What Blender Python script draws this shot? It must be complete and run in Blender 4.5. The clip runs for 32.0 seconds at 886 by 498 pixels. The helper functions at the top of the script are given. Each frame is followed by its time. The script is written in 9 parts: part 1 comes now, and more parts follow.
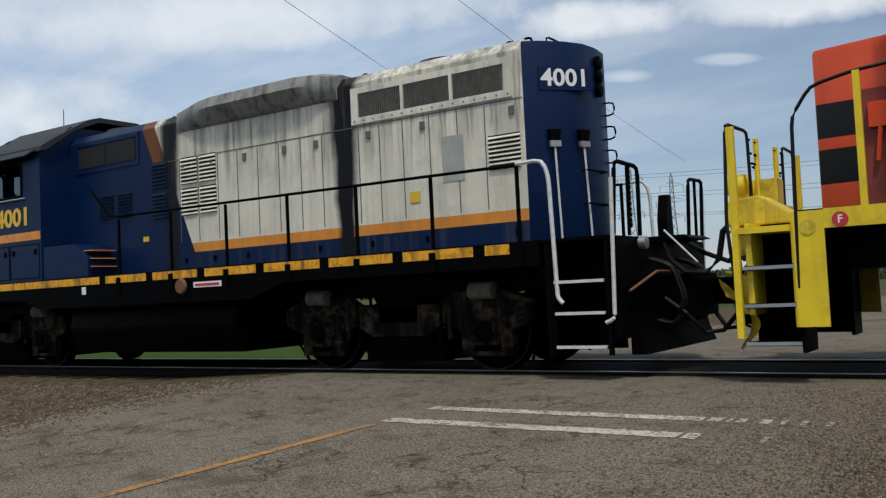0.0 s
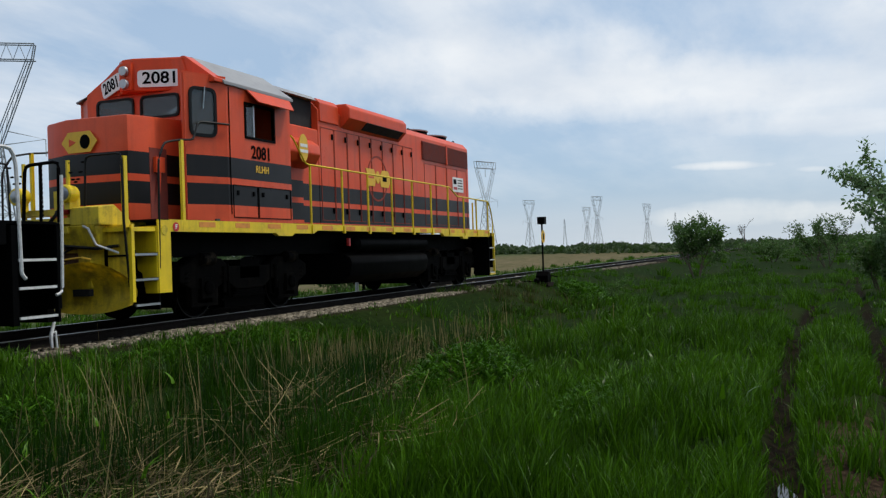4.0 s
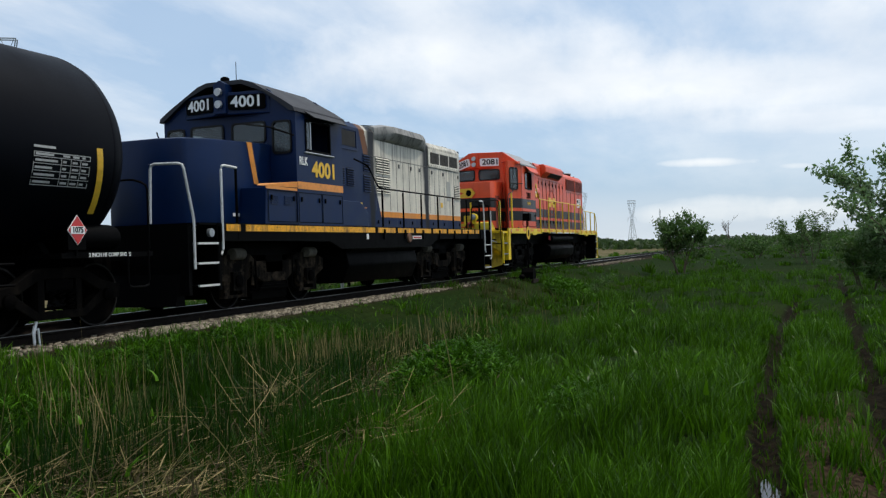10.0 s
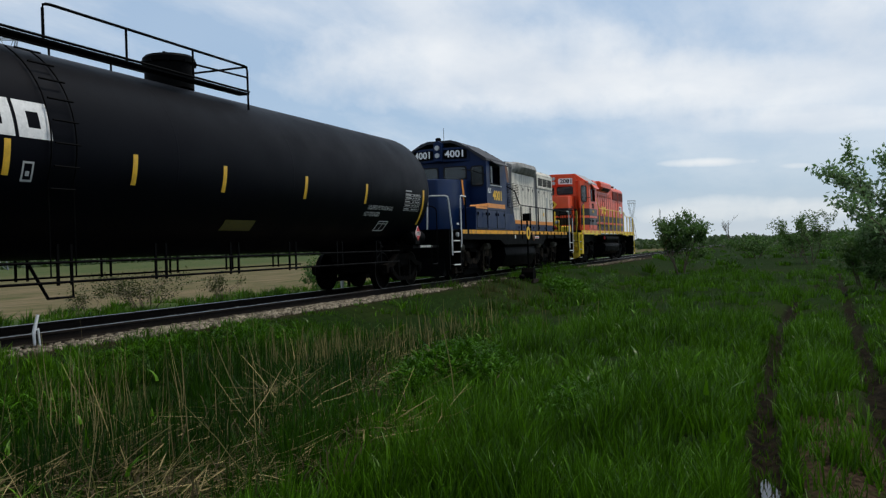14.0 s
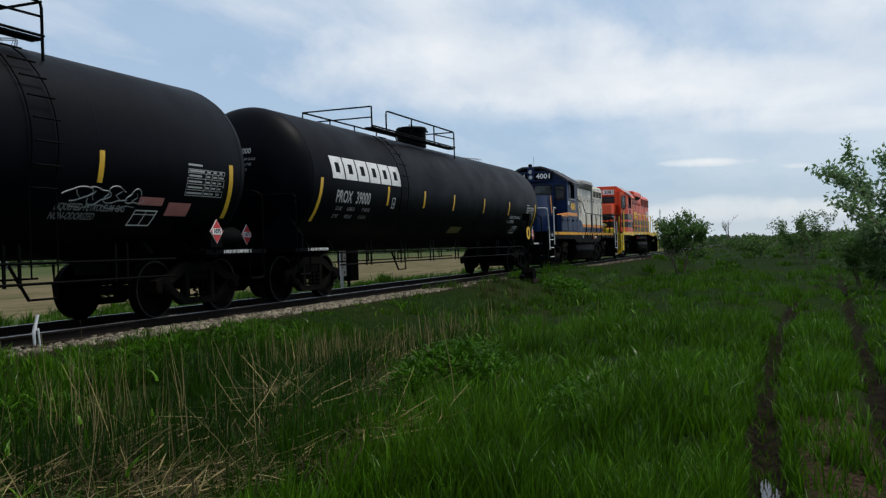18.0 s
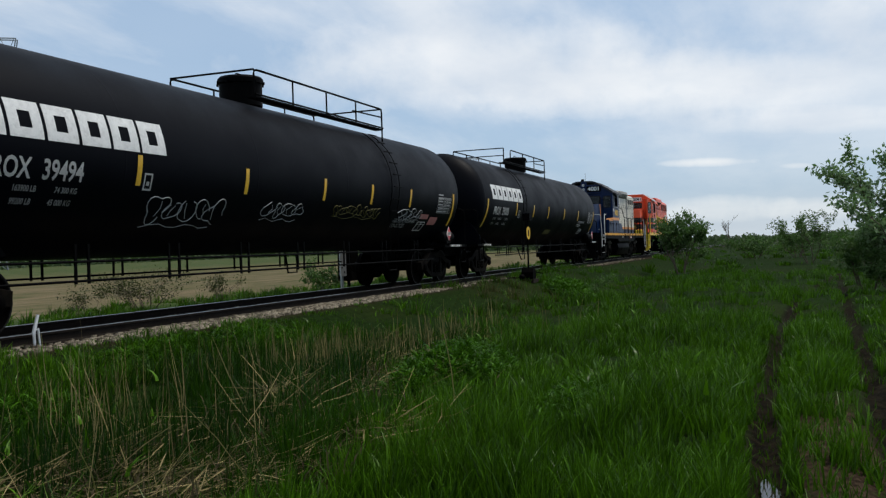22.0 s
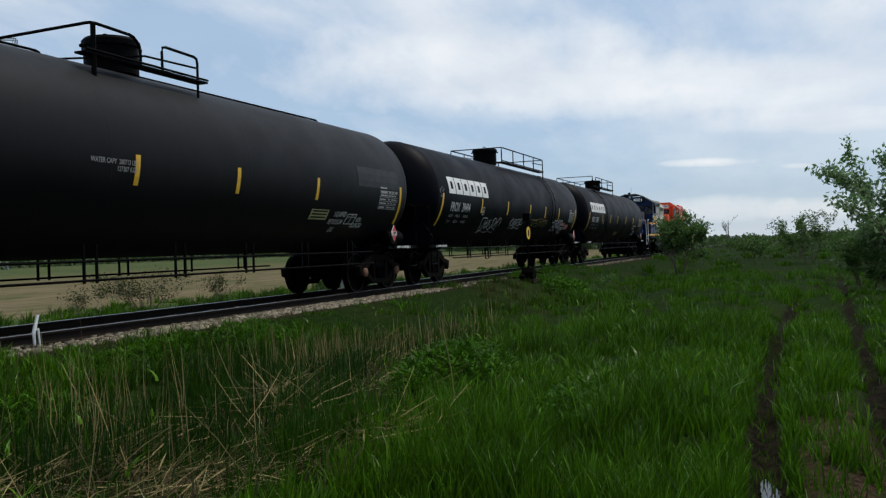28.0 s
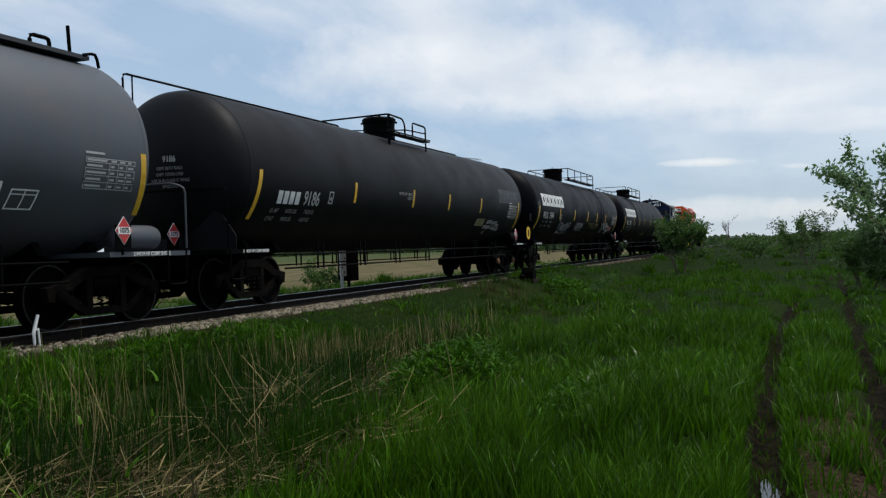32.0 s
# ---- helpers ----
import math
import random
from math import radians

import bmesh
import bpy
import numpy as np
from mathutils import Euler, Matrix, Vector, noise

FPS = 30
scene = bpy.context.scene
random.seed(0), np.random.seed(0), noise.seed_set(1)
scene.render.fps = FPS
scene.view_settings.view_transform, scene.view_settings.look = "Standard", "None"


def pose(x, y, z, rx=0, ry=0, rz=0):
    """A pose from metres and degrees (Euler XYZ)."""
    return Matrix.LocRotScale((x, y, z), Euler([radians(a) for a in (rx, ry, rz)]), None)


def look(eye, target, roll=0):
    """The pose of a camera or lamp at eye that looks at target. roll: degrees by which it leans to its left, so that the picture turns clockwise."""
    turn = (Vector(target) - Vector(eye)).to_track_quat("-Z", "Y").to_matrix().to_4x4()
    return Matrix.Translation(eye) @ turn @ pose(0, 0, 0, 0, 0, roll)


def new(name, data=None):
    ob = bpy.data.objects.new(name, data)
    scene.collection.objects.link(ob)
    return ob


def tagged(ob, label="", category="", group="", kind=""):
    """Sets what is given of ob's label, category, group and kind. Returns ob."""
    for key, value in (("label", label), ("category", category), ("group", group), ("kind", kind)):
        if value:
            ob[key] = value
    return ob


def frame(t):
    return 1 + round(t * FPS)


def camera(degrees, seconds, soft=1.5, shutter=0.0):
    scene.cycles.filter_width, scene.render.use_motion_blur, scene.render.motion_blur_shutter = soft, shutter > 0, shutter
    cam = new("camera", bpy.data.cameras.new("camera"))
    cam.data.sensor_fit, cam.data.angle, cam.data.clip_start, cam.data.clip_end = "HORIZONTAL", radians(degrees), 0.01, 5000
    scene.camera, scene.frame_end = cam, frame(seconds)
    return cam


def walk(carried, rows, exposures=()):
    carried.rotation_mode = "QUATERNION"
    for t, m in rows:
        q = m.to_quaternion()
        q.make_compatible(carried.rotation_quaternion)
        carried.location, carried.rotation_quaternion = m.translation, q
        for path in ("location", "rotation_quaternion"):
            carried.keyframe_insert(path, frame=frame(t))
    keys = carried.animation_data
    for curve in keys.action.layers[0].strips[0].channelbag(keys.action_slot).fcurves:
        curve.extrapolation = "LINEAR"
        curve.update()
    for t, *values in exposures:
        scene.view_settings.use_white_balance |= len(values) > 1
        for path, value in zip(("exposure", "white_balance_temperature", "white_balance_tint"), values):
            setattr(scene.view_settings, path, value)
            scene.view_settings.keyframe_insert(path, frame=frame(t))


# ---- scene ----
cam = camera(52.47, 32.0, soft=1.3)

# ---- camera path: seconds, heading from +Y towards +X, tilt, lean, and the small sway of the eye ----
EYE = Vector((0.0, -10.219, 0.964))
SWING = [(0.0, -33.77, 2.78, -2.75, 0.009, -0.057, 0.012),
         (0.5, -18.99, 2.51, -1.83, -0.018, -0.028, 0.008),
         (1.0, -8.41, 2.27, -2.33, -0.006, 0.004, -0.002),
         (1.5, 1.78, 2.03, -1.94, -0.007, -0.012, -0.005),
         (2.0, 13.85, 1.91, -1.29, -0.014, -0.013, -0.010),
         (2.5, 29.13, 1.48, -1.96, -0.011, -0.012, -0.010),
         (3.0, 49.91, 1.04, -2.60, -0.020, -0.038, -0.027),
         (3.5, 64.28, 0.51, -2.01, -0.005, 0.010, -0.005),
         (4.0, 68.25, 0.21, -1.86, -0.001, 0.002, -0.005),
         (4.5, 69.17, -0.05, -1.87, 0.0, 0.0, 0.0),
         (32.0, 69.17, -0.05, -1.87, 0.0, 0.0, 0.0)]


def cam_row(t, pan, tilt, lean, dx, dy, dz):
    p, e = radians(pan), radians(tilt)
    eye = EYE + Vector((dx, dy, dz))
    way = Vector((math.sin(p) * math.cos(e), math.cos(p) * math.cos(e), math.sin(e)))
    return t, look(eye, eye + way * 10, lean)


walk(cam, [cam_row(*r) for r in SWING],
     exposures=[(0.0, -0.28), (1.0, -0.14), (2.0, 0.40), (3.0, -0.08), (4.0, -0.2), (4.5, -0.2), (7.0, -0.34), (8.0, -0.30), (10.0, -0.04), (12.0, -0.14), (13.0, -0.44), (14.0, -0.22), (32.0, -0.20)])

# ---- sky and sun ----
SUN = Vector((0.29, -0.33, 0.90)).normalized()
world = bpy.data.worlds.new("world")
scene.world = world
world.use_nodes = True


class Nodes:
    """Short hand for node trees."""

    def __init__(self, tree):
        self.t = tree
        tree.nodes.clear()

    def add(self, kind, inputs=()):
        return self.fill(self.t.nodes.new(kind), inputs)

    def fill(self, n, inputs):
        for k, v in (inputs.items() if isinstance(inputs, dict) else enumerate(inputs)):
            if v is None:
                continue
            if isinstance(v, bpy.types.NodeSocket):
                self.t.links.new(v, n.inputs[k])
            elif isinstance(v, bpy.types.Node):
                self.t.links.new(v.outputs[0], n.inputs[k])
            else:
                n.inputs[k].default_value = v
        return n

    def math(self, op, a, b=None, clamp=False):
        n = self.t.nodes.new("ShaderNodeMath")
        n.operation, n.use_clamp = op, clamp
        return self.fill(n, (a, b)).outputs[0]

    def mix(self, f, a, b, blend="MIX"):
        n = self.t.nodes.new("ShaderNodeMix")
        n.data_type, n.blend_type = "RGBA", blend
        self.fill(n, {0: f})
        for i, v in ((6, a), (7, b)):
            if isinstance(v, bpy.types.NodeSocket):
                self.t.links.new(v, n.inputs[i])
            else:
                n.inputs[i].default_value = (*v[:3], 1)
        return n.outputs[2]

    def noise(self, vec, scale, detail=4.0, rough=0.55, stretch=None):
        if stretch:
            vec = self.add("ShaderNodeMapping", {0: vec, 3: stretch}).outputs[0]
        return self.add("ShaderNodeTexNoise", {"Vector": vec, "Scale": scale, "Detail": detail, "Roughness": rough}).outputs[0]

    def ramp(self, f, lo, hi, a=0.0, b=1.0):
        return self.add("ShaderNodeMapRange", (f, lo, hi, a, b)).outputs[0]

    def between(self, v, lo, hi):
        return self.math("MULTIPLY", self.math("GREATER_THAN", v, lo), self.math("LESS_THAN", v, hi))


def make_sky():
    N = Nodes(world.node_tree)
    sky = N.add("ShaderNodeTexSky")
    sky.sky_type, sky.sun_disc = "NISHITA", False
    sky.sun_elevation, sky.sun_rotation = math.asin(SUN.z), math.atan2(SUN.x, SUN.y)
    sky.air_density, sky.dust_density, sky.ozone_density = 1.0, 1.2, 1.5
    d = N.add("ShaderNodeTexCoord").outputs["Generated"]
    s = N.add("ShaderNodeSeparateXYZ", (d,))
    up = N.math("ADD", N.math("MAXIMUM", s.outputs[2], 0.0), 0.16)
    flat = N.add("ShaderNodeCombineXYZ", (N.math("DIVIDE", s.outputs[0], up), N.math("DIVIDE", s.outputs[1], up), 0.0)).outputs[0]
    streak = N.noise(flat, 0.75, 7, 0.55, (0.55, 1.25, 1))
    puff = N.noise(flat, 2.3, 8, 0.62, (0.5, 1.0, 1))
    cover = N.math("ADD", N.math("MULTIPLY", streak, 0.72), N.math("MULTIPLY", puff, 0.28))
    cover = N.ramp(cover, 0.42, 0.57)
    clear = N.add("ShaderNodeVectorMath", (d, (0.05, 0.97, 0.22)))
    clear.operation = "DOT_PRODUCT"
    cover = N.math("MULTIPLY", N.math("ADD", N.math("MULTIPLY", cover, 0.75), 0.12), N.ramp(clear.outputs["Value"], 0.82, 0.97, 1.0, 0.3))
    cover = N.math("MULTIPLY", cover, N.ramp(s.outputs[2], 0.05, 0.18, 0.35, 1.12))
    haze = N.ramp(clear.outputs["Value"], 0.75, 0.97, 0.6, 0.2)
    low = N.ramp(s.outputs[2], 0.0, 0.07, 0.5, 0.0)
    cover = N.math("MAXIMUM", N.math("MULTIPLY", cover, 0.82), low, clamp=True)
    # single clouds: heading, across, up, half length, half height, weight
    warp = N.add("ShaderNodeTexNoise", {"Vector": d, "Scale": 9.0, "Detail": 5.0, "Roughness": 0.6}).outputs[0]
    fine = N.add("ShaderNodeTexNoise", {"Vector": d, "Scale": 26.0, "Detail": 5.0, "Roughness": 0.6}).outputs[0]
    rag = N.math("ADD", N.math("MULTIPLY", N.math("SUBTRACT", warp, 0.5), 2.6), N.math("MULTIPLY", N.math("SUBTRACT", fine, 0.5), 1.6))
    for heading, clouds in ((69, ((0.045, 0.206, 0.22, 0.045, 0.75), (0.27, 0.174, 0.21, 0.034, 0.75), (0.42, 0.130, 0.13, 0.013, 0.6), (0.296, 0.086, 0.055, 0.0048, 0.9), (0.40, 0.079, 0.018, 0.003, 0.5),
                                  (0.325, 0.034, 0.075, 0.014, 0.6), (0.41, 0.030, 0.06, 0.012, 0.55), (0.25, 0.030, 0.035, 0.010, 0.5))),
                            (-34, ((-0.47, 0.224, 0.12, 0.045, 0.9), (-0.215, 0.318, 0.27, 0.030, 0.8), (0.192, 0.299, 0.08, 0.020, 0.9), (0.42, 0.310, 0.13, 0.024, 0.9), (0.22, 0.233, 0.026, 0.007, 0.5), (0.336, 0.247, 0.032, 0.006, 0.5)))):
        h = radians(heading)
        ahead, across = N.add("ShaderNodeVectorMath", (d, (math.sin(h), math.cos(h), 0.0))), N.add("ShaderNodeVectorMath", (d, (math.cos(h), -math.sin(h), 0.0)))
        ahead.operation = across.operation = "DOT_PRODUCT"
        depth = N.math("MAXIMUM", ahead.outputs["Value"], 0.2)
        u, v = N.math("DIVIDE", across.outputs["Value"], depth), N.math("DIVIDE", s.outputs[2], depth)
        front = N.ramp(ahead.outputs["Value"], 0.3, 0.5)
        for cu, cv, a, b, weight in clouds:
            p, q = N.math("DIVIDE", N.math("SUBTRACT", u, cu), a), N.math("DIVIDE", N.math("SUBTRACT", v, cv), b)
            r = N.math("ADD", N.math("ADD", N.math("MULTIPLY", p, p), N.math("MULTIPLY", q, q)), rag)
            puffed = N.math("MULTIPLY", N.ramp(r, 0.1, 1.5, weight, 0.0), front)
            cover = N.math("ADD", cover, N.math("MULTIPLY", puffed, N.math("SUBTRACT", 1.0, cover)), clamp=True)
    shade = N.noise(flat, 1.7, 5, 0.5)
    white = N.mix(N.ramp(shade, 0.35, 0.65), (7.6, 8.3, 9.2), (9.8, 10.1, 10.4))
    white = N.mix(N.ramp(s.outputs[2], 0.0, 0.12, 0.7, 0.0), white, (9.0, 9.3, 9.0))
    colour = N.mix(cover, N.mix(haze, sky.outputs[0], (4.6, 6.65, 9.3)), white)
    bg = N.add("ShaderNodeBackground", {0: colour, 1: 0.106})
    N.add("ShaderNodeOutputWorld", (bg,))


make_sky()
lamp = bpy.data.lights.new("sun", "SUN")
lamp.energy, lamp.angle, lamp.color = 2.7, radians(6.0), (1.0, 0.95, 0.87)
sun = new("sun", lamp)
sun.matrix_world = look(SUN * 60, (0, 0, 0))

# ---- materials ----


def material(name, colour, rough=0.6, metal=0.0, var=0.25, scale=4.0, bump=0.15, grime=(0.03, 0.025, 0.02), dirt=0.15, streaks=0.0,
             island=0.0, fine=60.0, coat=0.0, livery=None, specular=0.5):
    """Paint, metal or mineral with variation at two scales, dirt, rain streaks and fine relief."""
    m = bpy.data.materials.new(name)
    m.use_nodes = True
    N = Nodes(m.node_tree)
    o = N.add("ShaderNodeTexCoord").outputs["Object"]
    big, small = N.noise(o, scale, 5), N.noise(o, fine, 3)
    base = livery(N, o) if livery else (*colour, 1)
    f = N.math("ADD", N.math("MULTIPLY", big, 0.65), N.math("MULTIPLY", small, 0.35))
    bright = N.ramp(f, 0.3, 0.7, 1.0 - var, 1.0 + var)
    grey = N.add("ShaderNodeCombineXYZ", (bright, bright, bright)).outputs[0]
    c = N.mix(1.0, base, grey, "MULTIPLY")
    if island:
        geo = N.add("ShaderNodeNewGeometry").outputs["Random Per Island"]
        rnd = N.add("ShaderNodeObjectInfo").outputs["Random"]
        v = N.ramp(N.math("FRACT", N.math("ADD", geo, rnd)), 0, 1, 1 - island, 1 + island)
        c = N.mix(1.0, c, N.add("ShaderNodeCombineXYZ", (v, v, v)).outputs[0], "MULTIPLY")
    if dirt:
        c = N.mix(N.math("MULTIPLY", N.ramp(N.noise(o, scale * 1.7, 7, 0.65), 0.5, 0.72), dirt), c, (*grime, 1))
    if streaks:
        down = N.noise(o, 1.0, 4, 0.6, (7.0, 7.0, 0.45))
        c = N.mix(N.math("MULTIPLY", N.ramp(down, 0.48, 0.72), streaks), c, (*grime, 1))
    bsdf = N.add("ShaderNodeBsdfPrincipled", {"Base Color": c, "Metallic": metal, "Roughness": N.ramp(f, 0.3, 0.7, max(rough - 0.12, 0.03), min(rough + 0.12, 1)),
                                              "Coat Weight": coat, "Specular IOR Level": specular})
    if bump:
        N.t.links.new(N.add("ShaderNodeBump", {"Strength": bump, "Distance": 0.01, "Height": f}).outputs[0], bsdf.inputs["Normal"])
    N.add("ShaderNodeOutputMaterial", (bsdf,))
    return m


def glass_material():
    m = bpy.data.materials.new("window_glass")
    m.use_nodes = True
    N = Nodes(m.node_tree)
    o = N.add("ShaderNodeTexCoord").outputs["Object"]
    r = N.ramp(N.noise(o, 6, 4), 0.3, 0.7, 0.03, 0.16)
    b = N.add("ShaderNodeBsdfPrincipled", {"Base Color": (0.22, 0.25, 0.25, 1), "Roughness": r, "Transmission Weight": 0.85, "IOR": 1.45})
    N.add("ShaderNodeOutputMaterial", (b,))
    return m


def leaf_material(name, a, b, rough=0.5, thin=0.35, gloss=0.14):
    """Leaves and blades: colour from piece to piece, light passing through."""
    m = bpy.data.materials.new(name)
    m.use_nodes = True
    N = Nodes(m.node_tree)
    o = N.add("ShaderNodeTexCoord").outputs["Object"]
    isl = N.add("ShaderNodeNewGeometry").outputs["Random Per Island"]
    patch = N.ramp(N.noise(o, 0.35, 5), 0.34, 0.66)
    f = N.math("ADD", N.math("MULTIPLY", N.math("POWER", isl, 1.8), 0.66), N.math("MULTIPLY", patch, 0.34))
    c = N.mix(f, a, b)
    bsdf = N.add("ShaderNodeBsdfPrincipled", {"Base Color": c, "Roughness": rough, "Specular IOR Level": gloss})
    tr = N.add("ShaderNodeBsdfTranslucent", {0: N.mix(0.4, c, (0.085, 0.25, 0.008))})
    mixed = N.add("ShaderNodeMixShader", (thin, bsdf, tr))
    N.add("ShaderNodeOutputMaterial", (mixed,))
    return m


ORANGE, YELLOW, BLACK = (0.68, 0.072, 0.021), (0.80, 0.57, 0.012), (0.010, 0.010, 0.011)
NAVY, CREAM, STRIPE = (0.0018, 0.0135, 0.056), (0.72, 0.675, 0.56), (0.72, 0.27, 0.045)
OX, BX = 33.5, 16.4   # middles of the two locomotives along the train


def orange_livery(N, o):
    """Orange with two black bands that step down behind the cab."""
    s = N.add("ShaderNodeSeparateXYZ", (o,))
    x, z = s.outputs[0], s.outputs[2]
    step = N.math("MULTIPLY", N.math("GREATER_THAN", x, 29.9 - OX), 0.09)
    step = N.math("ADD", step, N.math("MULTIPLY", N.math("GREATER_THAN", x, 30.5 - OX), 0.06))
    step = N.math("ADD", step, N.math("MULTIPLY", N.math("GREATER_THAN", x, 31.2 - OX), 0.05))
    zz = N.math("ADD", z, step)
    band = N.math("ADD", N.between(zz, 2.30, 2.64), N.between(zz, 1.85, 2.19))
    fade = N.ramp(N.noise(o, 1.2, 4), 0.3, 0.7)
    return N.mix(band, N.mix(fade, ORANGE, (0.70, 0.100, 0.040)), BLACK)


def blue_livery(N, o):
    """Navy cab end, off-white hood with an orange line, soot in two upright smears, rust-orange slanted flash."""
    s = N.add("ShaderNodeSeparateXYZ", (o,))
    x, z = s.outputs[0], s.outputs[2]
    slant = N.math("ADD", x, N.math("MULTIPLY", N.math("SUBTRACT", z, 3.7), 0.42))
    hood = N.math("GREATER_THAN", slant, 16.35 - BX)
    flash = N.between(slant, 16.05 - BX, 16.35 - BX)
    low = N.math("LESS_THAN", z, 1.78)
    line = N.between(z, 1.78, 1.92)
    streak = N.ramp(N.noise(o, 1.0, 5, 0.6, (5.0, 5.0, 0.35)), 0.42, 0.7)
    high = N.ramp(z, 2.5, 3.8, 0.08, 0.75)
    cream = N.mix(N.math("MULTIPLY", streak, high), CREAM, (0.10, 0.095, 0.085))
    c = N.mix(hood, NAVY, cream)
    c = N.mix(N.math("MULTIPLY", line, hood), c, STRIPE)
    c = N.mix(N.math("MULTIPLY", low, hood), c, NAVY)
    c = N.mix(N.math("MULTIPLY", flash, N.math("GREATER_THAN", z, 2.9)), c, (0.15, 0.058, 0.020))
    wob = N.math("ADD", x, N.math("MULTIPLY", N.math("SUBTRACT", N.noise(o, 2.0, 4), 0.5), 0.15))
    for mid, half in ((16.66, 0.21), (20.20, 0.25)):
        grow = N.ramp(z, 1.5, 3.9, 0.55, 1.1)
        soot = N.ramp(N.math("DIVIDE", N.math("ABSOLUTE", N.math("SUBTRACT", wob, mid - BX)), grow), half * 0.6, half * 1.25, 1.0, 0.0)
        c = N.mix(soot, c, (0.006, 0.006, 0.008))
    drip = N.math("MULTIPLY", N.ramp(N.noise(o, 1.0, 6, 0.65, (16.0, 16.0, 0.8)), 0.52, 0.66), N.ramp(z, 2.5, 3.3, 0.0, 0.75))
    c = N.mix(N.math("MULTIPLY", drip, hood), c, (0.05, 0.046, 0.04))
    run = N.math("MULTIPLY", N.ramp(N.noise(o, 1.0, 5, 0.6, (9.0, 9.0, 0.25)), 0.50, 0.72), 0.2)
    c = N.mix(N.math("MULTIPLY", run, hood), c, (0.19, 0.165, 0.12))
    return c


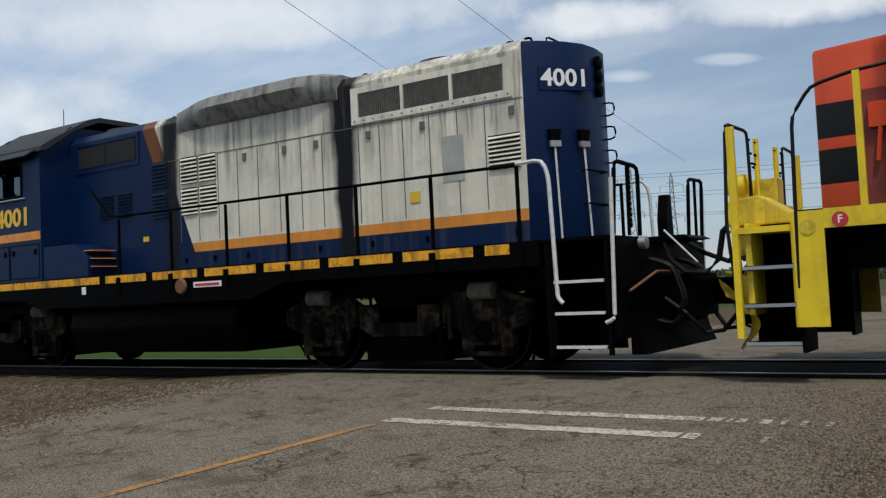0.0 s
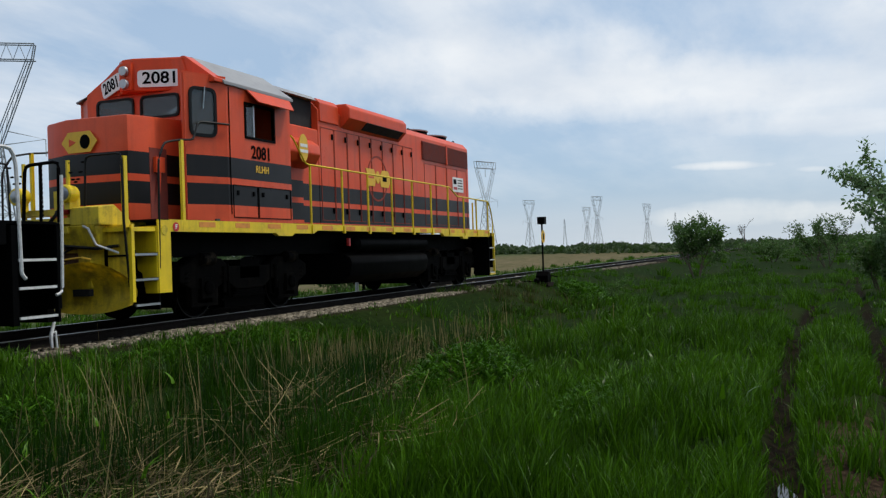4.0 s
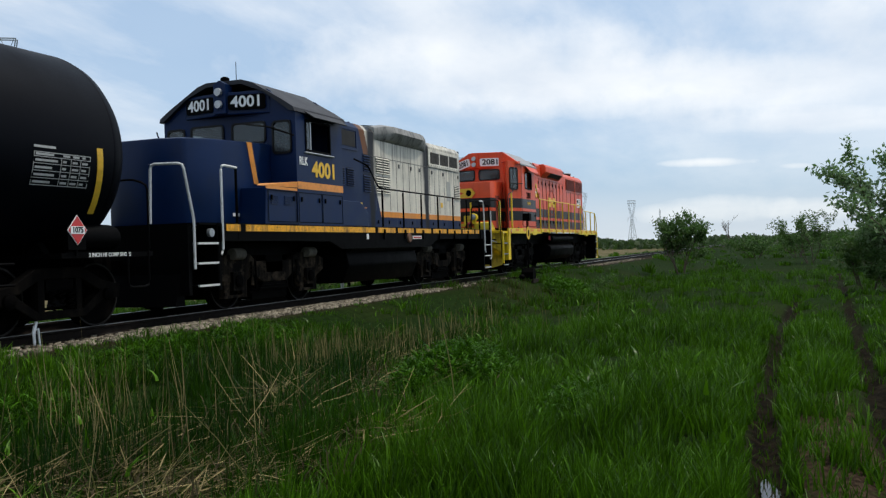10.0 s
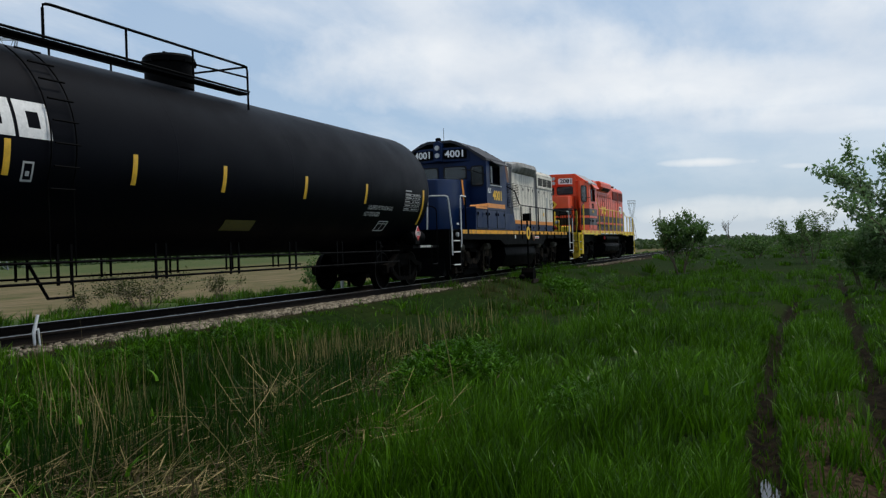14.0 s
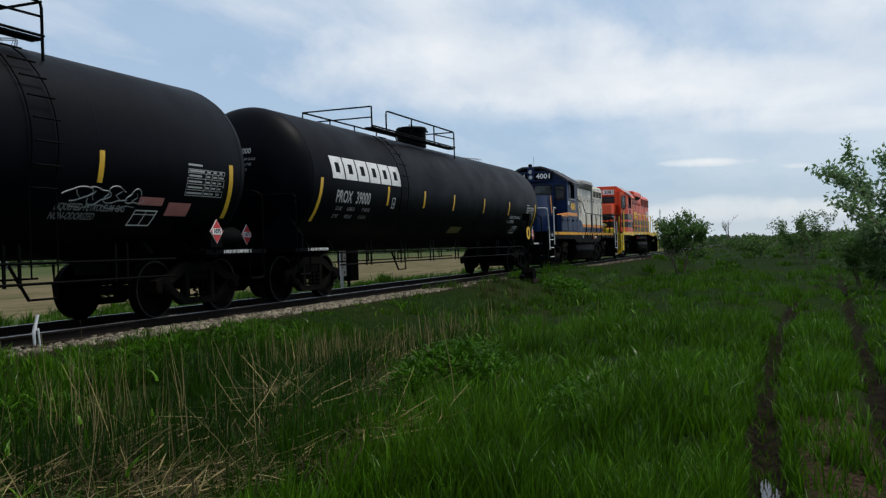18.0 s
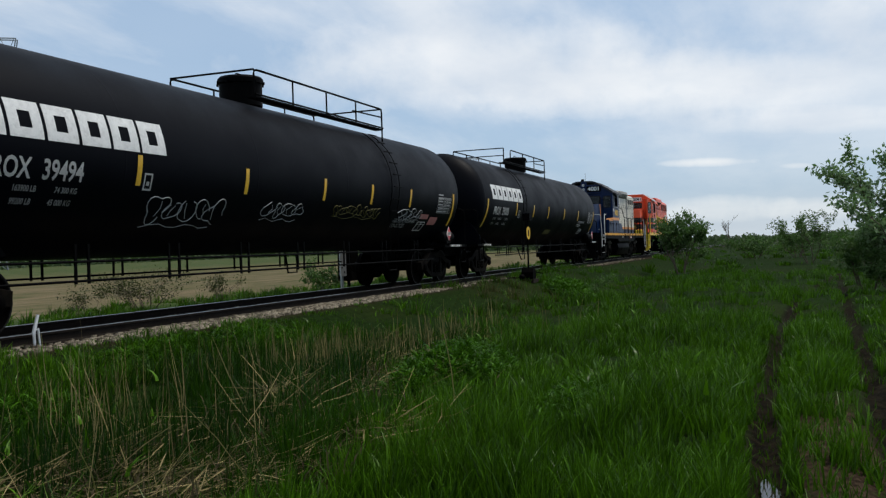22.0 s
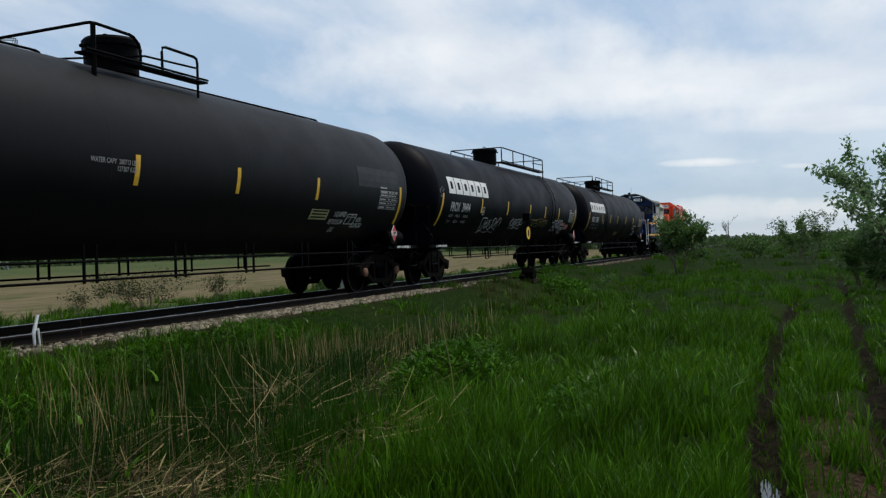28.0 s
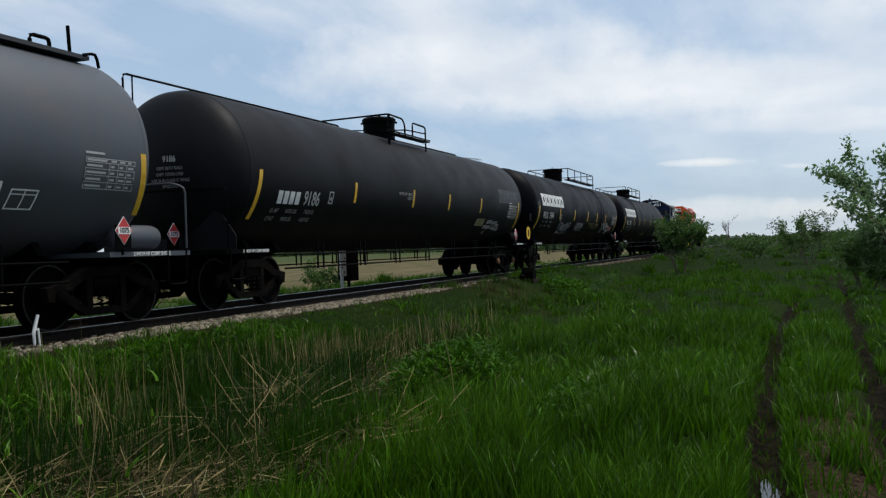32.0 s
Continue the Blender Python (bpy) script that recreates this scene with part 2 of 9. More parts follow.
M = {
    "orange": material("orange_paint", ORANGE, 0.38, var=0.10, scale=1.5, bump=0.04, dirt=0.12, streaks=0.16, livery=orange_livery, specular=0.22),
    "plain_orange": material("plain_orange_paint", ORANGE, 0.38, var=0.1, scale=1.5, bump=0.04, dirt=0.12, streaks=0.12, specular=0.22),
    "yellow": material("yellow_paint", YELLOW, 0.42, var=0.14, scale=2.5, bump=0.06, dirt=0.3, grime=(0.10, 0.05, 0.02), streaks=0.2),
    "blue": material("navy_and_cream_paint", NAVY, 0.42, var=0.14, scale=1.6, bump=0.05, dirt=0.18, streaks=0.12, livery=blue_livery, grime=(0.02, 0.02, 0.022), specular=0.14),
    "navy": material("navy_paint", NAVY, 0.40, var=0.2, scale=1.6, bump=0.04, dirt=0.15, streaks=0.1, grime=(0.010, 0.012, 0.018), specular=0.16),
    "stripe": material("orange_stripe_paint", STRIPE, 0.5, var=0.15, dirt=0.35, grime=(0.09, 0.04, 0.02)),
    "sill_yellow": material("dirty_yellow_stripe", (0.80, 0.37, 0.006), 0.5, var=0.2, scale=7, dirt=0.85, streaks=0.9, grime=(0.016, 0.010, 0.006)),
    "tank": material("satin_black_tank_paint", (0.0003, 0.0007, 0.0025), 0.50, var=0.25, scale=0.9, bump=0.03, dirt=0.3, grime=(0.0009, 0.0011, 0.0024), streaks=0.2, specular=0.06),
    "tank_dull": material("dull_black_tank_paint", (0.0026, 0.0029, 0.0040), 0.55, var=0.3, scale=0.9, bump=0.03, dirt=0.4, grime=(0.0055, 0.0052, 0.0052), streaks=0.35, specular=0.15),
    "tank_grey": material("weathered_grey_tank_paint", (0.052, 0.060, 0.073), 0.55, var=0.25, scale=0.9, bump=0.05, dirt=0.4, grime=(0.075, 0.058, 0.048), streaks=0.25),
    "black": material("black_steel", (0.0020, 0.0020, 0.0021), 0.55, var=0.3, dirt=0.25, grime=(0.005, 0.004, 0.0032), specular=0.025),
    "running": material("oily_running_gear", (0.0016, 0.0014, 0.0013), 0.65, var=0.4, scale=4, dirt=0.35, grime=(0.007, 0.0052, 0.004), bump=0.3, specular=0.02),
    "dusty": material("dusty_brake_gear", (0.11, 0.10, 0.082), 0.8, var=0.4, scale=5, dirt=0.6, grime=(0.03, 0.025, 0.02), streaks=0.4, bump=0.3, specular=0.15),
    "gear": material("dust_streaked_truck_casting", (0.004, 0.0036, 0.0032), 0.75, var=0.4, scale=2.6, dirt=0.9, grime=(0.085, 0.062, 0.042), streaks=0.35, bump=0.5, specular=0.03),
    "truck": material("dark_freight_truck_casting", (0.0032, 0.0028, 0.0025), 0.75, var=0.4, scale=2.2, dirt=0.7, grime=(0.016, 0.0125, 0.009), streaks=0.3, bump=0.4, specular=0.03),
    "tread": material("worn_wheel_steel", (0.009, 0.008, 0.007), 0.6, var=0.4, dirt=0.6, specular=0.15),
    "white": material("white_paint", (0.78, 0.78, 0.76), 0.5, var=0.08, dirt=0.15, grime=(0.3, 0.28, 0.25)),
    "rail_white": material("scuffed_white_handrail", (0.62, 0.62, 0.6), 0.45, var=0.15, scale=12, dirt=0.35, grime=(0.16, 0.1, 0.06)),
    "lettering": material("faded_white_lettering", (0.70, 0.70, 0.68), 0.55, var=0.15, scale=8, dirt=0.3, grime=(0.2, 0.2, 0.2)),
    "gold": material("yellow_lettering", (0.75, 0.45, 0.03), 0.5, var=0.1, dirt=0.15),
    "tape": material("yellow_reflective_tape", (0.68, 0.40, 0.03), 0.4, var=0.2, scale=9, dirt=0.3, grime=(0.2, 0.12, 0.04)),
    "grille": material("dusty_radiator_mesh", (0.09, 0.085, 0.075), 0.75, var=0.4, scale=9, dirt=0.4),
    # near-black colour standing in for the unlit inside of openings
    "dark": material("opening_shade", (0.006, 0.006, 0.006), 0.8, var=0.2, dirt=0.1),
    "red": material("red_placard_paint", (0.5, 0.03, 0.03), 0.45, var=0.1, dirt=0.1),
    "sign_red": material("faded_sign_red", (0.29, 0.008, 0.022), 0.42, var=0.12, scale=3, dirt=0.06, grime=(0.5, 0.4, 0.4)),
    "bare": material("galvanised_steel", (0.42, 0.43, 0.44), 0.42, metal=0.8, var=0.2, dirt=0.3, grime=(0.2, 0.19, 0.17)),
    "pylon": material("weathered_lattice_steel", (0.20, 0.22, 0.24), 0.6, metal=0.2, var=0.15, dirt=0.2),
    "wood": material("grey_weathered_post", (0.33, 0.285, 0.22), 0.85, var=0.3, scale=8, dirt=0.4, streaks=0.5, grime=(0.18, 0.15, 0.115), bump=0.5, specular=0.1),
    "rail_steel": material("rusty_rail_side", (0.010, 0.0072, 0.0055), 0.8, metal=0.0, var=0.3, scale=7, dirt=0.4, specular=0.1),
    "rail_head": material("polished_rail_head", (0.22, 0.21, 0.20), 0.35, metal=1.0, var=0.1, dirt=0.1),
    "tie": material("creosoted_tie", (0.015, 0.011, 0.008), 0.9, var=0.35, scale=6, island=0.3, bump=0.6, dirt=0.4, grime=(0.06, 0.05, 0.042), specular=0.1),
    "stone": material("limestone_ballast", (0.175, 0.150, 0.110), 0.9, var=0.25, scale=12, island=0.75, bump=0.3, dirt=0.35, grime=(0.10, 0.08, 0.06), specular=0.1),
    "rust": material("rusty_steel", (0.16, 0.075, 0.04), 0.8, var=0.4, scale=7, dirt=0.5, grime=(0.05, 0.03, 0.02)),
    "rubber": material("black_rubber_hose", (0.006, 0.006, 0.006), 0.5, var=0.2, dirt=0.2, specular=0.2),
    "straw": leaf_material("dry_straw", (0.085, 0.064, 0.026), (0.42, 0.325, 0.145), 0.65, 0.15),
    "litter": leaf_material("brown_dead_leaves", (0.028, 0.020, 0.010), (0.125, 0.094, 0.052), 0.75, 0.1, 0.08),
    "grass": leaf_material("meadow_grass", (0.0032, 0.014, 0.0004), (0.098, 0.232, 0.006), 0.38, 0.18, 0.15),
    "seed": leaf_material("grass_seed_heads", (0.07, 0.10, 0.03), (0.19, 0.22, 0.09), 0.6, 0.3),
    "weed": leaf_material("dark_weed_leaves", (0.005, 0.026, 0.0008), (0.085, 0.215, 0.010), 0.42, 0.18, 0.06),
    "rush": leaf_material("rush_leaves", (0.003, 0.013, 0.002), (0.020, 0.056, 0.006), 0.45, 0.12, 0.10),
    "withered": leaf_material("withered_grass", (0.014, 0.020, 0.005), (0.13, 0.105, 0.045), 0.6, 0.2, 0.10),
    # meadow green darkened; the ditch side's dimness is put into the colour
    "dim_grass": leaf_material("darkened_ditch_grass", (0.0025, 0.012, 0.0006), (0.031, 0.088, 0.003), 0.45, 0.2, 0.12),
    "leaf": leaf_material("young_leaves", (0.03, 0.068, 0.016), (0.115, 0.175, 0.065), 0.5, 0.35),
    "lush": leaf_material("lush_bank_grass", (0.010, 0.044, 0.001), (0.190, 0.345, 0.030), 0.36, 0.35, 0.34),
    "pale_leaf": leaf_material("pale_young_leaves", (0.09, 0.16, 0.06), (0.34, 0.43, 0.26), 0.5, 0.4),
    "twig_leaf": leaf_material("brown_scrub_leaves", (0.016, 0.014, 0.006), (0.060, 0.056, 0.020), 0.6, 0.2),
    # far leaves in a greyed green; distance haze is put into the colour
    "far_leaf": leaf_material("hazed_far_foliage", (0.035, 0.052, 0.025), (0.075, 0.10, 0.05), 0.7, 0.2),
    "bark": material("grey_brown_bark", (0.09, 0.07, 0.055), 0.9, var=0.3, scale=14, bump=0.5, specular=0.1),
    "skin": material("cab_interior_grey", (0.045, 0.05, 0.047), 0.7, var=0.2),
}
M["glass"] = glass_material()

# ---- building helpers ----
SHIFT = {}   # by thing: where its origin lies along the train


def part(name, bm, mat, parent, label="", bevel=0.0, smooth=False, kind=""):
    """Links a bmesh as one mesh object under a thing or a part."""
    if bevel:
        edges = [e for e in bm.edges if len(e.link_faces) == 2 and e.calc_face_angle(0) > 0.5]
        bmesh.ops.bevel(bm, geom=edges, offset=bevel, segments=2, profile=0.6, affect="EDGES", clamp_overlap=True)
    me = bpy.data.meshes.new(name)
    dx = SHIFT.get(parent, 0.0) if parent else 0.0
    if dx:
        bmesh.ops.translate(bm, vec=(-dx, 0, 0), verts=bm.verts)
    if smooth:
        for f in bm.faces:
            f.smooth = True
    bm.to_mesh(me)
    bm.free()
    if smooth:
        me.set_sharp_from_angle(angle=radians(35))
    me.materials.append(M[mat] if isinstance(mat, str) else mat)
    ob = new(name, me)
    if parent:
        ob.parent = parent
        if dx:
            SHIFT[ob] = dx
    if label:
        tagged(ob, label)
    if kind:
        tagged(ob, kind=kind)
    return ob


def box(x0, x1, y0, y1, z0, z1, bm=None):
    bm = bm or bmesh.new()
    v = [bm.verts.new((x, y, z)) for x in (x0, x1) for y in (y0, y1) for z in (z0, z1)]
    for f in ((0, 1, 3, 2), (4, 6, 7, 5), (0, 4, 5, 1), (2, 3, 7, 6), (0, 2, 6, 4), (1, 5, 7, 3)):
        bm.faces.new([v[i] for i in f])
    return bm


def prism(profile, x0, x1, bm=None, axis="x"):
    """A closed outline pushed along x (outline in y, z), y (x, z) or z (x, y)."""
    bm = bm or bmesh.new()

    def at(a, b, c):
        return {"x": (c, a, b), "y": (a, c, b), "z": (a, b, c)}[axis]
    r0 = [bm.verts.new(at(a, b, x0)) for a, b in profile]
    r1 = [bm.verts.new(at(a, b, x1)) for a, b in profile]
    n = len(profile)
    bm.faces.new(r0)
    bm.faces.new(r1[::-1])
    for i in range(n):
        bm.faces.new((r0[i], r1[i], r1[(i + 1) % n], r0[(i + 1) % n]))
    bmesh.ops.recalc_face_normals(bm, faces=bm.faces)
    return bm


def rod(points, r, bm=None, seg=6, caps=True):
    """A round bar along a line of points."""
    bm = bm or bmesh.new()
    pts = [Vector(p) for p in points]
    rings = []
    for i, p in enumerate(pts):
        d = (pts[min(i + 1, len(pts) - 1)] - pts[max(i - 1, 0)]).normalized()
        a = d.cross(Vector((0, 0, 1)) if abs(d.z) < 0.9 else Vector((1, 0, 0))).normalized()
        b = d.cross(a)
        rr = r[i] if isinstance(r, (list, tuple)) else r
        rings.append([bm.verts.new(p + (a * math.cos(2 * math.pi * k / seg) + b * math.sin(2 * math.pi * k / seg)) * rr) for k in range(seg)])
    for q, w in zip(rings, rings[1:]):
        for k in range(seg):
            bm.faces.new((q[k], w[k], w[(k + 1) % seg], q[(k + 1) % seg]))
    if caps:
        bm.faces.new(rings[0])
        bm.faces.new(rings[-1][::-1])
    return bm


def turned(profile, centre, axis="z", seg=24, bm=None, caps=True):
    """A turned body: (radius, along) pairs about an axis through centre."""
    bm = bm or bmesh.new()
    c = Vector(centre)
    rings = []
    for r, h in profile:
        ring = []
        for k in range(seg):
            u, w = math.cos(2 * math.pi * k / seg) * r, math.sin(2 * math.pi * k / seg) * r
            ring.append(bm.verts.new(c + Vector({"x": (h, u, w), "y": (w, h, u), "z": (u, w, h)}[axis])))
        rings.append(ring)
    for q, w in zip(rings, rings[1:]):
        for k in range(seg):
            bm.faces.new((q[k], q[(k + 1) % seg], w[(k + 1) % seg], w[k]))
    if caps:
        bm.faces.new(rings[0][::-1])
        bm.faces.new(rings[-1])
    return bm


def plate(corners, thick, bm=None):
    """A flat plate from its corner points, thickened along its normal."""
    bm = bm or bmesh.new()
    p = [Vector(c) for c in corners]
    n = (p[1] - p[0]).cross(p[2] - p[0]).normalized() * thick
    a, b = [bm.verts.new(v) for v in p], [bm.verts.new(v + n) for v in p]
    k = len(p)
    bm.faces.new(a[::-1])
    bm.faces.new(b)
    for i in range(k):
        bm.faces.new((a[i], a[(i + 1) % k], b[(i + 1) % k], b[i]))
    return bm


def wall(p0, p1, z0, z1, holes, thick):
    """An upright sheet from p0 to p1 (x, y), with rectangular holes (along from, to, low, high), thickened to its left."""
    bm = bmesh.new()
    a, b = Vector((*p0, 0)), Vector((*p1, 0))
    n = (b - a).length
    us = sorted({0.0, n, *[h[0] for h in holes], *[h[1] for h in holes]})
    zs = sorted({z0, z1, *[h[2] for h in holes], *[h[3] for h in holes]})
    side = Vector((-(b - a).y, (b - a).x, 0)).normalized() * thick
    grid = {(i, k, j): bm.verts.new(a.lerp(b, u / n) + Vector((0, 0, z)) + side * j) for i, u in enumerate(us) for k, z in enumerate(zs) for j in (0, 1)}
    full = {(i, k): not any(h[0] <= (us[i] + us[i + 1]) / 2 <= h[1] and h[2] <= (zs[k] + zs[k + 1]) / 2 <= h[3] for h in holes)
            for i in range(len(us) - 1) for k in range(len(zs) - 1)}
    for (i, k), solid in full.items():
        if not solid:
            continue
        bm.faces.new([grid[q] for q in ((i, k, 0), (i + 1, k, 0), (i + 1, k + 1, 0), (i, k + 1, 0))])
        bm.faces.new([grid[q] for q in ((i, k, 1), (i, k + 1, 1), (i + 1, k + 1, 1), (i + 1, k, 1))])
        for di, dk, e in ((-1, 0, ((i, k), (i, k + 1))), (1, 0, ((i + 1, k), (i + 1, k + 1))), (0, -1, ((i, k), (i + 1, k))), (0, 1, ((i, k + 1), (i + 1, k + 1)))):
            if not full.get((i + di, k + dk), False):
                (p, q), (r, t) = e
                bm.faces.new([grid[v] for v in ((p, q, 0), (r, t, 0), (r, t, 1), (p, q, 1))])
    loose = [v for v in bm.verts if not v.link_faces]
    bmesh.ops.delete(bm, geom=loose, context="VERTS")
    bmesh.ops.recalc_face_normals(bm, faces=bm.faces)
    return bm


def thing(name, x, label, category, group="", y=0.0, z=0.0):
    ob = new(name)
    ob.empty_display_size = 0.3
    ob.location = (x, y, z)
    return tagged(ob, label, category, group)


def words(name, text, size, m, mat, parent, label="", thick=0.002, squeeze=1.0, bold=0.022, space=1.0):
    """Lettering in the built-in font, as a mesh."""
    cu = bpy.data.curves.new(name, "FONT")
    cu.space_character = space
    cu.body, cu.size, cu.extrude, cu.resolution_u, cu.align_x, cu.align_y = text, size, thick, 3, "CENTER", "CENTER"
    cu.offset = size * bold
    tmp = bpy.data.objects.new("tmp", cu)
    me = bpy.data.meshes.new_from_object(tmp)
    bpy.data.objects.remove(tmp)
    me.transform(Matrix.Diagonal((squeeze, 1, 1, 1)))
    dx = SHIFT.get(parent, 0.0)
    me.transform(Matrix.Translation((-dx, 0, 0)) @ m)
    me.materials.clear()
    me.materials.append(M[mat])
    ob = new(name, me)
    ob.parent = parent
    if label:
        tagged(ob, label)
    return ob


def facing(x, y, z, lean=0.0):
    """Lettering that looks towards -Y."""
    return pose(x, y, z, 90 + lean, 0, 0)


def raw_mesh(name, verts, quads, mat, tris=None):
    """A large mesh from numpy arrays."""
    me = bpy.data.meshes.new(name)
    nq, nt = len(quads), 0 if tris is None else len(tris)
    me.vertices.add(len(verts))
    me.vertices.foreach_set("co", verts.astype(np.float32).ravel())
    loops = quads.ravel() if not nt else np.concatenate([quads.ravel(), tris.ravel()])
    me.loops.add(len(loops))
    me.loops.foreach_set("vertex_index", loops.astype(np.int32))
    me.polygons.add(nq + nt)
    starts = np.concatenate([np.arange(nq) * 4, nq * 4 + np.arange(nt) * 3])
    me.polygons.foreach_set("loop_start", starts.astype(np.int32))
    me.update(calc_edges=True)
    me.validate()
    me.materials.append(M[mat] if isinstance(mat, str) else mat)
    return me


# ---- the ground: one sheet to the horizon ----
ROAD_X = (-8.6, -0.95)


def smooth(a, b, v):
    t = np.clip((v - a) / (b - a), 0, 1)
    return t * t * (3 - 2 * t)


def road_z(y):
    return np.interp(y, [-60, -14, -9, -4.5, -2.2, 2.2, 6, 20, 80], [-0.7, -0.5, -0.36, -0.11, -0.03, -0.03, -0.12, -0.5, -0.6])


def rut_lines(x):
    """The two wheel ruts: y along x."""
    return -10.0 - 0.0024 * np.clip(x - 9.0, 0, 36) ** 2 - 0.0085 * np.clip(9.0 - x, 0, 9) ** 2, -10.62 - 0.04 * np.clip(x, 0, 45)


def ground_z(x, y):
    """Height of the soil: track bed, shallow ditch, meadow; raised where the road crosses."""
    x, y = np.asarray(x, float), np.asarray(y, float)
    z = np.interp(y, [-60, -14, -10.2, -7.5, -5.6, -4.3, -2.7, -2.15, -1.75, 1.75, 2.4, 3.4, 6, 12, 60],
                  [-0.75, -0.62, -0.56, -0.50, -0.62, -0.72, -0.42, -0.22, -0.150, -0.155, -0.24, -0.5, -0.55, -0.6, -0.6])
    wave = 0.05 * np.sin(x * 0.9 + 1.3 * np.sin(y * 0.6)) + 0.04 * np.sin(y * 1.3 + x * 0.4) + 0.03 * np.sin(x * 2.3 - y * 1.7)
    z = z + wave * smooth(2.2, 4.0, np.abs(y)) * (1 - 0.5 * smooth(2, 30, np.hypot(x, y + 10)))
    for line, d, w in zip(rut_lines(x), (0.13, 0.11), (0.15, 0.17)):   # wheel ruts of the track beside the line
        z = z - d * np.exp(-((y - line) / w) ** 2) * smooth(3.0, 5.0, x) * (1 - smooth(30, 45, x))
    z = z - 0.30 * np.exp(-((x - 29.5) / 2.2) ** 2 - ((y + 4.2) / 1.0) ** 2)   # wet hollow past the switch
    z = z + 0.22 * np.exp(-((x - 34.0) / 7.0) ** 2 - ((y + 2.6) / 0.9) ** 2) + 0.10 * np.exp(-((x - 8.8) / 1.0) ** 2 - ((y + 7.0) / 0.8) ** 2)
    near = smooth(ROAD_X[1] + 2.6, ROAD_X[1], x) * smooth(ROAD_X[0] - 3.0, ROAD_X[0], x)
    z = z + 0.15 * np.exp(-((x - 0.9) / 1.1) ** 2 - ((y + 4.8) / 1.0) ** 2)
    bank = road_z(y) - 0.012 + 0.12 * np.exp(-((x - 0.9) / 0.8) ** 2 - ((y + 4.8) / 1.0) ** 2) + 0.04 * smooth(ROAD_X[1] + 0.1, ROAD_X[1] + 0.9, x)
    return z * (1 - near) + bank * near


def soil_material():
    m = bpy.data.materials.new("meadow_soil")
    m.use_nodes = True
    N = Nodes(m.node_tree)
    o = N.add("ShaderNodeTexCoord").outputs["Object"]
    s = N.add("ShaderNodeSeparateXYZ", (o,))
    x, y = s.outputs[0], s.outputs[1]
    f, g = N.noise(o, 0.25, 6), N.noise(o, 9.0, 5)
    # soil colour kept near black, standing in for deep shade between the blades
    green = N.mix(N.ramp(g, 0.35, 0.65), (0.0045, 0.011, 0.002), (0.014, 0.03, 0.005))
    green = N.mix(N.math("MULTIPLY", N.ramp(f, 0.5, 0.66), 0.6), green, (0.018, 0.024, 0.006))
    green = N.mix(N.ramp(y, 3.0, 8.0), green, (0.035, 0.062, 0.014))
    stubble = N.mix(N.ramp(N.noise(o, 0.7, 6, 0.6, (0.35, 1.6, 1)), 0.35, 0.65), (0.155, 0.118, 0.070), (0.066, 0.070, 0.028))
    wob = N.math("ADD", y, N.math("MULTIPLY", f, 2.5))
    field = N.math("MULTIPLY", N.ramp(wob, 9.0, 11.5), N.ramp(N.math("ADD", x, N.math("MULTIPLY", f, 4.0)), 8.0, 15.0))
    past = N.ramp(wob, 40.0, 80.0)
    c = N.mix(field, green, stubble)
    c = N.mix(past, c, N.mix(N.ramp(f, 0.4, 0.6), (0.042, 0.068, 0.022), (0.075, 0.082, 0.034)))
    mud = N.mix(N.ramp(g, 0.4, 0.6), (0.005, 0.004, 0.0025), (0.014, 0.011, 0.006))
    bow, near = N.math("MAXIMUM", N.math("SUBTRACT", x, 9.0), 0.0), N.math("MAXIMUM", N.math("SUBTRACT", 9.0, x), 0.0)
    bow = N.math("ADD", N.math("MULTIPLY", N.math("MULTIPLY", bow, bow), 0.0024), N.math("MULTIPLY", N.math("MULTIPLY", near, near), 0.0085))
    rut_a = N.math("ADD", N.math("ADD", y, bow), 10.0)
    rut_b = N.math("ADD", N.math("ADD", y, N.math("MULTIPLY", x, 0.04)), 10.62)
    rut = N.math("ADD", N.ramp(N.math("ABSOLUTE", rut_a), 0.08, 0.17, 1.0, 0.0), N.ramp(N.math("ABSOLUTE", rut_b), 0.08, 0.18, 1.0, 0.0), clamp=True)
    rut = N.math("MULTIPLY", rut, N.math("MULTIPLY", N.ramp(N.math("ADD", x, f), 3.0, 5.0), N.math("LESS_THAN", x, 40.0)))
    c = N.mix(N.math("MULTIPLY", rut, N.ramp(f, 0.3, 0.55, 0.55, 1.0)), c, mud)
    ex, ey = N.math("DIVIDE", N.math("SUBTRACT", x, 6.9), 1.75), N.math("DIVIDE", N.math("ADD", y, 10.52), 0.30)
    earth = N.math("ADD", N.math("ADD", N.math("POWER", N.math("ABSOLUTE", ex), 2.0), N.math("POWER", N.math("ABSOLUTE", ey), 2.0)), N.math("MULTIPLY", N.math("SUBTRACT", g, 0.5), 2.2))
    c = N.mix(N.ramp(earth, 0.6, 1.2, 1.0, 0.0), c, N.mix(N.ramp(N.noise(o, 22.0, 5), 0.35, 0.65), (0.016, 0.011, 0.007), (0.052, 0.035, 0.022)))
    bed = N.ramp(N.math("ADD", N.math("ABSOLUTE", y), N.math("MULTIPLY", g, 0.6)), 2.0, 2.3, 1.0, 0.0)
    c = N.mix(bed, c, N.mix(N.ramp(g, 0.35, 0.65), (0.011, 0.0075, 0.005), (0.040, 0.027, 0.018)))
    verge = N.math("MULTIPLY", N.ramp(N.math("ADD", x, N.math("MULTIPLY", g, 0.7)), ROAD_X[1] + 0.5, ROAD_X[1] + 0.9, 1.0, 0.0),
                   N.math("GREATER_THAN", x, ROAD_X[0] - 7.0))
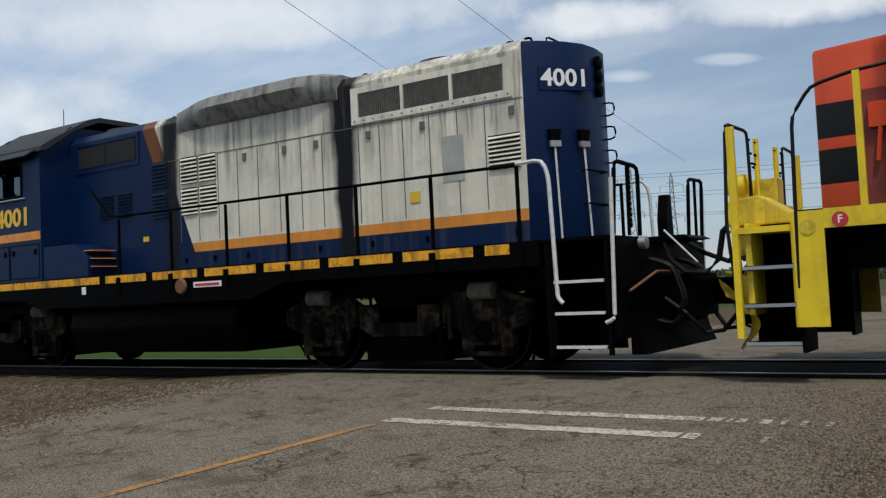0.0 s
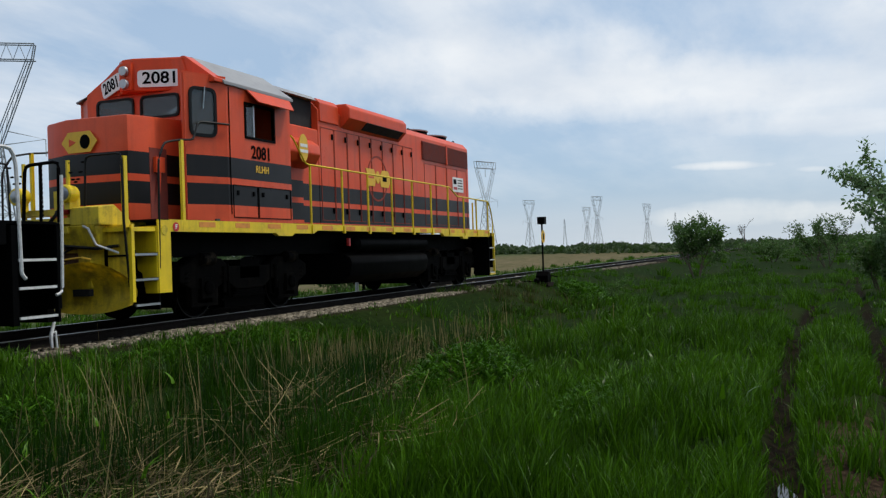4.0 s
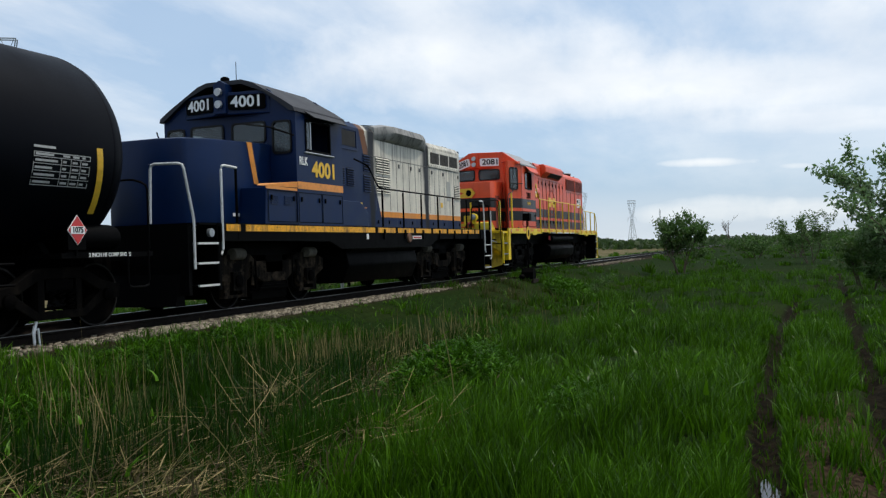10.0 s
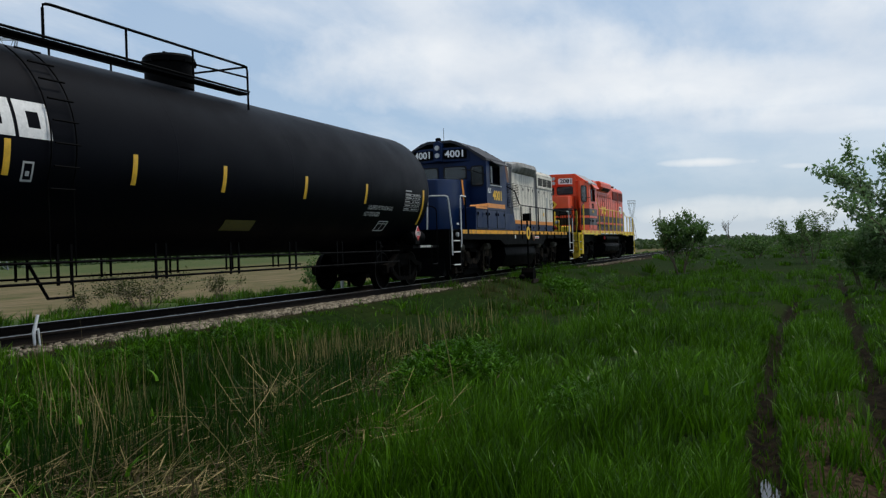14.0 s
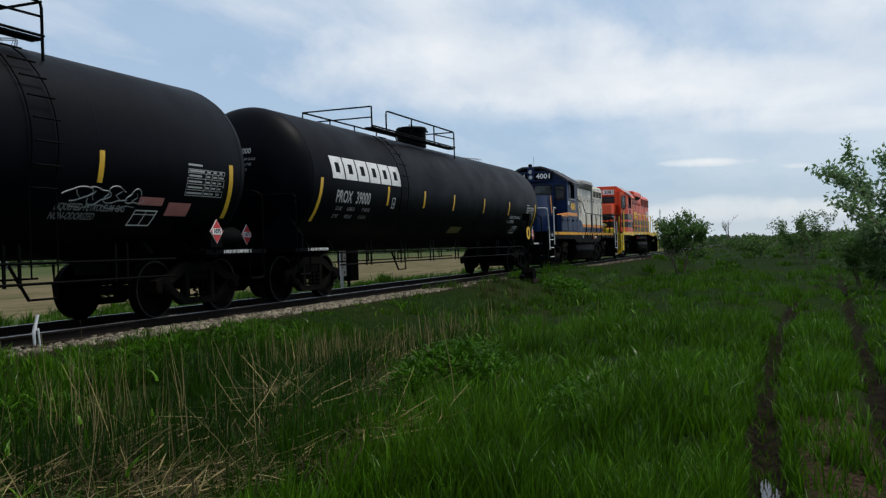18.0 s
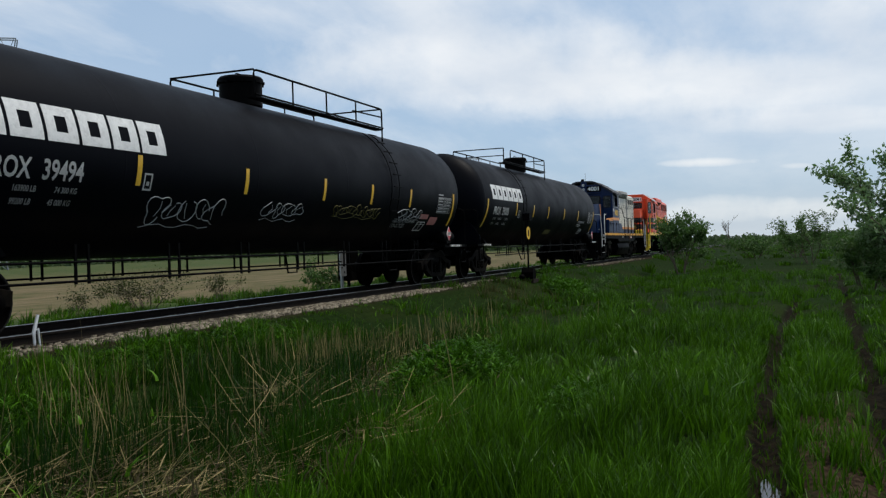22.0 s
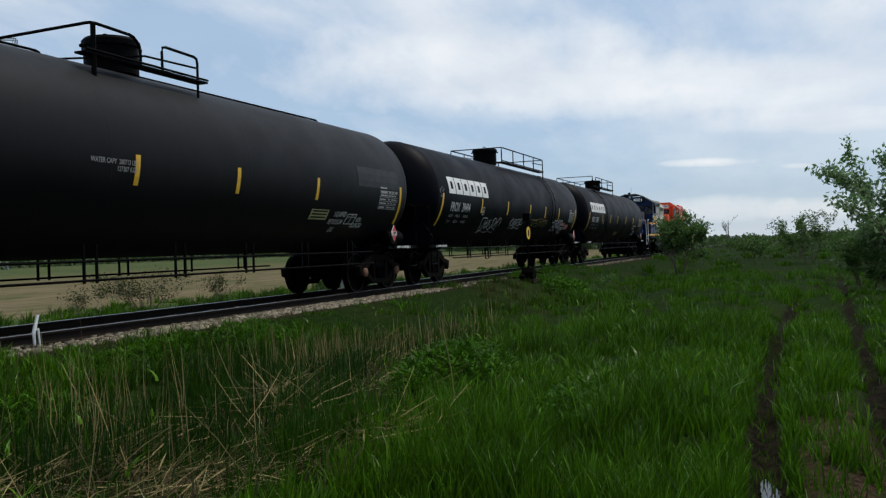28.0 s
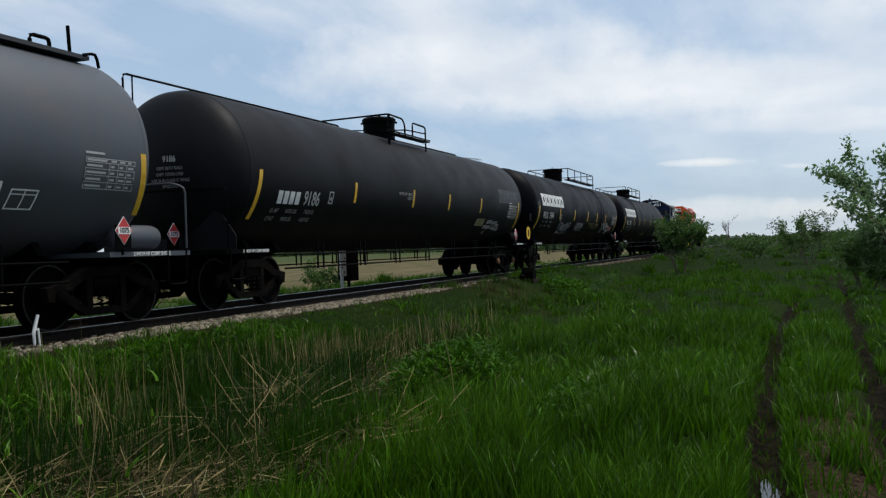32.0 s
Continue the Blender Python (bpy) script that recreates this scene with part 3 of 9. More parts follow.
    c = N.mix(verge, c, N.mix(N.ramp(g, 0.35, 0.65), (0.045, 0.033, 0.021), (0.120, 0.092, 0.062)))
    b = N.add("ShaderNodeBsdfPrincipled", {"Base Color": c, "Roughness": 0.95, "Specular IOR Level": 0.02})
    N.t.links.new(N.add("ShaderNodeBump", {"Strength": 0.7, "Distance": 0.05, "Height": g}).outputs[0], b.inputs["Normal"])
    N.add("ShaderNodeOutputMaterial", (b,))
    return m


def make_ground():
    xs = np.concatenate([-np.geomspace(12, 3000, 26)[::-1], np.arange(-11.5, 30, 0.25), np.geomspace(30, 4000, 60)])
    ys = np.concatenate([-12 - np.geomspace(0.5, 3000, 40)[::-1], np.arange(-12, 6.01, 0.14), 6 + np.geomspace(0.4, 4000, 44)])
    X, Y = np.meshgrid(xs, ys, indexing="ij")
    Z = ground_z(X, Y)
    n, k = len(xs), len(ys)
    idx = np.arange(n * k).reshape(n, k)
    quads = np.stack([idx[:-1, :-1], idx[1:, :-1], idx[1:, 1:], idx[:-1, 1:]], -1).reshape(-1, 4)
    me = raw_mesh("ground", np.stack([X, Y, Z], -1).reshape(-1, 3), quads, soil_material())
    me.shade_smooth()
    tagged(new("ground", me), "green meadow beside a railway with a stubble field beyond", "ground", kind="structure")


make_ground()


def asphalt_material():
    m = bpy.data.materials.new("worn_asphalt")
    m.use_nodes = True
    N = Nodes(m.node_tree)
    o = N.add("ShaderNodeTexCoord").outputs["Object"]
    big, mid, fine = N.noise(o, 0.5, 5), N.noise(o, 3.0, 6), N.noise(o, 60, 4, 0.7)
    chip = N.t.nodes.new("ShaderNodeTexVoronoi")
    N.fill(chip, {"Vector": o, "Scale": 34.0})
    c = N.mix(N.ramp(big, 0.35, 0.65), (0.088, 0.072, 0.055), (0.124, 0.104, 0.081))
    c = N.mix(N.math("MULTIPLY", N.ramp(fine, 0.47, 0.58), 0.85), c, (0.235, 0.200, 0.157))
    grit = N.math("MULTIPLY", N.ramp(chip.outputs[0], 0.10, 0.34, 1.0, 0.0), N.ramp(N.noise(o, 20, 3), 0.42, 0.6))
    c = N.mix(grit, c, (0.27, 0.235, 0.19))
    c = N.mix(N.ramp(fine, 0.38, 0.46, 0.5, 0.0), c, (0.020, 0.017, 0.014))
    c = N.mix(N.math("MULTIPLY", N.ramp(mid, 0.52, 0.7), 0.5), c, (0.034, 0.029, 0.024))
    wob = N.add("ShaderNodeVectorMath", (o, N.add("ShaderNodeTexNoise", {"Vector": o, "Scale": 1.6, "Detail": 5.0}).outputs[1])).outputs[0]
    crack = 0.0
    for size, lo, hi, patches in ((0.8, 0.003, 0.012, mid), (2.6, 0.008, 0.03, N.noise(o, 0.8, 4))):
        cell = N.t.nodes.new("ShaderNodeTexVoronoi")
        cell.feature = "DISTANCE_TO_EDGE"
        N.fill(cell, {"Vector": wob, "Scale": size})
        crack = N.math("MAXIMUM", crack, N.math("MULTIPLY", N.ramp(cell.outputs[0], lo, hi, 1.0, 0.0), N.ramp(patches, 0.46, 0.6)))
    c = N.mix(N.math("MULTIPLY", crack, 0.7), c, (0.022, 0.019, 0.016))
    b = N.add("ShaderNodeBsdfPrincipled", {"Base Color": c, "Roughness": 0.95, "Specular IOR Level": 0.03})
    h = N.math("SUBTRACT", N.math("ADD", N.math("MULTIPLY", fine, 0.5), mid), N.math("MULTIPLY", crack, 1.5))
    N.t.links.new(N.add("ShaderNodeBump", {"Strength": 0.5, "Distance": 0.012, "Height": h}).outputs[0], b.inputs["Normal"])
    N.add("ShaderNodeOutputMaterial", (b,))
    return m


M["asphalt"] = asphalt_material()
# asphalt between the rails; the train's shade is put into its dark colour
M["shaded_asphalt"] = material("train_shaded_asphalt", (0.016, 0.014, 0.012), 0.85, var=0.35, scale=3, dirt=0.4, grime=(0.04, 0.033, 0.026), bump=0.4, specular=0.03)


def line_material(name, colour):
    """Road paint broken up by wear down to the stones."""
    m = bpy.data.materials.new(name)
    m.use_nodes = True
    N = Nodes(m.node_tree)
    o = N.add("ShaderNodeTexCoord").outputs["Object"]
    wear = N.math("ADD", N.math("MULTIPLY", N.noise(o, 38, 4, 0.7), 0.7), N.math("MULTIPLY", N.noise(o, 3.5, 4), 0.3))
    c = N.mix(N.ramp(wear, 0.485, 0.55), colour, (0.12, 0.10, 0.078))
    c = N.mix(N.math("MULTIPLY", N.ramp(N.noise(o, 1.5, 5), 0.45, 0.7), 0.4), c, (0.14, 0.115, 0.085))
    b = N.add("ShaderNodeBsdfPrincipled", {"Base Color": c, "Roughness": 0.9, "Specular IOR Level": 0.2})
    N.t.links.new(N.add("ShaderNodeBump", {"Strength": 0.4, "Distance": 0.01, "Height": wear}).outputs[0], b.inputs["Normal"])
    N.add("ShaderNodeOutputMaterial", (b,))
    return m


M["line_white"] = line_material("worn_white_road_paint", (0.50, 0.455, 0.385))
M["line_amber"] = line_material("worn_orange_road_paint", (0.40, 0.19, 0.045))


def ribbon(name, x0, x1, y0, y1, lift, mat, label, parent=None, edge=0.0, step=0.15):
    """A strip of the crossing road that follows its slope."""
    ys = np.arange(y0, y1 + 1e-6, step)
    rng = np.random.default_rng(5)
    nx = max(2, int((x1 - x0) / 0.25) + 1)
    u = np.linspace(0, 1, nx)
    a = x0 + edge * (np.cumsum(rng.normal(0, 0.25, len(ys))) * 0.1 + rng.normal(0, 0.4, len(ys)))
    b = x1 + edge * (np.cumsum(rng.normal(0, 0.25, len(ys))) * 0.1 + rng.normal(0, 0.5, len(ys)))
    X = a[:, None] + (b - a)[:, None] * u
    Y = np.repeat(ys[:, None], nx, 1)
    Zt = np.repeat(road_z(ys)[:, None], nx, 1) + lift
    Zt[:, (0, -1)] -= 0.006
    top = np.stack([X, Y, Zt], -1).reshape(-1, 3)
    n, k = X.shape
    idx = np.arange(n * k).reshape(n, k)
    q = np.stack([idx[:-1, :-1], idx[:-1, 1:], idx[1:, 1:], idx[1:, :-1]], -1).reshape(-1, 4)
    ob = new(name, raw_mesh(name, top, q, mat))
    ob.parent = parent
    return tagged(ob, label, kind="" if parent else "structure")


road = ribbon("road", ROAD_X[0], ROAD_X[1], -40, -0.86, 0.0, "asphalt", "worn grey asphalt road with cracks, crossing the railway", edge=0.03)
ribbon("road_middle", ROAD_X[0], ROAD_X[1], -0.64, 0.64, 0.012, "shaded_asphalt", "asphalt between the rails of the crossing, darkened for the train's shade", edge=0.02)
ribbon("road_far", ROAD_X[0], ROAD_X[1], 0.86, 60, 0.0, "asphalt", "worn grey asphalt road beyond the railway", edge=0.03)


def stripe(name, p, q, w, mat, label, worn=1.0):
    """A painted line between two points of the road."""
    p, q = Vector(p), Vector(q)
    n = max(2, int((q - p).length / 0.035))
    rng = random.Random(name + str(p.x))
    side = Vector((-(q - p).y, (q - p).x)).normalized() * w / 2
    verts, quads = [], []
    for i in range(n + 1):
        c = p.lerp(q, i / n)
        gone = rng.random() < 0.9 * (i / n - worn) / max(1 - worn, 0.05) + 0.25 * (i / n > worn)
        for s in (-1, 1):
            v = c + side * s * rng.uniform(0.85, 1.08)
            verts.append((v.x, v.y, float(road_z(v.y)) + 0.005))
        if i < n and not gone:
            quads.append((2 * i, 2 * i + 2, 2 * i + 3, 2 * i + 1))
    ob = new(name, raw_mesh(name, np.array(verts), np.array(quads), mat))
    return tagged(ob, label, "road marking", kind="structure")


stripe("stop_line", (-4.80, -4.09), (-1.10, -4.16), 0.19, "line_white", "worn white stop line painted on the asphalt", 0.70)
stripe("stop_line", (-4.75, -3.48), (-1.05, -3.53), 0.17, "line_white", "worn white line painted before the rails", 0.68)
stripe("centre_line", (-6.20, -13.4), (-4.77, -4.32), 0.10, "line_amber", "worn orange centre line of the road")

# ---- the railway track ----
RAIL_END = 400.0


def make_track():
    track = thing("railway_track", 0, "single railway track with rusty rails on limestone ballast", "track")
    tagged(track, kind="structure")
    web = [(-0.065, -0.165), (0.065, -0.165), (0.065, -0.15), (0.012, -0.13), (0.012, -0.045), (0.034, -0.035), (0.034, -0.006), (-0.034, -0.006),
           (-0.034, -0.035), (-0.012, -0.045), (-0.012, -0.13), (-0.065, -0.15)]
    head = [(-0.031, -0.008), (0.031, -0.008), (0.030, -0.001), (0.022, 0.0), (-0.022, 0.0), (-0.030, -0.001)]
    for y in (-0.755, 0.755):
        rail = part("rail", prism([(a + y, b) for a, b in web], -160, RAIL_END), "rail_steel", track, "rusty steel rail")
        part("rail_head", prism([(a + y, b) for a, b in head], -160, RAIL_END), "rail_head", rail, "polished running surface")
    bm = box(-0.11, 0.11, -1.28, 1.28, -0.30, -0.135)
    bmesh.ops.bevel(bm, geom=bm.edges[:], offset=0.015, segments=1, affect="EDGES")
    first = part("tie", bm, "tie", track)
    rng = random.Random(3)
    first.location.x = -0.62 * 40
    for i in range(-39, 130):
        x = i * 0.56
        if ROAD_X[0] - 0.1 < x < ROAD_X[1] + 0.1:
            continue
        o = first.copy()
        scene.collection.objects.link(o)
        o.location = (x + rng.uniform(-0.03, 0.03), rng.uniform(-0.04, 0.04), rng.uniform(-0.012, 0.006))
        o.rotation_euler.z = rng.uniform(-0.02, 0.02)
    far = bmesh.new()
    for i in range(130, 360):
        box(i * 0.56 - 0.11, i * 0.56 + 0.11, -1.28, 1.28, -0.25, -0.14, far)
    part("far_ties", far, "tie", track, kind="stuff")
    # tie plates of the near rail
    bm = box(-0.10, 0.10, -0.90, -0.62, -0.15, -0.138)
    part("tie_plate", bm, "rail_steel", track)
    return track


make_track()


def make_ballast():
    """Loose stones: each a squashed, jittered block."""
    rng = np.random.default_rng(11)
    n1, n2 = 46000, 9000
    x = np.concatenate([rng.uniform(-0.8, 24.5, n1), rng.uniform(-0.8, 60, n2)])
    y = np.concatenate([-rng.triangular(1.08, 1.48, 1.80, n1), rng.choice([-1, 1], n2) * rng.triangular(0.2, 1.3, 1.75, n2)])
    heap = 0.55 + 0.45 * np.sin(x * 1.7 + y * 3.0) * np.sin(x * 0.6 + 0.8)
    keep = (rng.random(len(x)) < np.where(np.arange(len(x)) < n1, smooth(9.2, 11.2, x) * (1 - 0.93 * smooth(21.3, 22.6, x)) * heap + 0.05, 0.5)) & (np.abs(np.abs(y) - 0.755) > 0.10)
    x, y = x[keep], y[keep]
    r = rng.uniform(0.014, 0.036, len(x)) * np.where(x > 26, 1.3, 1.0)
    z = ground_z(x, y) + r * 0.3 + 0.05 * np.exp(-((y + 1.42) / 0.2) ** 2) * smooth(9.0, 11.0, x) * smooth(23, 21, x) * rng.random(len(x))
    cube = np.array([(a, b, c) for a in (-1, 1) for b in (-1, 1) for c in (-1, 1)], float)
    rot = rng.uniform(0, np.pi, len(x))
    pts = cube[None] * rng.uniform(0.55, 1.25, (len(x), 8, 3)) * r[:, None, None]
    c, s = np.cos(rot)[:, None], np.sin(rot)[:, None]
    pts = np.stack([pts[..., 0] * c - pts[..., 1] * s, pts[..., 0] * s + pts[..., 1] * c, pts[..., 2] * 0.75], -1)
    pts += np.stack([x, y, z], -1)[:, None, :]
    f = np.array(((0, 1, 3, 2), (4, 6, 7, 5), (0, 4, 5, 1), (2, 3, 7, 6), (1, 5, 7, 3)))
    quads = (np.arange(len(x))[:, None, None] * 8 + f[None]).reshape(-1, 4)
    ob = new("ballast", raw_mesh("ballast", pts.reshape(-1, 3), quads, "stone"))
    tagged(ob, "loose pale limestone ballast along the rails", "ballast", kind="stuff")


make_ballast()


def make_gravel():
    """Coarse gravel on the road's shoulder and loose chippings on the asphalt."""
    rng = np.random.default_rng(12)
    n = 38000
    x = ROAD_X[1] + 0.45 - np.abs(rng.normal(0, 0.85, n))
    y = rng.uniform(-9.5, -1.7, n)
    m = 9000
    x = np.concatenate([x, rng.uniform(-15, -8.0, m)])
    y = np.concatenate([y, rng.uniform(-7.5, -1.9, m)])
    r = rng.uniform(0.003, 0.0075, len(x)) * np.where(x < -7, 1.8, 1.0)
    inside = (x > ROAD_X[0]) & (x < ROAD_X[1])
    z = np.where(inside, road_z(y), np.maximum(ground_z(x, y), -9)) + r * 0.2
    cube = np.array([(a, b, c) for a in (-1, 1) for b in (-1, 1) for c in (-1, 1)], float)
    pts = cube[None] * rng.uniform(0.5, 1.3, (len(x), 8, 3)) * r[:, None, None]
    pts[..., 2] *= 0.7
    pts += np.stack([x, y, z], -1)[:, None, :]
    f = np.array(((0, 1, 3, 2), (4, 6, 7, 5), (0, 4, 5, 1), (2, 3, 7, 6), (1, 5, 7, 3)))
    quads = (np.arange(len(x))[:, None, None] * 8 + f[None]).reshape(-1, 4)
    tagged(new("gravel", raw_mesh("gravel", pts.reshape(-1, 3), quads, "gravel")), "coarse grey gravel on the road shoulder", "gravel", kind="stuff")


M["gravel"] = material("grey_gravel", (0.15, 0.122, 0.090), 0.9, var=0.25, scale=15, island=0.6, dirt=0.3, grime=(0.05, 0.045, 0.04), specular=0.1)
make_gravel()


def make_puddle():
    """Standing water in the wheel rut."""
    m = bpy.data.materials.new("muddy_water")
    m.use_nodes = True
    N = Nodes(m.node_tree)
    o = N.add("ShaderNodeTexCoord").outputs["Object"]
    b = N.add("ShaderNodeBsdfPrincipled", {"Base Color": (0.02, 0.016, 0.011, 1), "Roughness": 0.04, "IOR": 1.33})
    N.t.links.new(N.add("ShaderNodeBump", {"Strength": 0.12, "Distance": 0.01, "Height": N.noise(o, 9, 3)}).outputs[0], b.inputs["Normal"])
    N.add("ShaderNodeOutputMaterial", (b,))
    rng = random.Random(4)
    for cx, cy, a, c in ((6.12, -10.09, 0.34, 0.085),):
        z = float(ground_z(cx, cy)) + 0.03
        out = [(cx + a * math.cos(k * 0.3491) * rng.uniform(0.75, 1.1), cy + c * math.sin(k * 0.3491) * rng.uniform(0.7, 1.1)) for k in range(18)]
        ob = part("puddle", prism(out, z - 0.06, z, axis="z"), m, None)
        tagged(ob, "small muddy puddle in a wheel rut", "puddle", kind="structure")


make_puddle()

# ---- running gear ----
WHEELS = []   # wheelsets with the x of their axle and their radius


def wheelset(parent, x, r, X0):
    """Axle with two flanged wheels, free to turn about its own axis."""
    bm = turned([(0.07, -0.80), (0.085, 0.0), (0.07, 0.80)], (0, 0, 0), "y", 10)
    for s in (-1, 1):
        turned([(r * 0.55, s * 0.69), (r + 0.025, s * 0.69), (r + 0.02, s * 0.715), (r, s * 0.725), (r - 0.004, s * 0.82), (r * 0.90, s * 0.823), (r * 0.84, s * 0.78),
                (r * 0.36, s * 0.765), (r * 0.30, s * 0.81), (0.09, s * 0.83)], (0, 0, 0), "y", 32, bm)
    bmesh.ops.recalc_face_normals(bm, faces=bm.faces)
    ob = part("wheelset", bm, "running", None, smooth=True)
    for s in (-1, 1):
        tyre = turned([(r - 0.03, s * 0.826), (r - 0.004, s * 0.826), (r - 0.004, s * 0.829), (r - 0.03, s * 0.829)], (0, 0, 0), "y", 32, caps=False)
        part("tyre", tyre, "tread", ob, "bright worn wheel rim")
    ob.parent = parent
    ob.location = (x - X0, 0, r)
    WHEELS.append((ob, x - X0, r))
    return ob


def loco_bogie(parent, xc, X0, cast="running"):
    """Two-axle locomotive truck: heavy cast frames, hangers, brake cylinders."""
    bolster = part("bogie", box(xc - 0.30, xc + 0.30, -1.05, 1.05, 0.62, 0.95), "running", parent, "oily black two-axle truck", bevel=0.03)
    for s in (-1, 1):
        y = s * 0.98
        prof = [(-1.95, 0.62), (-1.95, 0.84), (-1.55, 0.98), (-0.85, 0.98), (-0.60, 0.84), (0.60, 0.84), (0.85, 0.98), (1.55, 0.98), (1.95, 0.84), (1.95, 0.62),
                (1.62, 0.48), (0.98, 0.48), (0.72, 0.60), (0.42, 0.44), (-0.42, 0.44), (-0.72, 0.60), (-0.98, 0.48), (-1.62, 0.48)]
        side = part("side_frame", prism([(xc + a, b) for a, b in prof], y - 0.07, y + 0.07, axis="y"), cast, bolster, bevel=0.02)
        for a in (-1.30, 1.30):
            part("journal_box", box(xc + a - 0.17, xc + a + 0.17, y + s * 0.04 - 0.09, y + s * 0.04 + 0.09, 0.33, 0.66), cast, bolster, bevel=0.035)
            part("axle_cap", turned([(0.12, 0), (0.12, 0.03), (0.07, 0.045)] if s > 0 else [(0.07, -0.045), (0.12, -0.03), (0.12, 0)], (xc + a, y + s * 0.13, 0.5), "y", 16), "running", bolster)
            for w in (-0.27, 0.27):
                part("pedestal_leg", prism([(xc + a + w - 0.08, 0.24), (xc + a + w - 0.10, 0.70), (xc + a + w + 0.10, 0.70), (xc + a + w + 0.08, 0.24)], y - 0.06, y + 0.06, axis="y"), cast, bolster, bevel=0.015)
                pts = [(xc + a + w * 1.75 + 0.07 * math.cos(i * 0.9), y + s * 0.05 + 0.03 * math.sin(i * 0.9), 0.56 + 0.010 * i) for i in range(26)]
                part("coil_spring", rod(pts, 0.016, seg=4), cast, bolster)
            part("pedestal_tie", box(xc + a - 0.36, xc + a + 0.36, y - 0.05, y + 0.05, 0.20, 0.25), cast, bolster, bevel=0.01)
            part("brake_cylinder", turned([(0.085, -0.17), (0.105, -0.16), (0.105, 0.16), (0.085, 0.17)], (xc + a, y + s * 0.10, 0.98), "x", 16), "dusty" if cast == "gear" else "gear", bolster, "dusty brown brake cylinder", smooth=True)
            part("brake_rigging", rod([(xc + a * 0.52, y + s * 0.06, 0.92), (xc + a * 0.49, y + s * 0.06, 0.32), (xc + a * 0.62, y + s * 0.02, 0.26)], 0.028), "running", bolster)
            part("hanger", rod([(xc + a * 0.62, y + s * 0.09, 0.84), (xc + a * 0.62, y + s * 0.09, 0.40)], 0.035), cast, bolster)
        for k in range(3):
            part("leaf_spring", box(xc - 0.52 + 0.05 * k, xc + 0.52 - 0.05 * k, y - 0.06, y + 0.06, 0.30 + 0.045 * k, 0.335 + 0.045 * k), "running", bolster)
        part("sand_pipe", rod([(xc - 1.85, y, 0.9), (xc - 1.9, y * 0.95, 0.45), (xc - 1.78, y * 0.8, 0.12)], 0.02), "running", bolster)
        part("sand_pipe", rod([(xc + 1.85, y, 0.9), (xc + 1.9, y * 0.95, 0.45), (xc + 1.78, y * 0.8, 0.12)], 0.02), "running", bolster)
    part("spring_plank", box(xc - 0.62, xc + 0.62, -0.93, 0.93, 0.13, 0.34), "running", bolster, bevel=0.02)
    for a in (-1.30, 1.30):
        way = 1 if a < 0 else -1
        part("traction_motor", prism([(xc + a + way * 0.16, 0.30), (xc + a + way * 0.16, 0.74), (xc + a + way * 0.34, 0.86), (xc + a + way * 0.85, 0.80), (xc + a + way * 0.92, 0.30), (xc + a + way * 0.60, 0.13)], -0.62, 0.62, axis="y"), "running", bolster, "oily traction motor", bevel=0.03)
        for s in (-1, 1):
            part("brake_shoe", prism([(xc + a - way * 0.54, 0.36), (xc + a - way * 0.53, 0.62), (xc + a - way * 0.62, 0.64), (xc + a - way * 0.64, 0.34)], s * 0.78 - 0.05, s * 0.78 + 0.05, axis="y"), "running", bolster)
            part("brake_lever", rod([(xc + a - way * 0.66, s * 0.86, 0.95), (xc + a - way * 0.63, s * 0.86, 0.45)], 0.024), "running", bolster)
        part("motor_cable", rod([(xc + a + way * 0.6, -0.5, 0.80), (xc + a + way * 0.7, -0.75, 1.0), (xc + a + way * 0.5, -0.85, 1.15)], 0.03), "rubber", bolster)
        wheelset(bolster, xc + a, 0.50, X0)
    return bolster


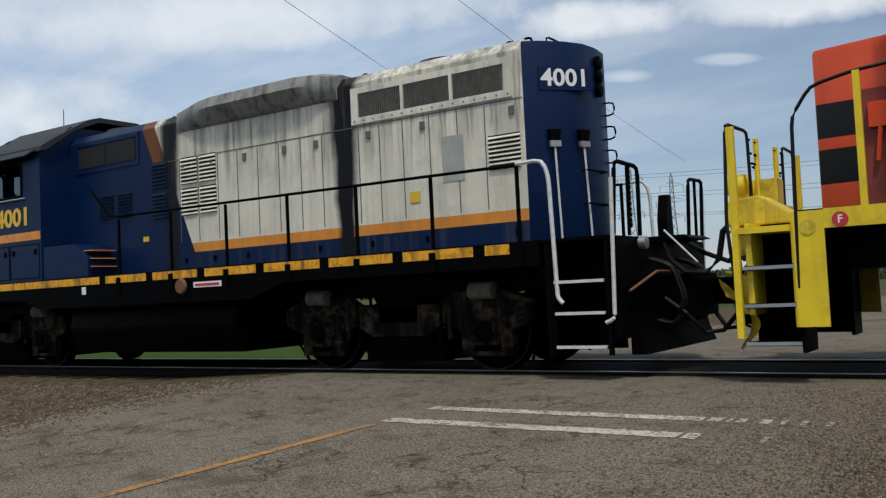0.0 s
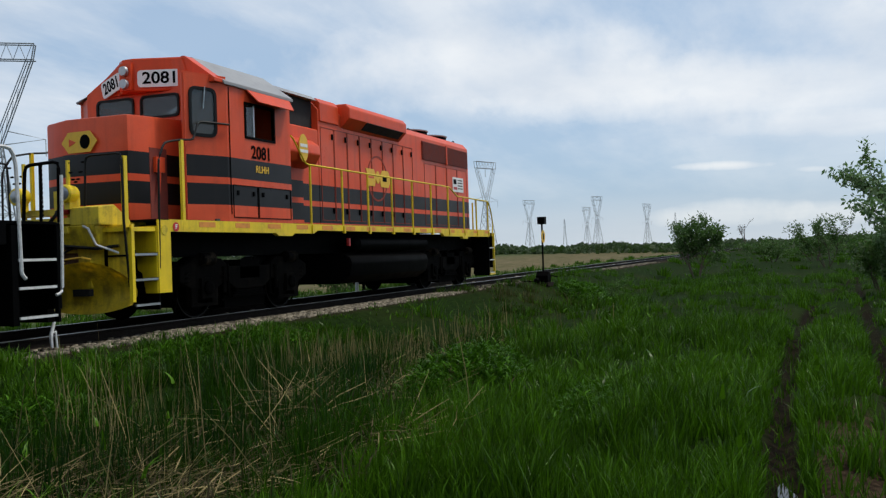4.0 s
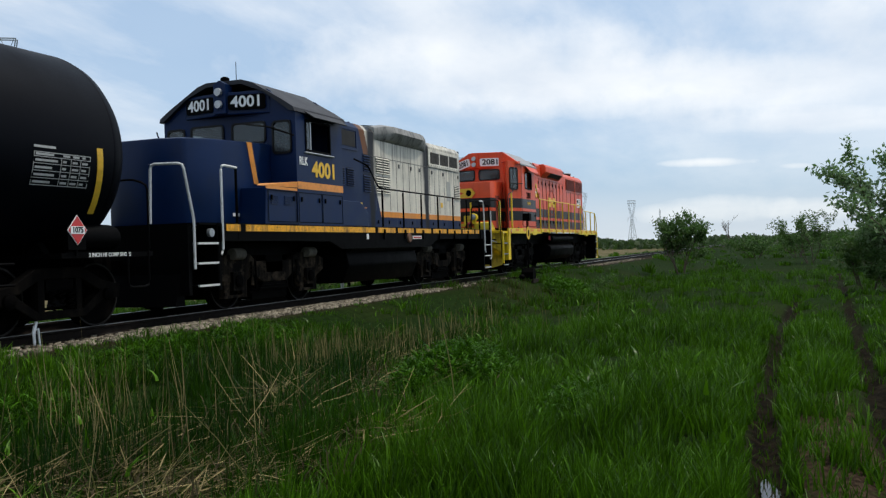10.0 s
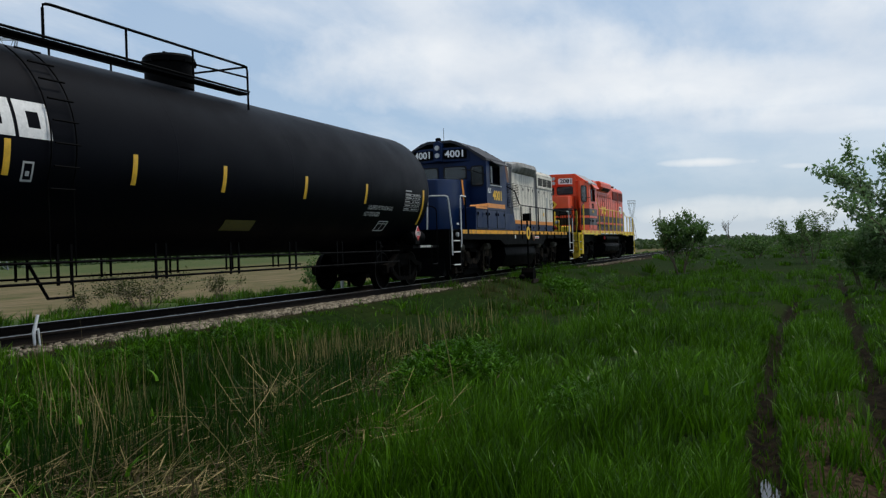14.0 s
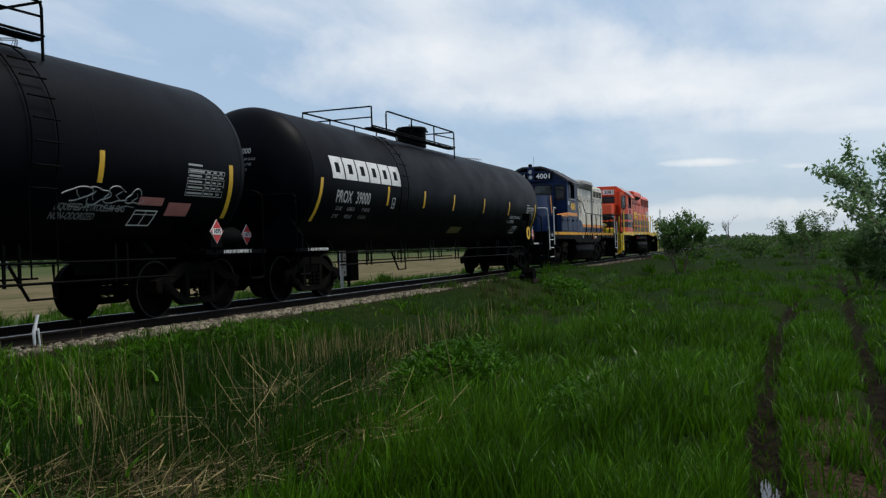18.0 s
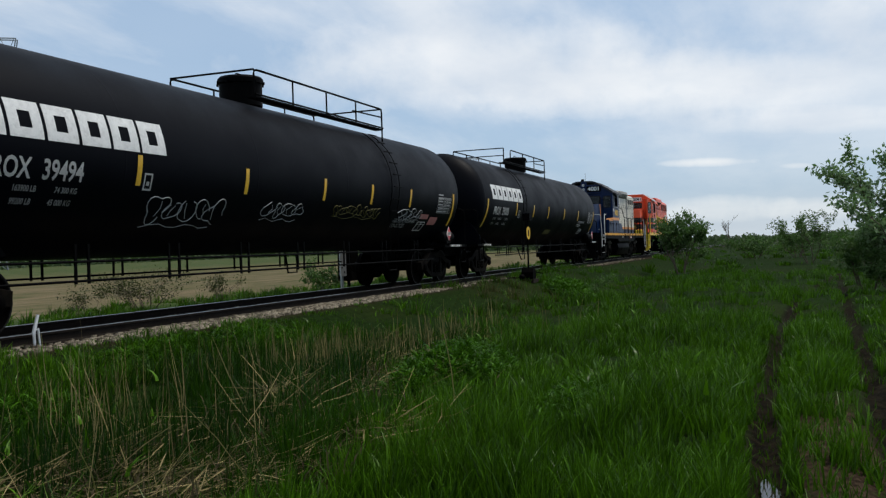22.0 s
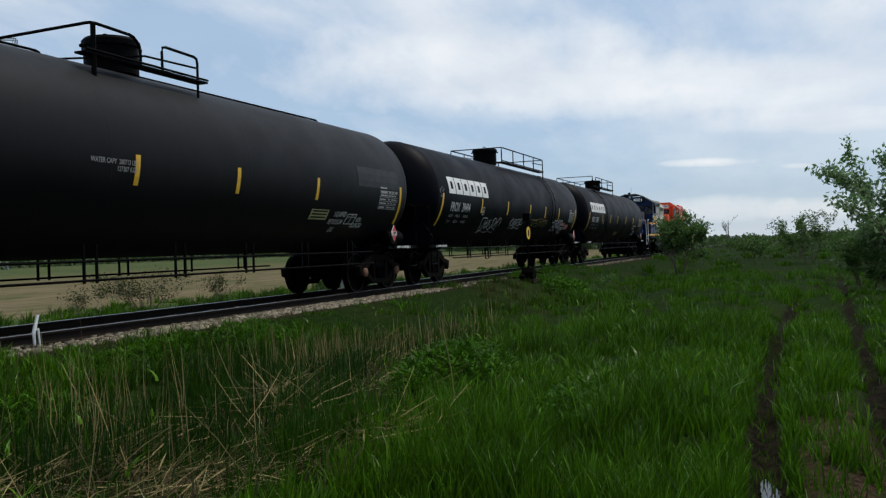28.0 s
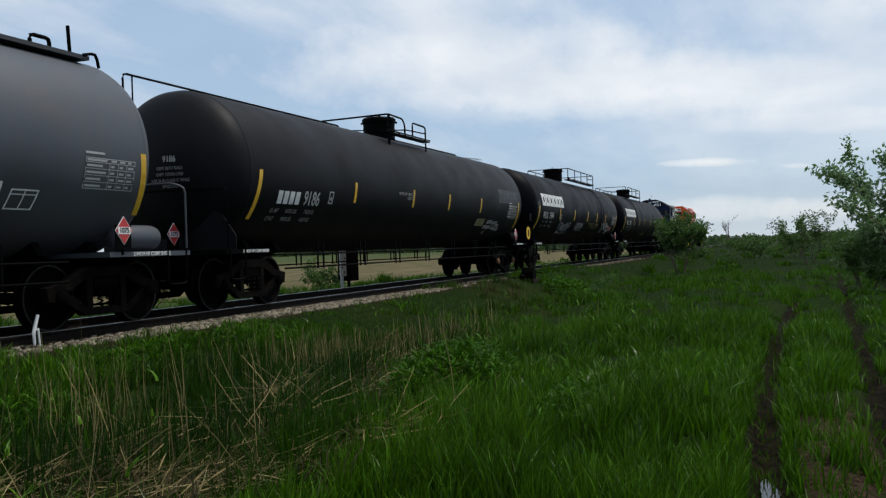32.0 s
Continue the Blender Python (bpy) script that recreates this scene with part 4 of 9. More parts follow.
def wagon_bogie(parent, xc, X0, cap="running"):
    """Three-piece freight truck with coil springs and roller bearing caps."""
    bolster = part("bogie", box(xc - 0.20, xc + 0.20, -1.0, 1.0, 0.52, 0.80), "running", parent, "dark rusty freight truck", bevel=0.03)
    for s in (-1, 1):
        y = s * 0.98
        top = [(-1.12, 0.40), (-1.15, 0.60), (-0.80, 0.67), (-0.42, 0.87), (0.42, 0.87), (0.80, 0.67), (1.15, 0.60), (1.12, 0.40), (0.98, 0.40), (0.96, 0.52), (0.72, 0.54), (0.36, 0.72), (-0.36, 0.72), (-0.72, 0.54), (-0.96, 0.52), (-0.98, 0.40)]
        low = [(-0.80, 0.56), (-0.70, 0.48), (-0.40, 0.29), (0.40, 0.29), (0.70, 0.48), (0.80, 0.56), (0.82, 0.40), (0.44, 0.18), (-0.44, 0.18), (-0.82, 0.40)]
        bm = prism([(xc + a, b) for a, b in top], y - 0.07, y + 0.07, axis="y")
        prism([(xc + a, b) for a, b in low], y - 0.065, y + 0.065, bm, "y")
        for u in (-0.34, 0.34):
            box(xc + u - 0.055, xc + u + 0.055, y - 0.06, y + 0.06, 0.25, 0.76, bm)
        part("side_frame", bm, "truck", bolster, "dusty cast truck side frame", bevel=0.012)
        part("bolster_end", box(xc - 0.24, xc + 0.24, y - 0.05, y + 0.09, 0.56, 0.71), "running", bolster, bevel=0.02)
        part("brake_rod", rod([(xc - 0.5, s * 0.66, 0.30), (xc + 0.5, s * 0.66, 0.30)], 0.02), "running", bolster)
        for k in (-0.17, 0.0, 0.17):
            pts = [(xc + k + 0.055 * math.cos(i * 0.9), y + s * 0.08 + 0.02 * math.sin(i * 0.9), 0.30 + 0.011 * i) for i in range(26)]
            part("coil_spring", rod(pts, 0.014, seg=4), "running", bolster)
        for a in (-0.89, 0.89):
            part("bearing_cap", turned([(0.10, 0), (0.10, 0.05), (0.05, 0.075)] if s > 0 else [(0.05, -0.075), (0.10, -0.05), (0.10, 0)], (xc + a, y + s * 0.06, 0.46), "y", 16), cap, bolster, smooth=True)
    for a in (-0.89, 0.89):
        wheelset(bolster, xc + a, 0.46, X0)
    return bolster


def coupler(parent, x, way):
    bm = box(min(x, x - way * 0.62), max(x, x - way * 0.62), -0.09, 0.09, 0.76, 0.94)
    prism([(x - way * 0.05, 0.17), (x + way * 0.16, 0.20), (x + way * 0.20, 0.06), (x + way * 0.10, 0.0), (x + way * 0.17, -0.09), (x + way * 0.06, -0.19), (x - way * 0.08, -0.15)], 0.70, 1.0, bm, "z")
    return part("coupler", bm, "running", parent, "rusty black knuckle coupler", bevel=0.015)


# ---- locomotives ----


def hood_profile(w, z0, z1, cham, rnd=0.0):
    return [(-w, z0), (-w, z1 - cham), (-w + cham * 0.9, z1), (w - cham * 0.9, z1), (w, z1 - cham), (w, z0)]


def louvres(parent, x0, x1, z0, z1, y, mat, n, name="louvre"):
    """Pressed slats, each one leaning outwards."""
    h = (z1 - z0) / n
    # flat dark sheet painted as the shade in the slots
    part("louvre_opening", box(x0, x1, y - 0.005, y - 0.002, z0, z1), "dark", parent, "near-black sheet for the shade between the louvres")
    for k in range(n):
        z = z0 + k * h
        bm = prism([(y - 0.005, z + h * 0.1), (y - 0.030, z + h * 0.16), (y - 0.005, z + h * 0.66)], x0, x1)
        part(name, bm, mat, parent)


def grab(parent, points, r, mat, name="handrail", label=""):
    """Bent bar with rounded corners."""
    pts = [Vector(p) for p in points]
    out = [pts[0]]
    for a, b, c in zip(pts, pts[1:], pts[2:]):
        d = min(0.09, (b - a).length / 2.2, (c - b).length / 2.2)
        p, q = b + (a - b).normalized() * d, b + (c - b).normalized() * d
        out += [p, p.lerp(b, 0.55).lerp(q.lerp(b, 0.55), 0.5), q]
    out.append(pts[-1])
    return part(name, rod(out, r), mat, parent, label)


def steps(parent, x0, x1, z_top, zs, way, frame_mat, side_mat, sy):
    """Corner step well: side plates and three treads with serrated bright edges."""
    y0, y1 = sy * 1.50, sy * 1.02
    a, b = min(y0, y1), max(y0, y1)
    inner = x1 if way < 0 else x0
    part("step_back", box(inner - 0.02, inner + 0.02, a, b, zs[0] - 0.1, z_top), "black", parent)
    well = sy * 1.0
    part("step_well", box(x0, x1, well - 0.015, well + 0.015, zs[0] - 0.06, z_top), "black", parent, "black plate behind the steps")
    for z in zs:
        bm = box(x0 + 0.02, x1 - 0.02, a, b, z - 0.035, z - 0.008)
        n = 11
        for k in range(n):
            u = x0 + 0.03 + (x1 - x0 - 0.06) * (k + 0.5) / n
            box(u - 0.016, u + 0.016, y0 - 0.012 if sy < 0 else y0 - 0.02, y0 + 0.02 if sy < 0 else y0 + 0.012, z - 0.03, z + 0.012, bm)
        tread = part("step", bm, "black", parent)
        part("step_edge", box(x0 + 0.02, x1 - 0.02, y0 - 0.020, y0 + 0.020, z - 0.028, z + 0.004), "rail_white" if frame_mat != "yellow" else "bare", tread, "bright worn step edge")


def cab_window(parent, x0, x1, z0, z1, y, split, name="window"):
    """Side window with frame, sliding pane and a dark gap where it stands open."""
    s = -1 if y < 0 else 1
    fr = bmesh.new()
    for a, b, c, d in ((x0 - 0.04, x0, z0 - 0.04, z1 + 0.04), (x1, x1 + 0.04, z0 - 0.04, z1 + 0.04), (x0, x1, z0 - 0.04, z0), (x0, x1, z1, z1 + 0.04)):
        box(a, b, y - 0.03, y + 0.03, c, d, fr)
    w = part(name, fr, "black", parent, "black sliding window frame, half open")
    p = part("pane", box(x0, split, y - 0.006, y + 0.006, z0, z1), "glass", w, "pale reflecting pane")
    p.visible_shadow = False
    part("sash", box(split - 0.015, split + 0.025, y - 0.016, y + 0.016, z0, z1), "bare", w, "bright metal sash")
    return w


def ring(points_in, points_out, y0, y1, axis, bm=None):
    """A flat frame between two outlines with equal counts."""
    bm = bm or bmesh.new()

    def at(p, c):
        return {"x": (c, p[0], p[1]), "y": (p[0], c, p[1])}[axis]
    loops = [[bm.verts.new(at(p, c)) for p in q] for c in (y0, y1) for q in (points_in, points_out)]
    n = len(points_in)
    for i in range(n):
        j = (i + 1) % n
        for a, b in ((0, 1), (1, 3), (3, 2), (2, 0)):
            bm.faces.new((loops[a][i], loops[a][j], loops[b][j], loops[b][i]))
    bmesh.ops.recalc_face_normals(bm, faces=bm.faces)
    return bm


def rounded(x0, x1, z0, z1, r, n=4):
    out = []
    for cx, cz, a0 in ((x1 - r, z1 - r, 0), (x0 + r, z1 - r, 90), (x0 + r, z0 + r, 180), (x1 - r, z0 + r, 270)):
        for k in range(n + 1):
            a = radians(a0 + 90 * k / n)
            out.append((cx + r * math.cos(a), cz + r * math.sin(a)))
    return out


def front_window(parent, x, y0, y1, z0, z1, name="window"):
    fr = ring(rounded(y0, y1, z0, z1, 0.07), rounded(y0 - 0.035, y1 + 0.035, z0 - 0.035, z1 + 0.035, 0.09), x - 0.02, x + 0.03, "x")
    w = part(name, fr, "rubber", parent, "rounded window in a black rubber seal")
    p = part("pane", prism(rounded(y0, y1, z0, z1, 0.07), x + 0.002, x + 0.012), "glass", w)
    p.visible_shadow = False
    return w


def cab_shell(parent, x0, x1, mat, z0, eave, top, win, front_windows, side_from=None, width=1.52, shoulder=0.92):
    """Cab as wall sheets round an empty, dim inside, with real openings."""
    w, t = 1.52, 0.05
    xs = x0 if side_from is None else side_from
    xa, xb, za, zb = win
    part("cab_side", wall((xs, -w), (x1, -w), z0, eave, [(xa - xs, xb - xs, za, zb)], t), mat, parent)
    part("cab_side", wall((x1, w), (xs, w), z0, eave, [(x1 - xb, x1 - xa, za, zb)], t), mat, parent)
    hw = width - t
    part("cab_front", wall((x0, hw), (x0, -hw), z0, eave, [(hw - q, hw - p, c, d) for p, q, c, d in front_windows], t), mat, parent)
    part("cab_rear", wall((x1, -w + t), (x1, w - t), z0, eave, [], t), mat, parent)
    for x in (x0, x1 - t):
        part("cab_gable", prism([(-hw, eave), (-0.92, top - 0.03), (shoulder, top - 0.03), (hw, eave)], x, x + t), mat, parent)
    part("cab_floor", box(x0 + t, x1 - t, -w + t, w - t, z0, z0 + 0.04), "skin", parent)
    part("control_stand", box(x0 + 0.5, x0 + 1.0, 0.1, 0.6, z0, z0 + 1.15), "skin", parent, bevel=0.03)
    part("cab_seat", box(x0 + 1.05, x0 + 1.5, -1.2, -0.75, z0 + 0.5, z0 + 1.05), "skin", parent, bevel=0.05)


def locomotive_orange():
    L = thing("locomotive", OX, "orange and black diesel locomotive with yellow sill on the rails", "locomotive")
    SHIFT[L] = OX
    Z0 = 1.58
    # frame
    part("underframe", box(26.2, 41.1, -0.9, 0.9, 1.02, 1.46), "black", L, "black steel underframe", bevel=0.02)
    for s in (-1, 1):
        y0, y1 = (s * 1.52, s * 1.44) if s > 0 else (-1.52, -1.44)
        prof = [(26.30, 1.58), (26.30, 1.40), (29.2, 1.40), (29.3, 1.35), (29.75, 1.35), (29.85, 1.40), (30.55, 1.40), (30.7, 1.46), (37.2, 1.46), (37.35, 1.38), (38.7, 1.38), (38.75, 1.32), (39.1, 1.32), (39.15, 1.38), (41.0, 1.38), (41.0, 1.58)]
        sill = part("side_sill", prism(prof, min(y0, y1), max(y0, y1), axis="y"), "yellow", L, "yellow side sill")
        for k in range(15):
            x = 27.0 + k * 0.97
            part("reflector", box(x, x + 0.42, s * 1.521 - 0.002, s * 1.521 + 0.002, 1.475, 1.555), "stripe", sill, "orange reflective strip")
    part("deck", box(26.05, 41.1, -1.50, 1.50, 1.555, Z0 + 0.004), "black", L, "dark walkway plate")
    # nose
    prof = [(-0.95, 26.56), (-0.90, 26.17), (0.26, 26.13), (0.88, 26.38), (0.95, 26.62), (0.95, 27.60), (-0.95, 27.60)]
    bm = bmesh.new()
    lo = [bm.verts.new((b, a, Z0)) for a, b in prof]
    hi = [bm.verts.new((b, a, 3.19 + 0.07 * smooth(26.2, 27.6, b))) for a, b in prof]
    bm.faces.new(hi)
    bm.faces.new(lo[::-1])
    for i in range(len(prof)):
        j = (i + 1) % len(prof)
        bm.faces.new((lo[i], lo[j], hi[j], hi[i]))
    bmesh.ops.recalc_face_normals(bm, faces=bm.faces)
    part("short_hood", bm, "orange", L, "orange low nose with black bands", bevel=0.05, smooth=True)
    # emblem on the nose and hood
    for m, nm in ((pose(26.126, -0.02, 2.82, 90, 0, -92), "emblem"),):
        hexa = [(-0.36, 0), (-0.22, 0.16), (0.22, 0.16), (0.36, 0), (0.22, -0.16), (-0.22, -0.16)]
        bm = prism(hexa, 0, 0.012, axis="z")
        bmesh.ops.transform(bm, matrix=m, verts=bm.verts)
        e = part("emblem", bm, "gold", L, "yellow hexagonal emblem with a dark centre")
        bm = prism([(0.10 * math.cos(k * math.pi / 8) + 0.12, 0.11 * math.sin(k * math.pi / 8)) for k in range(16)], 0.012, 0.018, axis="z")
        bmesh.ops.transform(bm, matrix=m, verts=bm.verts)
        part("emblem_centre", bm, "black", e)
        bm = prism([(-0.2, -0.06), (-0.06, 0.0), (-0.2, 0.06)], 0.012, 0.018, axis="z")
        bmesh.ops.transform(bm, matrix=m, verts=bm.verts)
        part("emblem_mark", bm, "orange", e)
    # cab
    fw = [(-0.84, -0.08, 3.34, 3.70), (0.08, 0.84, 3.34, 3.70)]
    cab_shell(L, 27.48, 29.78, "orange", Z0, 3.84, 4.30, (28.34, 29.24, 3.02, 3.60), fw, 27.80, 1.12, 0.34)
    part("cab_roof", prism([(-1.56, 3.82), (-1.56, 3.88), (-0.93, 4.33), (0.38, 4.33), (1.24, 3.90), (1.56, 3.80), (1.54, 3.76), (0.35, 4.28), (-0.90, 4.28)], 27.72, 29.86), "bare_roof", L, "dull grey cab roof", bevel=0.015)
    part("cab_brow", prism([(27.26, -0.10), (27.26, 0.10), (27.40, 0.30), (27.78, 0.30), (27.78, -0.92), (27.54, -0.88)], 3.76, 4.31, axis="z"), "plain_orange", L, "orange brow above the windscreens", bevel=0.03)
    bm = bmesh.new()
    near = [bm.verts.new(p) for p in ((27.40, 0.30, 3.76), (27.40, 0.30, 4.27), (27.60, 1.05, 3.90), (27.60, 1.05, 3.76))]
    back = [bm.verts.new(p) for p in ((27.79, 0.30, 3.76), (27.79, 0.30, 4.30), (27.79, 1.24, 3.87), (27.79, 1.24, 3.76))]
    bm.faces.new(near)
    bm.faces.new(back[::-1])
    for i in range(4):
        j = (i + 1) % 4
        bm.faces.new((near[i], back[i], back[j], near[j]))
    bmesh.ops.recalc_face_normals(bm, faces=bm.faces)
    part("cab_brow", bm, "plain_orange", L, "sloping end of the orange brow")
    part("cab_corner", wall((27.82, 1.50), (27.52, 1.06), Z0, 3.80, [], 0.04), "orange", L)
    for s in (-1, 1):
        if s < 0:
            p, q = (27.02, s * 1.26), (27.80, s * 1.53)
            ln = math.hypot(0.78, 0.27)
            part("cab_cheek", wall(p, q, Z0, 3.92, [(0.14, 0.60, 2.96, 3.70)], 0.04 * -s), "orange", L, "slanted cab door beside the nose")
            part("cheek_front", wall((27.02, s * 1.26), (27.50, s * 1.0), Z0, 3.92, [], 0.03 * s), "plain_orange", L)
            part("brow_side", prism([(s * 0.88, 3.80), (s * 0.88, 4.31), (s * 0.95, 4.31), (s * 1.53, 3.90), (s * 1.53, 3.84)], 27.50, 27.76), "plain_orange", L, "slanted orange brow side", bevel=0.01)
            part("cheek_top", prism([(27.02, s * 1.26), (27.80, s * 1.53), (27.80, s * 0.95), (27.42, s * 0.95)], 3.92, 3.95, axis="z"), "plain_orange", L)
            m = Matrix.Translation((27.02, s * 1.26, 0)) @ Matrix.Rotation(math.atan2(s * 0.27, 0.78), 4, "Z")
            y0, y1 = (-0.02, 0.03) if s < 0 else (-0.03, 0.02)
            fr = ring(rounded(0.16, 0.58, 2.98, 3.68, 0.09), rounded(0.11, 0.63, 2.93, 3.73, 0.12), y0, y1, "y")
            bmesh.ops.transform(fr, matrix=m, verts=fr.verts)
            w = part("window", fr, "rubber", L, "rounded door window in a black rubber seal")
            pn = prism(rounded(0.16, 0.58, 2.98, 3.68, 0.09), -0.004, 0.004, axis="y")
            bmesh.ops.transform(pn, matrix=m, verts=pn.verts)
            part("pane", pn, "glass", w).visible_shadow = False
            wip = rod([(0.40, -s * -0.03, 3.74), (0.36, -s * -0.03, 3.38)], 0.008)
            bmesh.ops.transform(wip, matrix=m, verts=wip.verts)
            part("wiper", wip, "bare", w)
        # flat panel; the recess's depth and shade are only in its dark colour
        part("nose_recess", box(26.58, 26.98, s * 0.953 - 0.004, s * 0.953 + 0.004, 1.62, 2.72), "dark_red", L, "flat dark panel painted as a shaded recess in the nose side")
        part("brake_lever", box(26.66, 26.86, s * 0.99 - 0.03, s * 0.99 + 0.03, 2.34, 2.58), "plain_orange", L, bevel=0.02)
        part("brake_lever_arm", rod([(26.76, s * 1.0, 2.36), (26.72, s * 1.0, 2.02)], 0.022), "plain_orange", L)
    for (a, b, c, d) in fw:
        front_window(L, 27.47, a + 0.02, b - 0.02, c + 0.02, d - 0.02)
    for s in (-1, 1):
        cab_window(L, 28.36, 29.22, 3.04, 3.58, s * 1.505, 28.60)
        part("sun_visor", plate([(28.35, s * 1.53, 3.86), (29.75, s * 1.53, 3.86), (29.62, s * 1.72, 3.62), (28.48, s * 1.72, 3.62)][::1 if s < 0 else -1], 0.02), "plain_orange", L, "orange metal awning over the window")
        part("door_edge", box(27.87, 27.885, s * 1.528 - 0.004, s * 1.528 + 0.004, 1.7, 3.8), "black", L)
        for (xa, xb) in ((27.95, 28.65), (28.7, 29.72)):
            fr = ring([(xa, 1.66), (xb, 1.66), (xb, 2.18), (xa, 2.18)], [(xa - 0.015, 1.645), (xb + 0.015, 1.645), (xb + 0.015, 2.195), (xa - 0.015, 2.195)], s * 1.524 - 0.004, s * 1.524 + 0.004, "y")
            part("battery_door", fr, "black", L)
            for xl in (xa + 0.12, xb - 0.12):
                part("latch", box(xl - 0.02, xl + 0.02, s * 1.53 - 0.012, s * 1.53 + 0.012, 2.02, 2.10), "black", L, bevel=0.006)
    badge = part("front_badge", turned([(0.07, -0.004), (0.07, 0.004)], (26.44, -1.524, 1.47), "y", 20), "red", L, "red disc with a white letter")
    words("badge_letter", "F", 0.10, facing(26.44, -1.530, 1.47), "white", badge)
    # number boards and headlight
    for k in (-1, 1):
        m = Matrix.Translation((27.405, k * 0.55, 3.96)) @ pose(0, 0, 0, 90, 0, -90 + k * -20)
        if k > 0:
            m = Matrix.Translation((27.405, 0.45, 3.93)) @ pose(0, 0, 0, 90, 0, -103) @ pose(0, 0, 0, 0, 0, 16)
        w = 0.38 if k < 0 else 0.27
        bm = prism(rounded(-w, w, -0.14, 0.14, 0.06), 0.0, 0.025, axis="z")
        bmesh.ops.transform(bm, matrix=m, verts=bm.verts)
        b = part("number_board", bm, "white", L, "white number board with black digits")
        words("number", "2081", 0.27, m @ pose(0, 0, 0.027), "black", b, squeeze=1.12 if k < 0 else 0.8)
    lamp_box = part("headlight", box(27.20, 27.30, -0.12, 0.12, 3.78, 4.22), "plain_orange", L, "twin headlight in an orange housing", bevel=0.02)
    for z in (3.88, 4.09):
        part("lens", turned([(0.075, -0.05), (0.085, 0.0), (0.06, 0.02)], (27.18, 0, z), "x", 20), "bare", lamp_box, smooth=True)
    words("number", "2081", 0.31, facing(28.80, -1.527, 2.77), "black", L, "dark road number under the window")
    words("reporting_mark", "RLHH", 0.17, facing(28.82, -1.527, 2.49), "gold", L, "small yellow lettering", squeeze=0.95)
    # long hood
    hood = part("long_hood", prism(hood_profile(0.94, Z0, 4.18, 0.16), 31.85, 40.90), "orange", L, "orange long hood with black bands", bevel=0.02)
    part("hood_front", prism(hood_profile(0.93, Z0, 4.26, 0.12), 29.80, 30.32), "orange", L, bevel=0.02)
    part("filter_house", prism(hood_profile(0.93, Z0, 3.60, 0.03), 30.32, 31.85), "orange", L)
    part("filter_roof", prism([(-0.93, 4.20), (-0.80, 4.30), (0.80, 4.30), (0.93, 4.20)], 30.32, 31.85), "bare_roof", L, "grey roof over the filter opening")
    part("filter_screen", box(30.34, 31.83, -0.80, 0.80, 3.60, 4.20), "dark", L, "dark air filter opening")
    part("blower_duct", prism([(-0.92, 2.72), (-1.22, 2.80), (-1.34, 2.98), (-1.30, 3.18), (-1.15, 3.28), (-0.92, 3.34)], 30.02, 31.25), "plain_orange", L, "rounded orange blower duct", bevel=0.04, smooth=True)
    oval = prism([(30.55 + 0.17 * math.cos(k * math.pi / 10), 3.06 + 0.27 * math.sin(k * math.pi / 10)) for k in range(20)], -1.352, -1.335, axis="y")
    o = part("slogan_sign", oval, "gold", L, "yellow oval with white lettering")
    part("slogan_text", box(30.42, 30.68, -1.358, -1.35, 3.08, 3.14), "white", o)
    part("slogan_text", box(30.40, 30.70, -1.358, -1.35, 2.97, 3.03), "white", o)
    part("hood_step", prism(hood_profile(0.97, 3.78, 4.27, 0.10), 31.90, 32.72), "plain_orange", L, bevel=0.02)
    flare = [(-0.95, 3.74), (-1.17, 3.95), (-1.17, 4.17), (-1.08, 4.27), (1.08, 4.27), (1.17, 4.17), (1.17, 3.95), (0.95, 3.74)]
    part("brake_housing", prism(flare, 32.85, 35.90), "plain_orange", L, "flared orange dynamic brake housing", bevel=0.03)
    for s in (-1, 1):
        part("brake_grille", plate([(33.7, s * 1.005, 3.795), (35.7, s * 1.005, 3.795), (35.7, s * 1.172, 3.95), (33.7, s * 1.172, 3.95)][::1 if s < 0 else -1], 0.012), "dark", L, "dark air intake")
        g = part("radiator_grille", box(37.35, 40.80, s * 0.952 - 0.012, s * 0.952 + 0.012, 3.44, 3.93), "dark_red", L, "dark radiator grille")
        for k in range(18):
            z = 3.46 + k * 0.0265
            part("slat", box(37.38, 40.77, s * 0.972 - 0.008, s * 0.972 + 0.008, z, z + 0.012), "dark_red", g)
        part("grille_post", box(39.02, 39.10, s * 0.97 - 0.02, s * 0.97 + 0.02, 3.42, 3.95), "plain_orange", g)
        # engine room doors
        for k in range(9):
            xa = 31.95 + k * 0.60
            if xa + 0.56 > 37.3:
                break
            fr = ring([(xa, 1.72), (xa + 0.55, 1.72), (xa + 0.55, 3.66), (xa, 3.66)], [(xa - 0.012, 1.708), (xa + 0.562, 1.708), (xa + 0.562, 3.672), (xa - 0.012, 3.672)], s * 0.944 - 0.004, s * 0.944 + 0.004, "y")
            d = part("door_seam", fr, "seam", L)
            part("latch", box(xa + 0.46, xa + 0.51, s * 0.955 - 0.014, s * 0.955 + 0.014, 3.44, 3.56), "black", d, bevel=0.006)
            part("latch", box(xa + 0.46, xa + 0.51, s * 0.955 - 0.014, s * 0.955 + 0.014, 1.86, 1.98), "black", d, bevel=0.006)
        for k in range(4):
            xa = 37.5 + k * 0.82
            fr = ring([(xa, 1.72), (xa + 0.76, 1.72), (xa + 0.76, 3.34), (xa, 3.34)], [(xa - 0.012, 1.708), (xa + 0.772, 1.708), (xa + 0.772, 3.352), (xa - 0.012, 3.352)], s * 0.944 - 0.004, s * 0.944 + 0.004, "y")
            part("door_seam", fr, "seam", L)
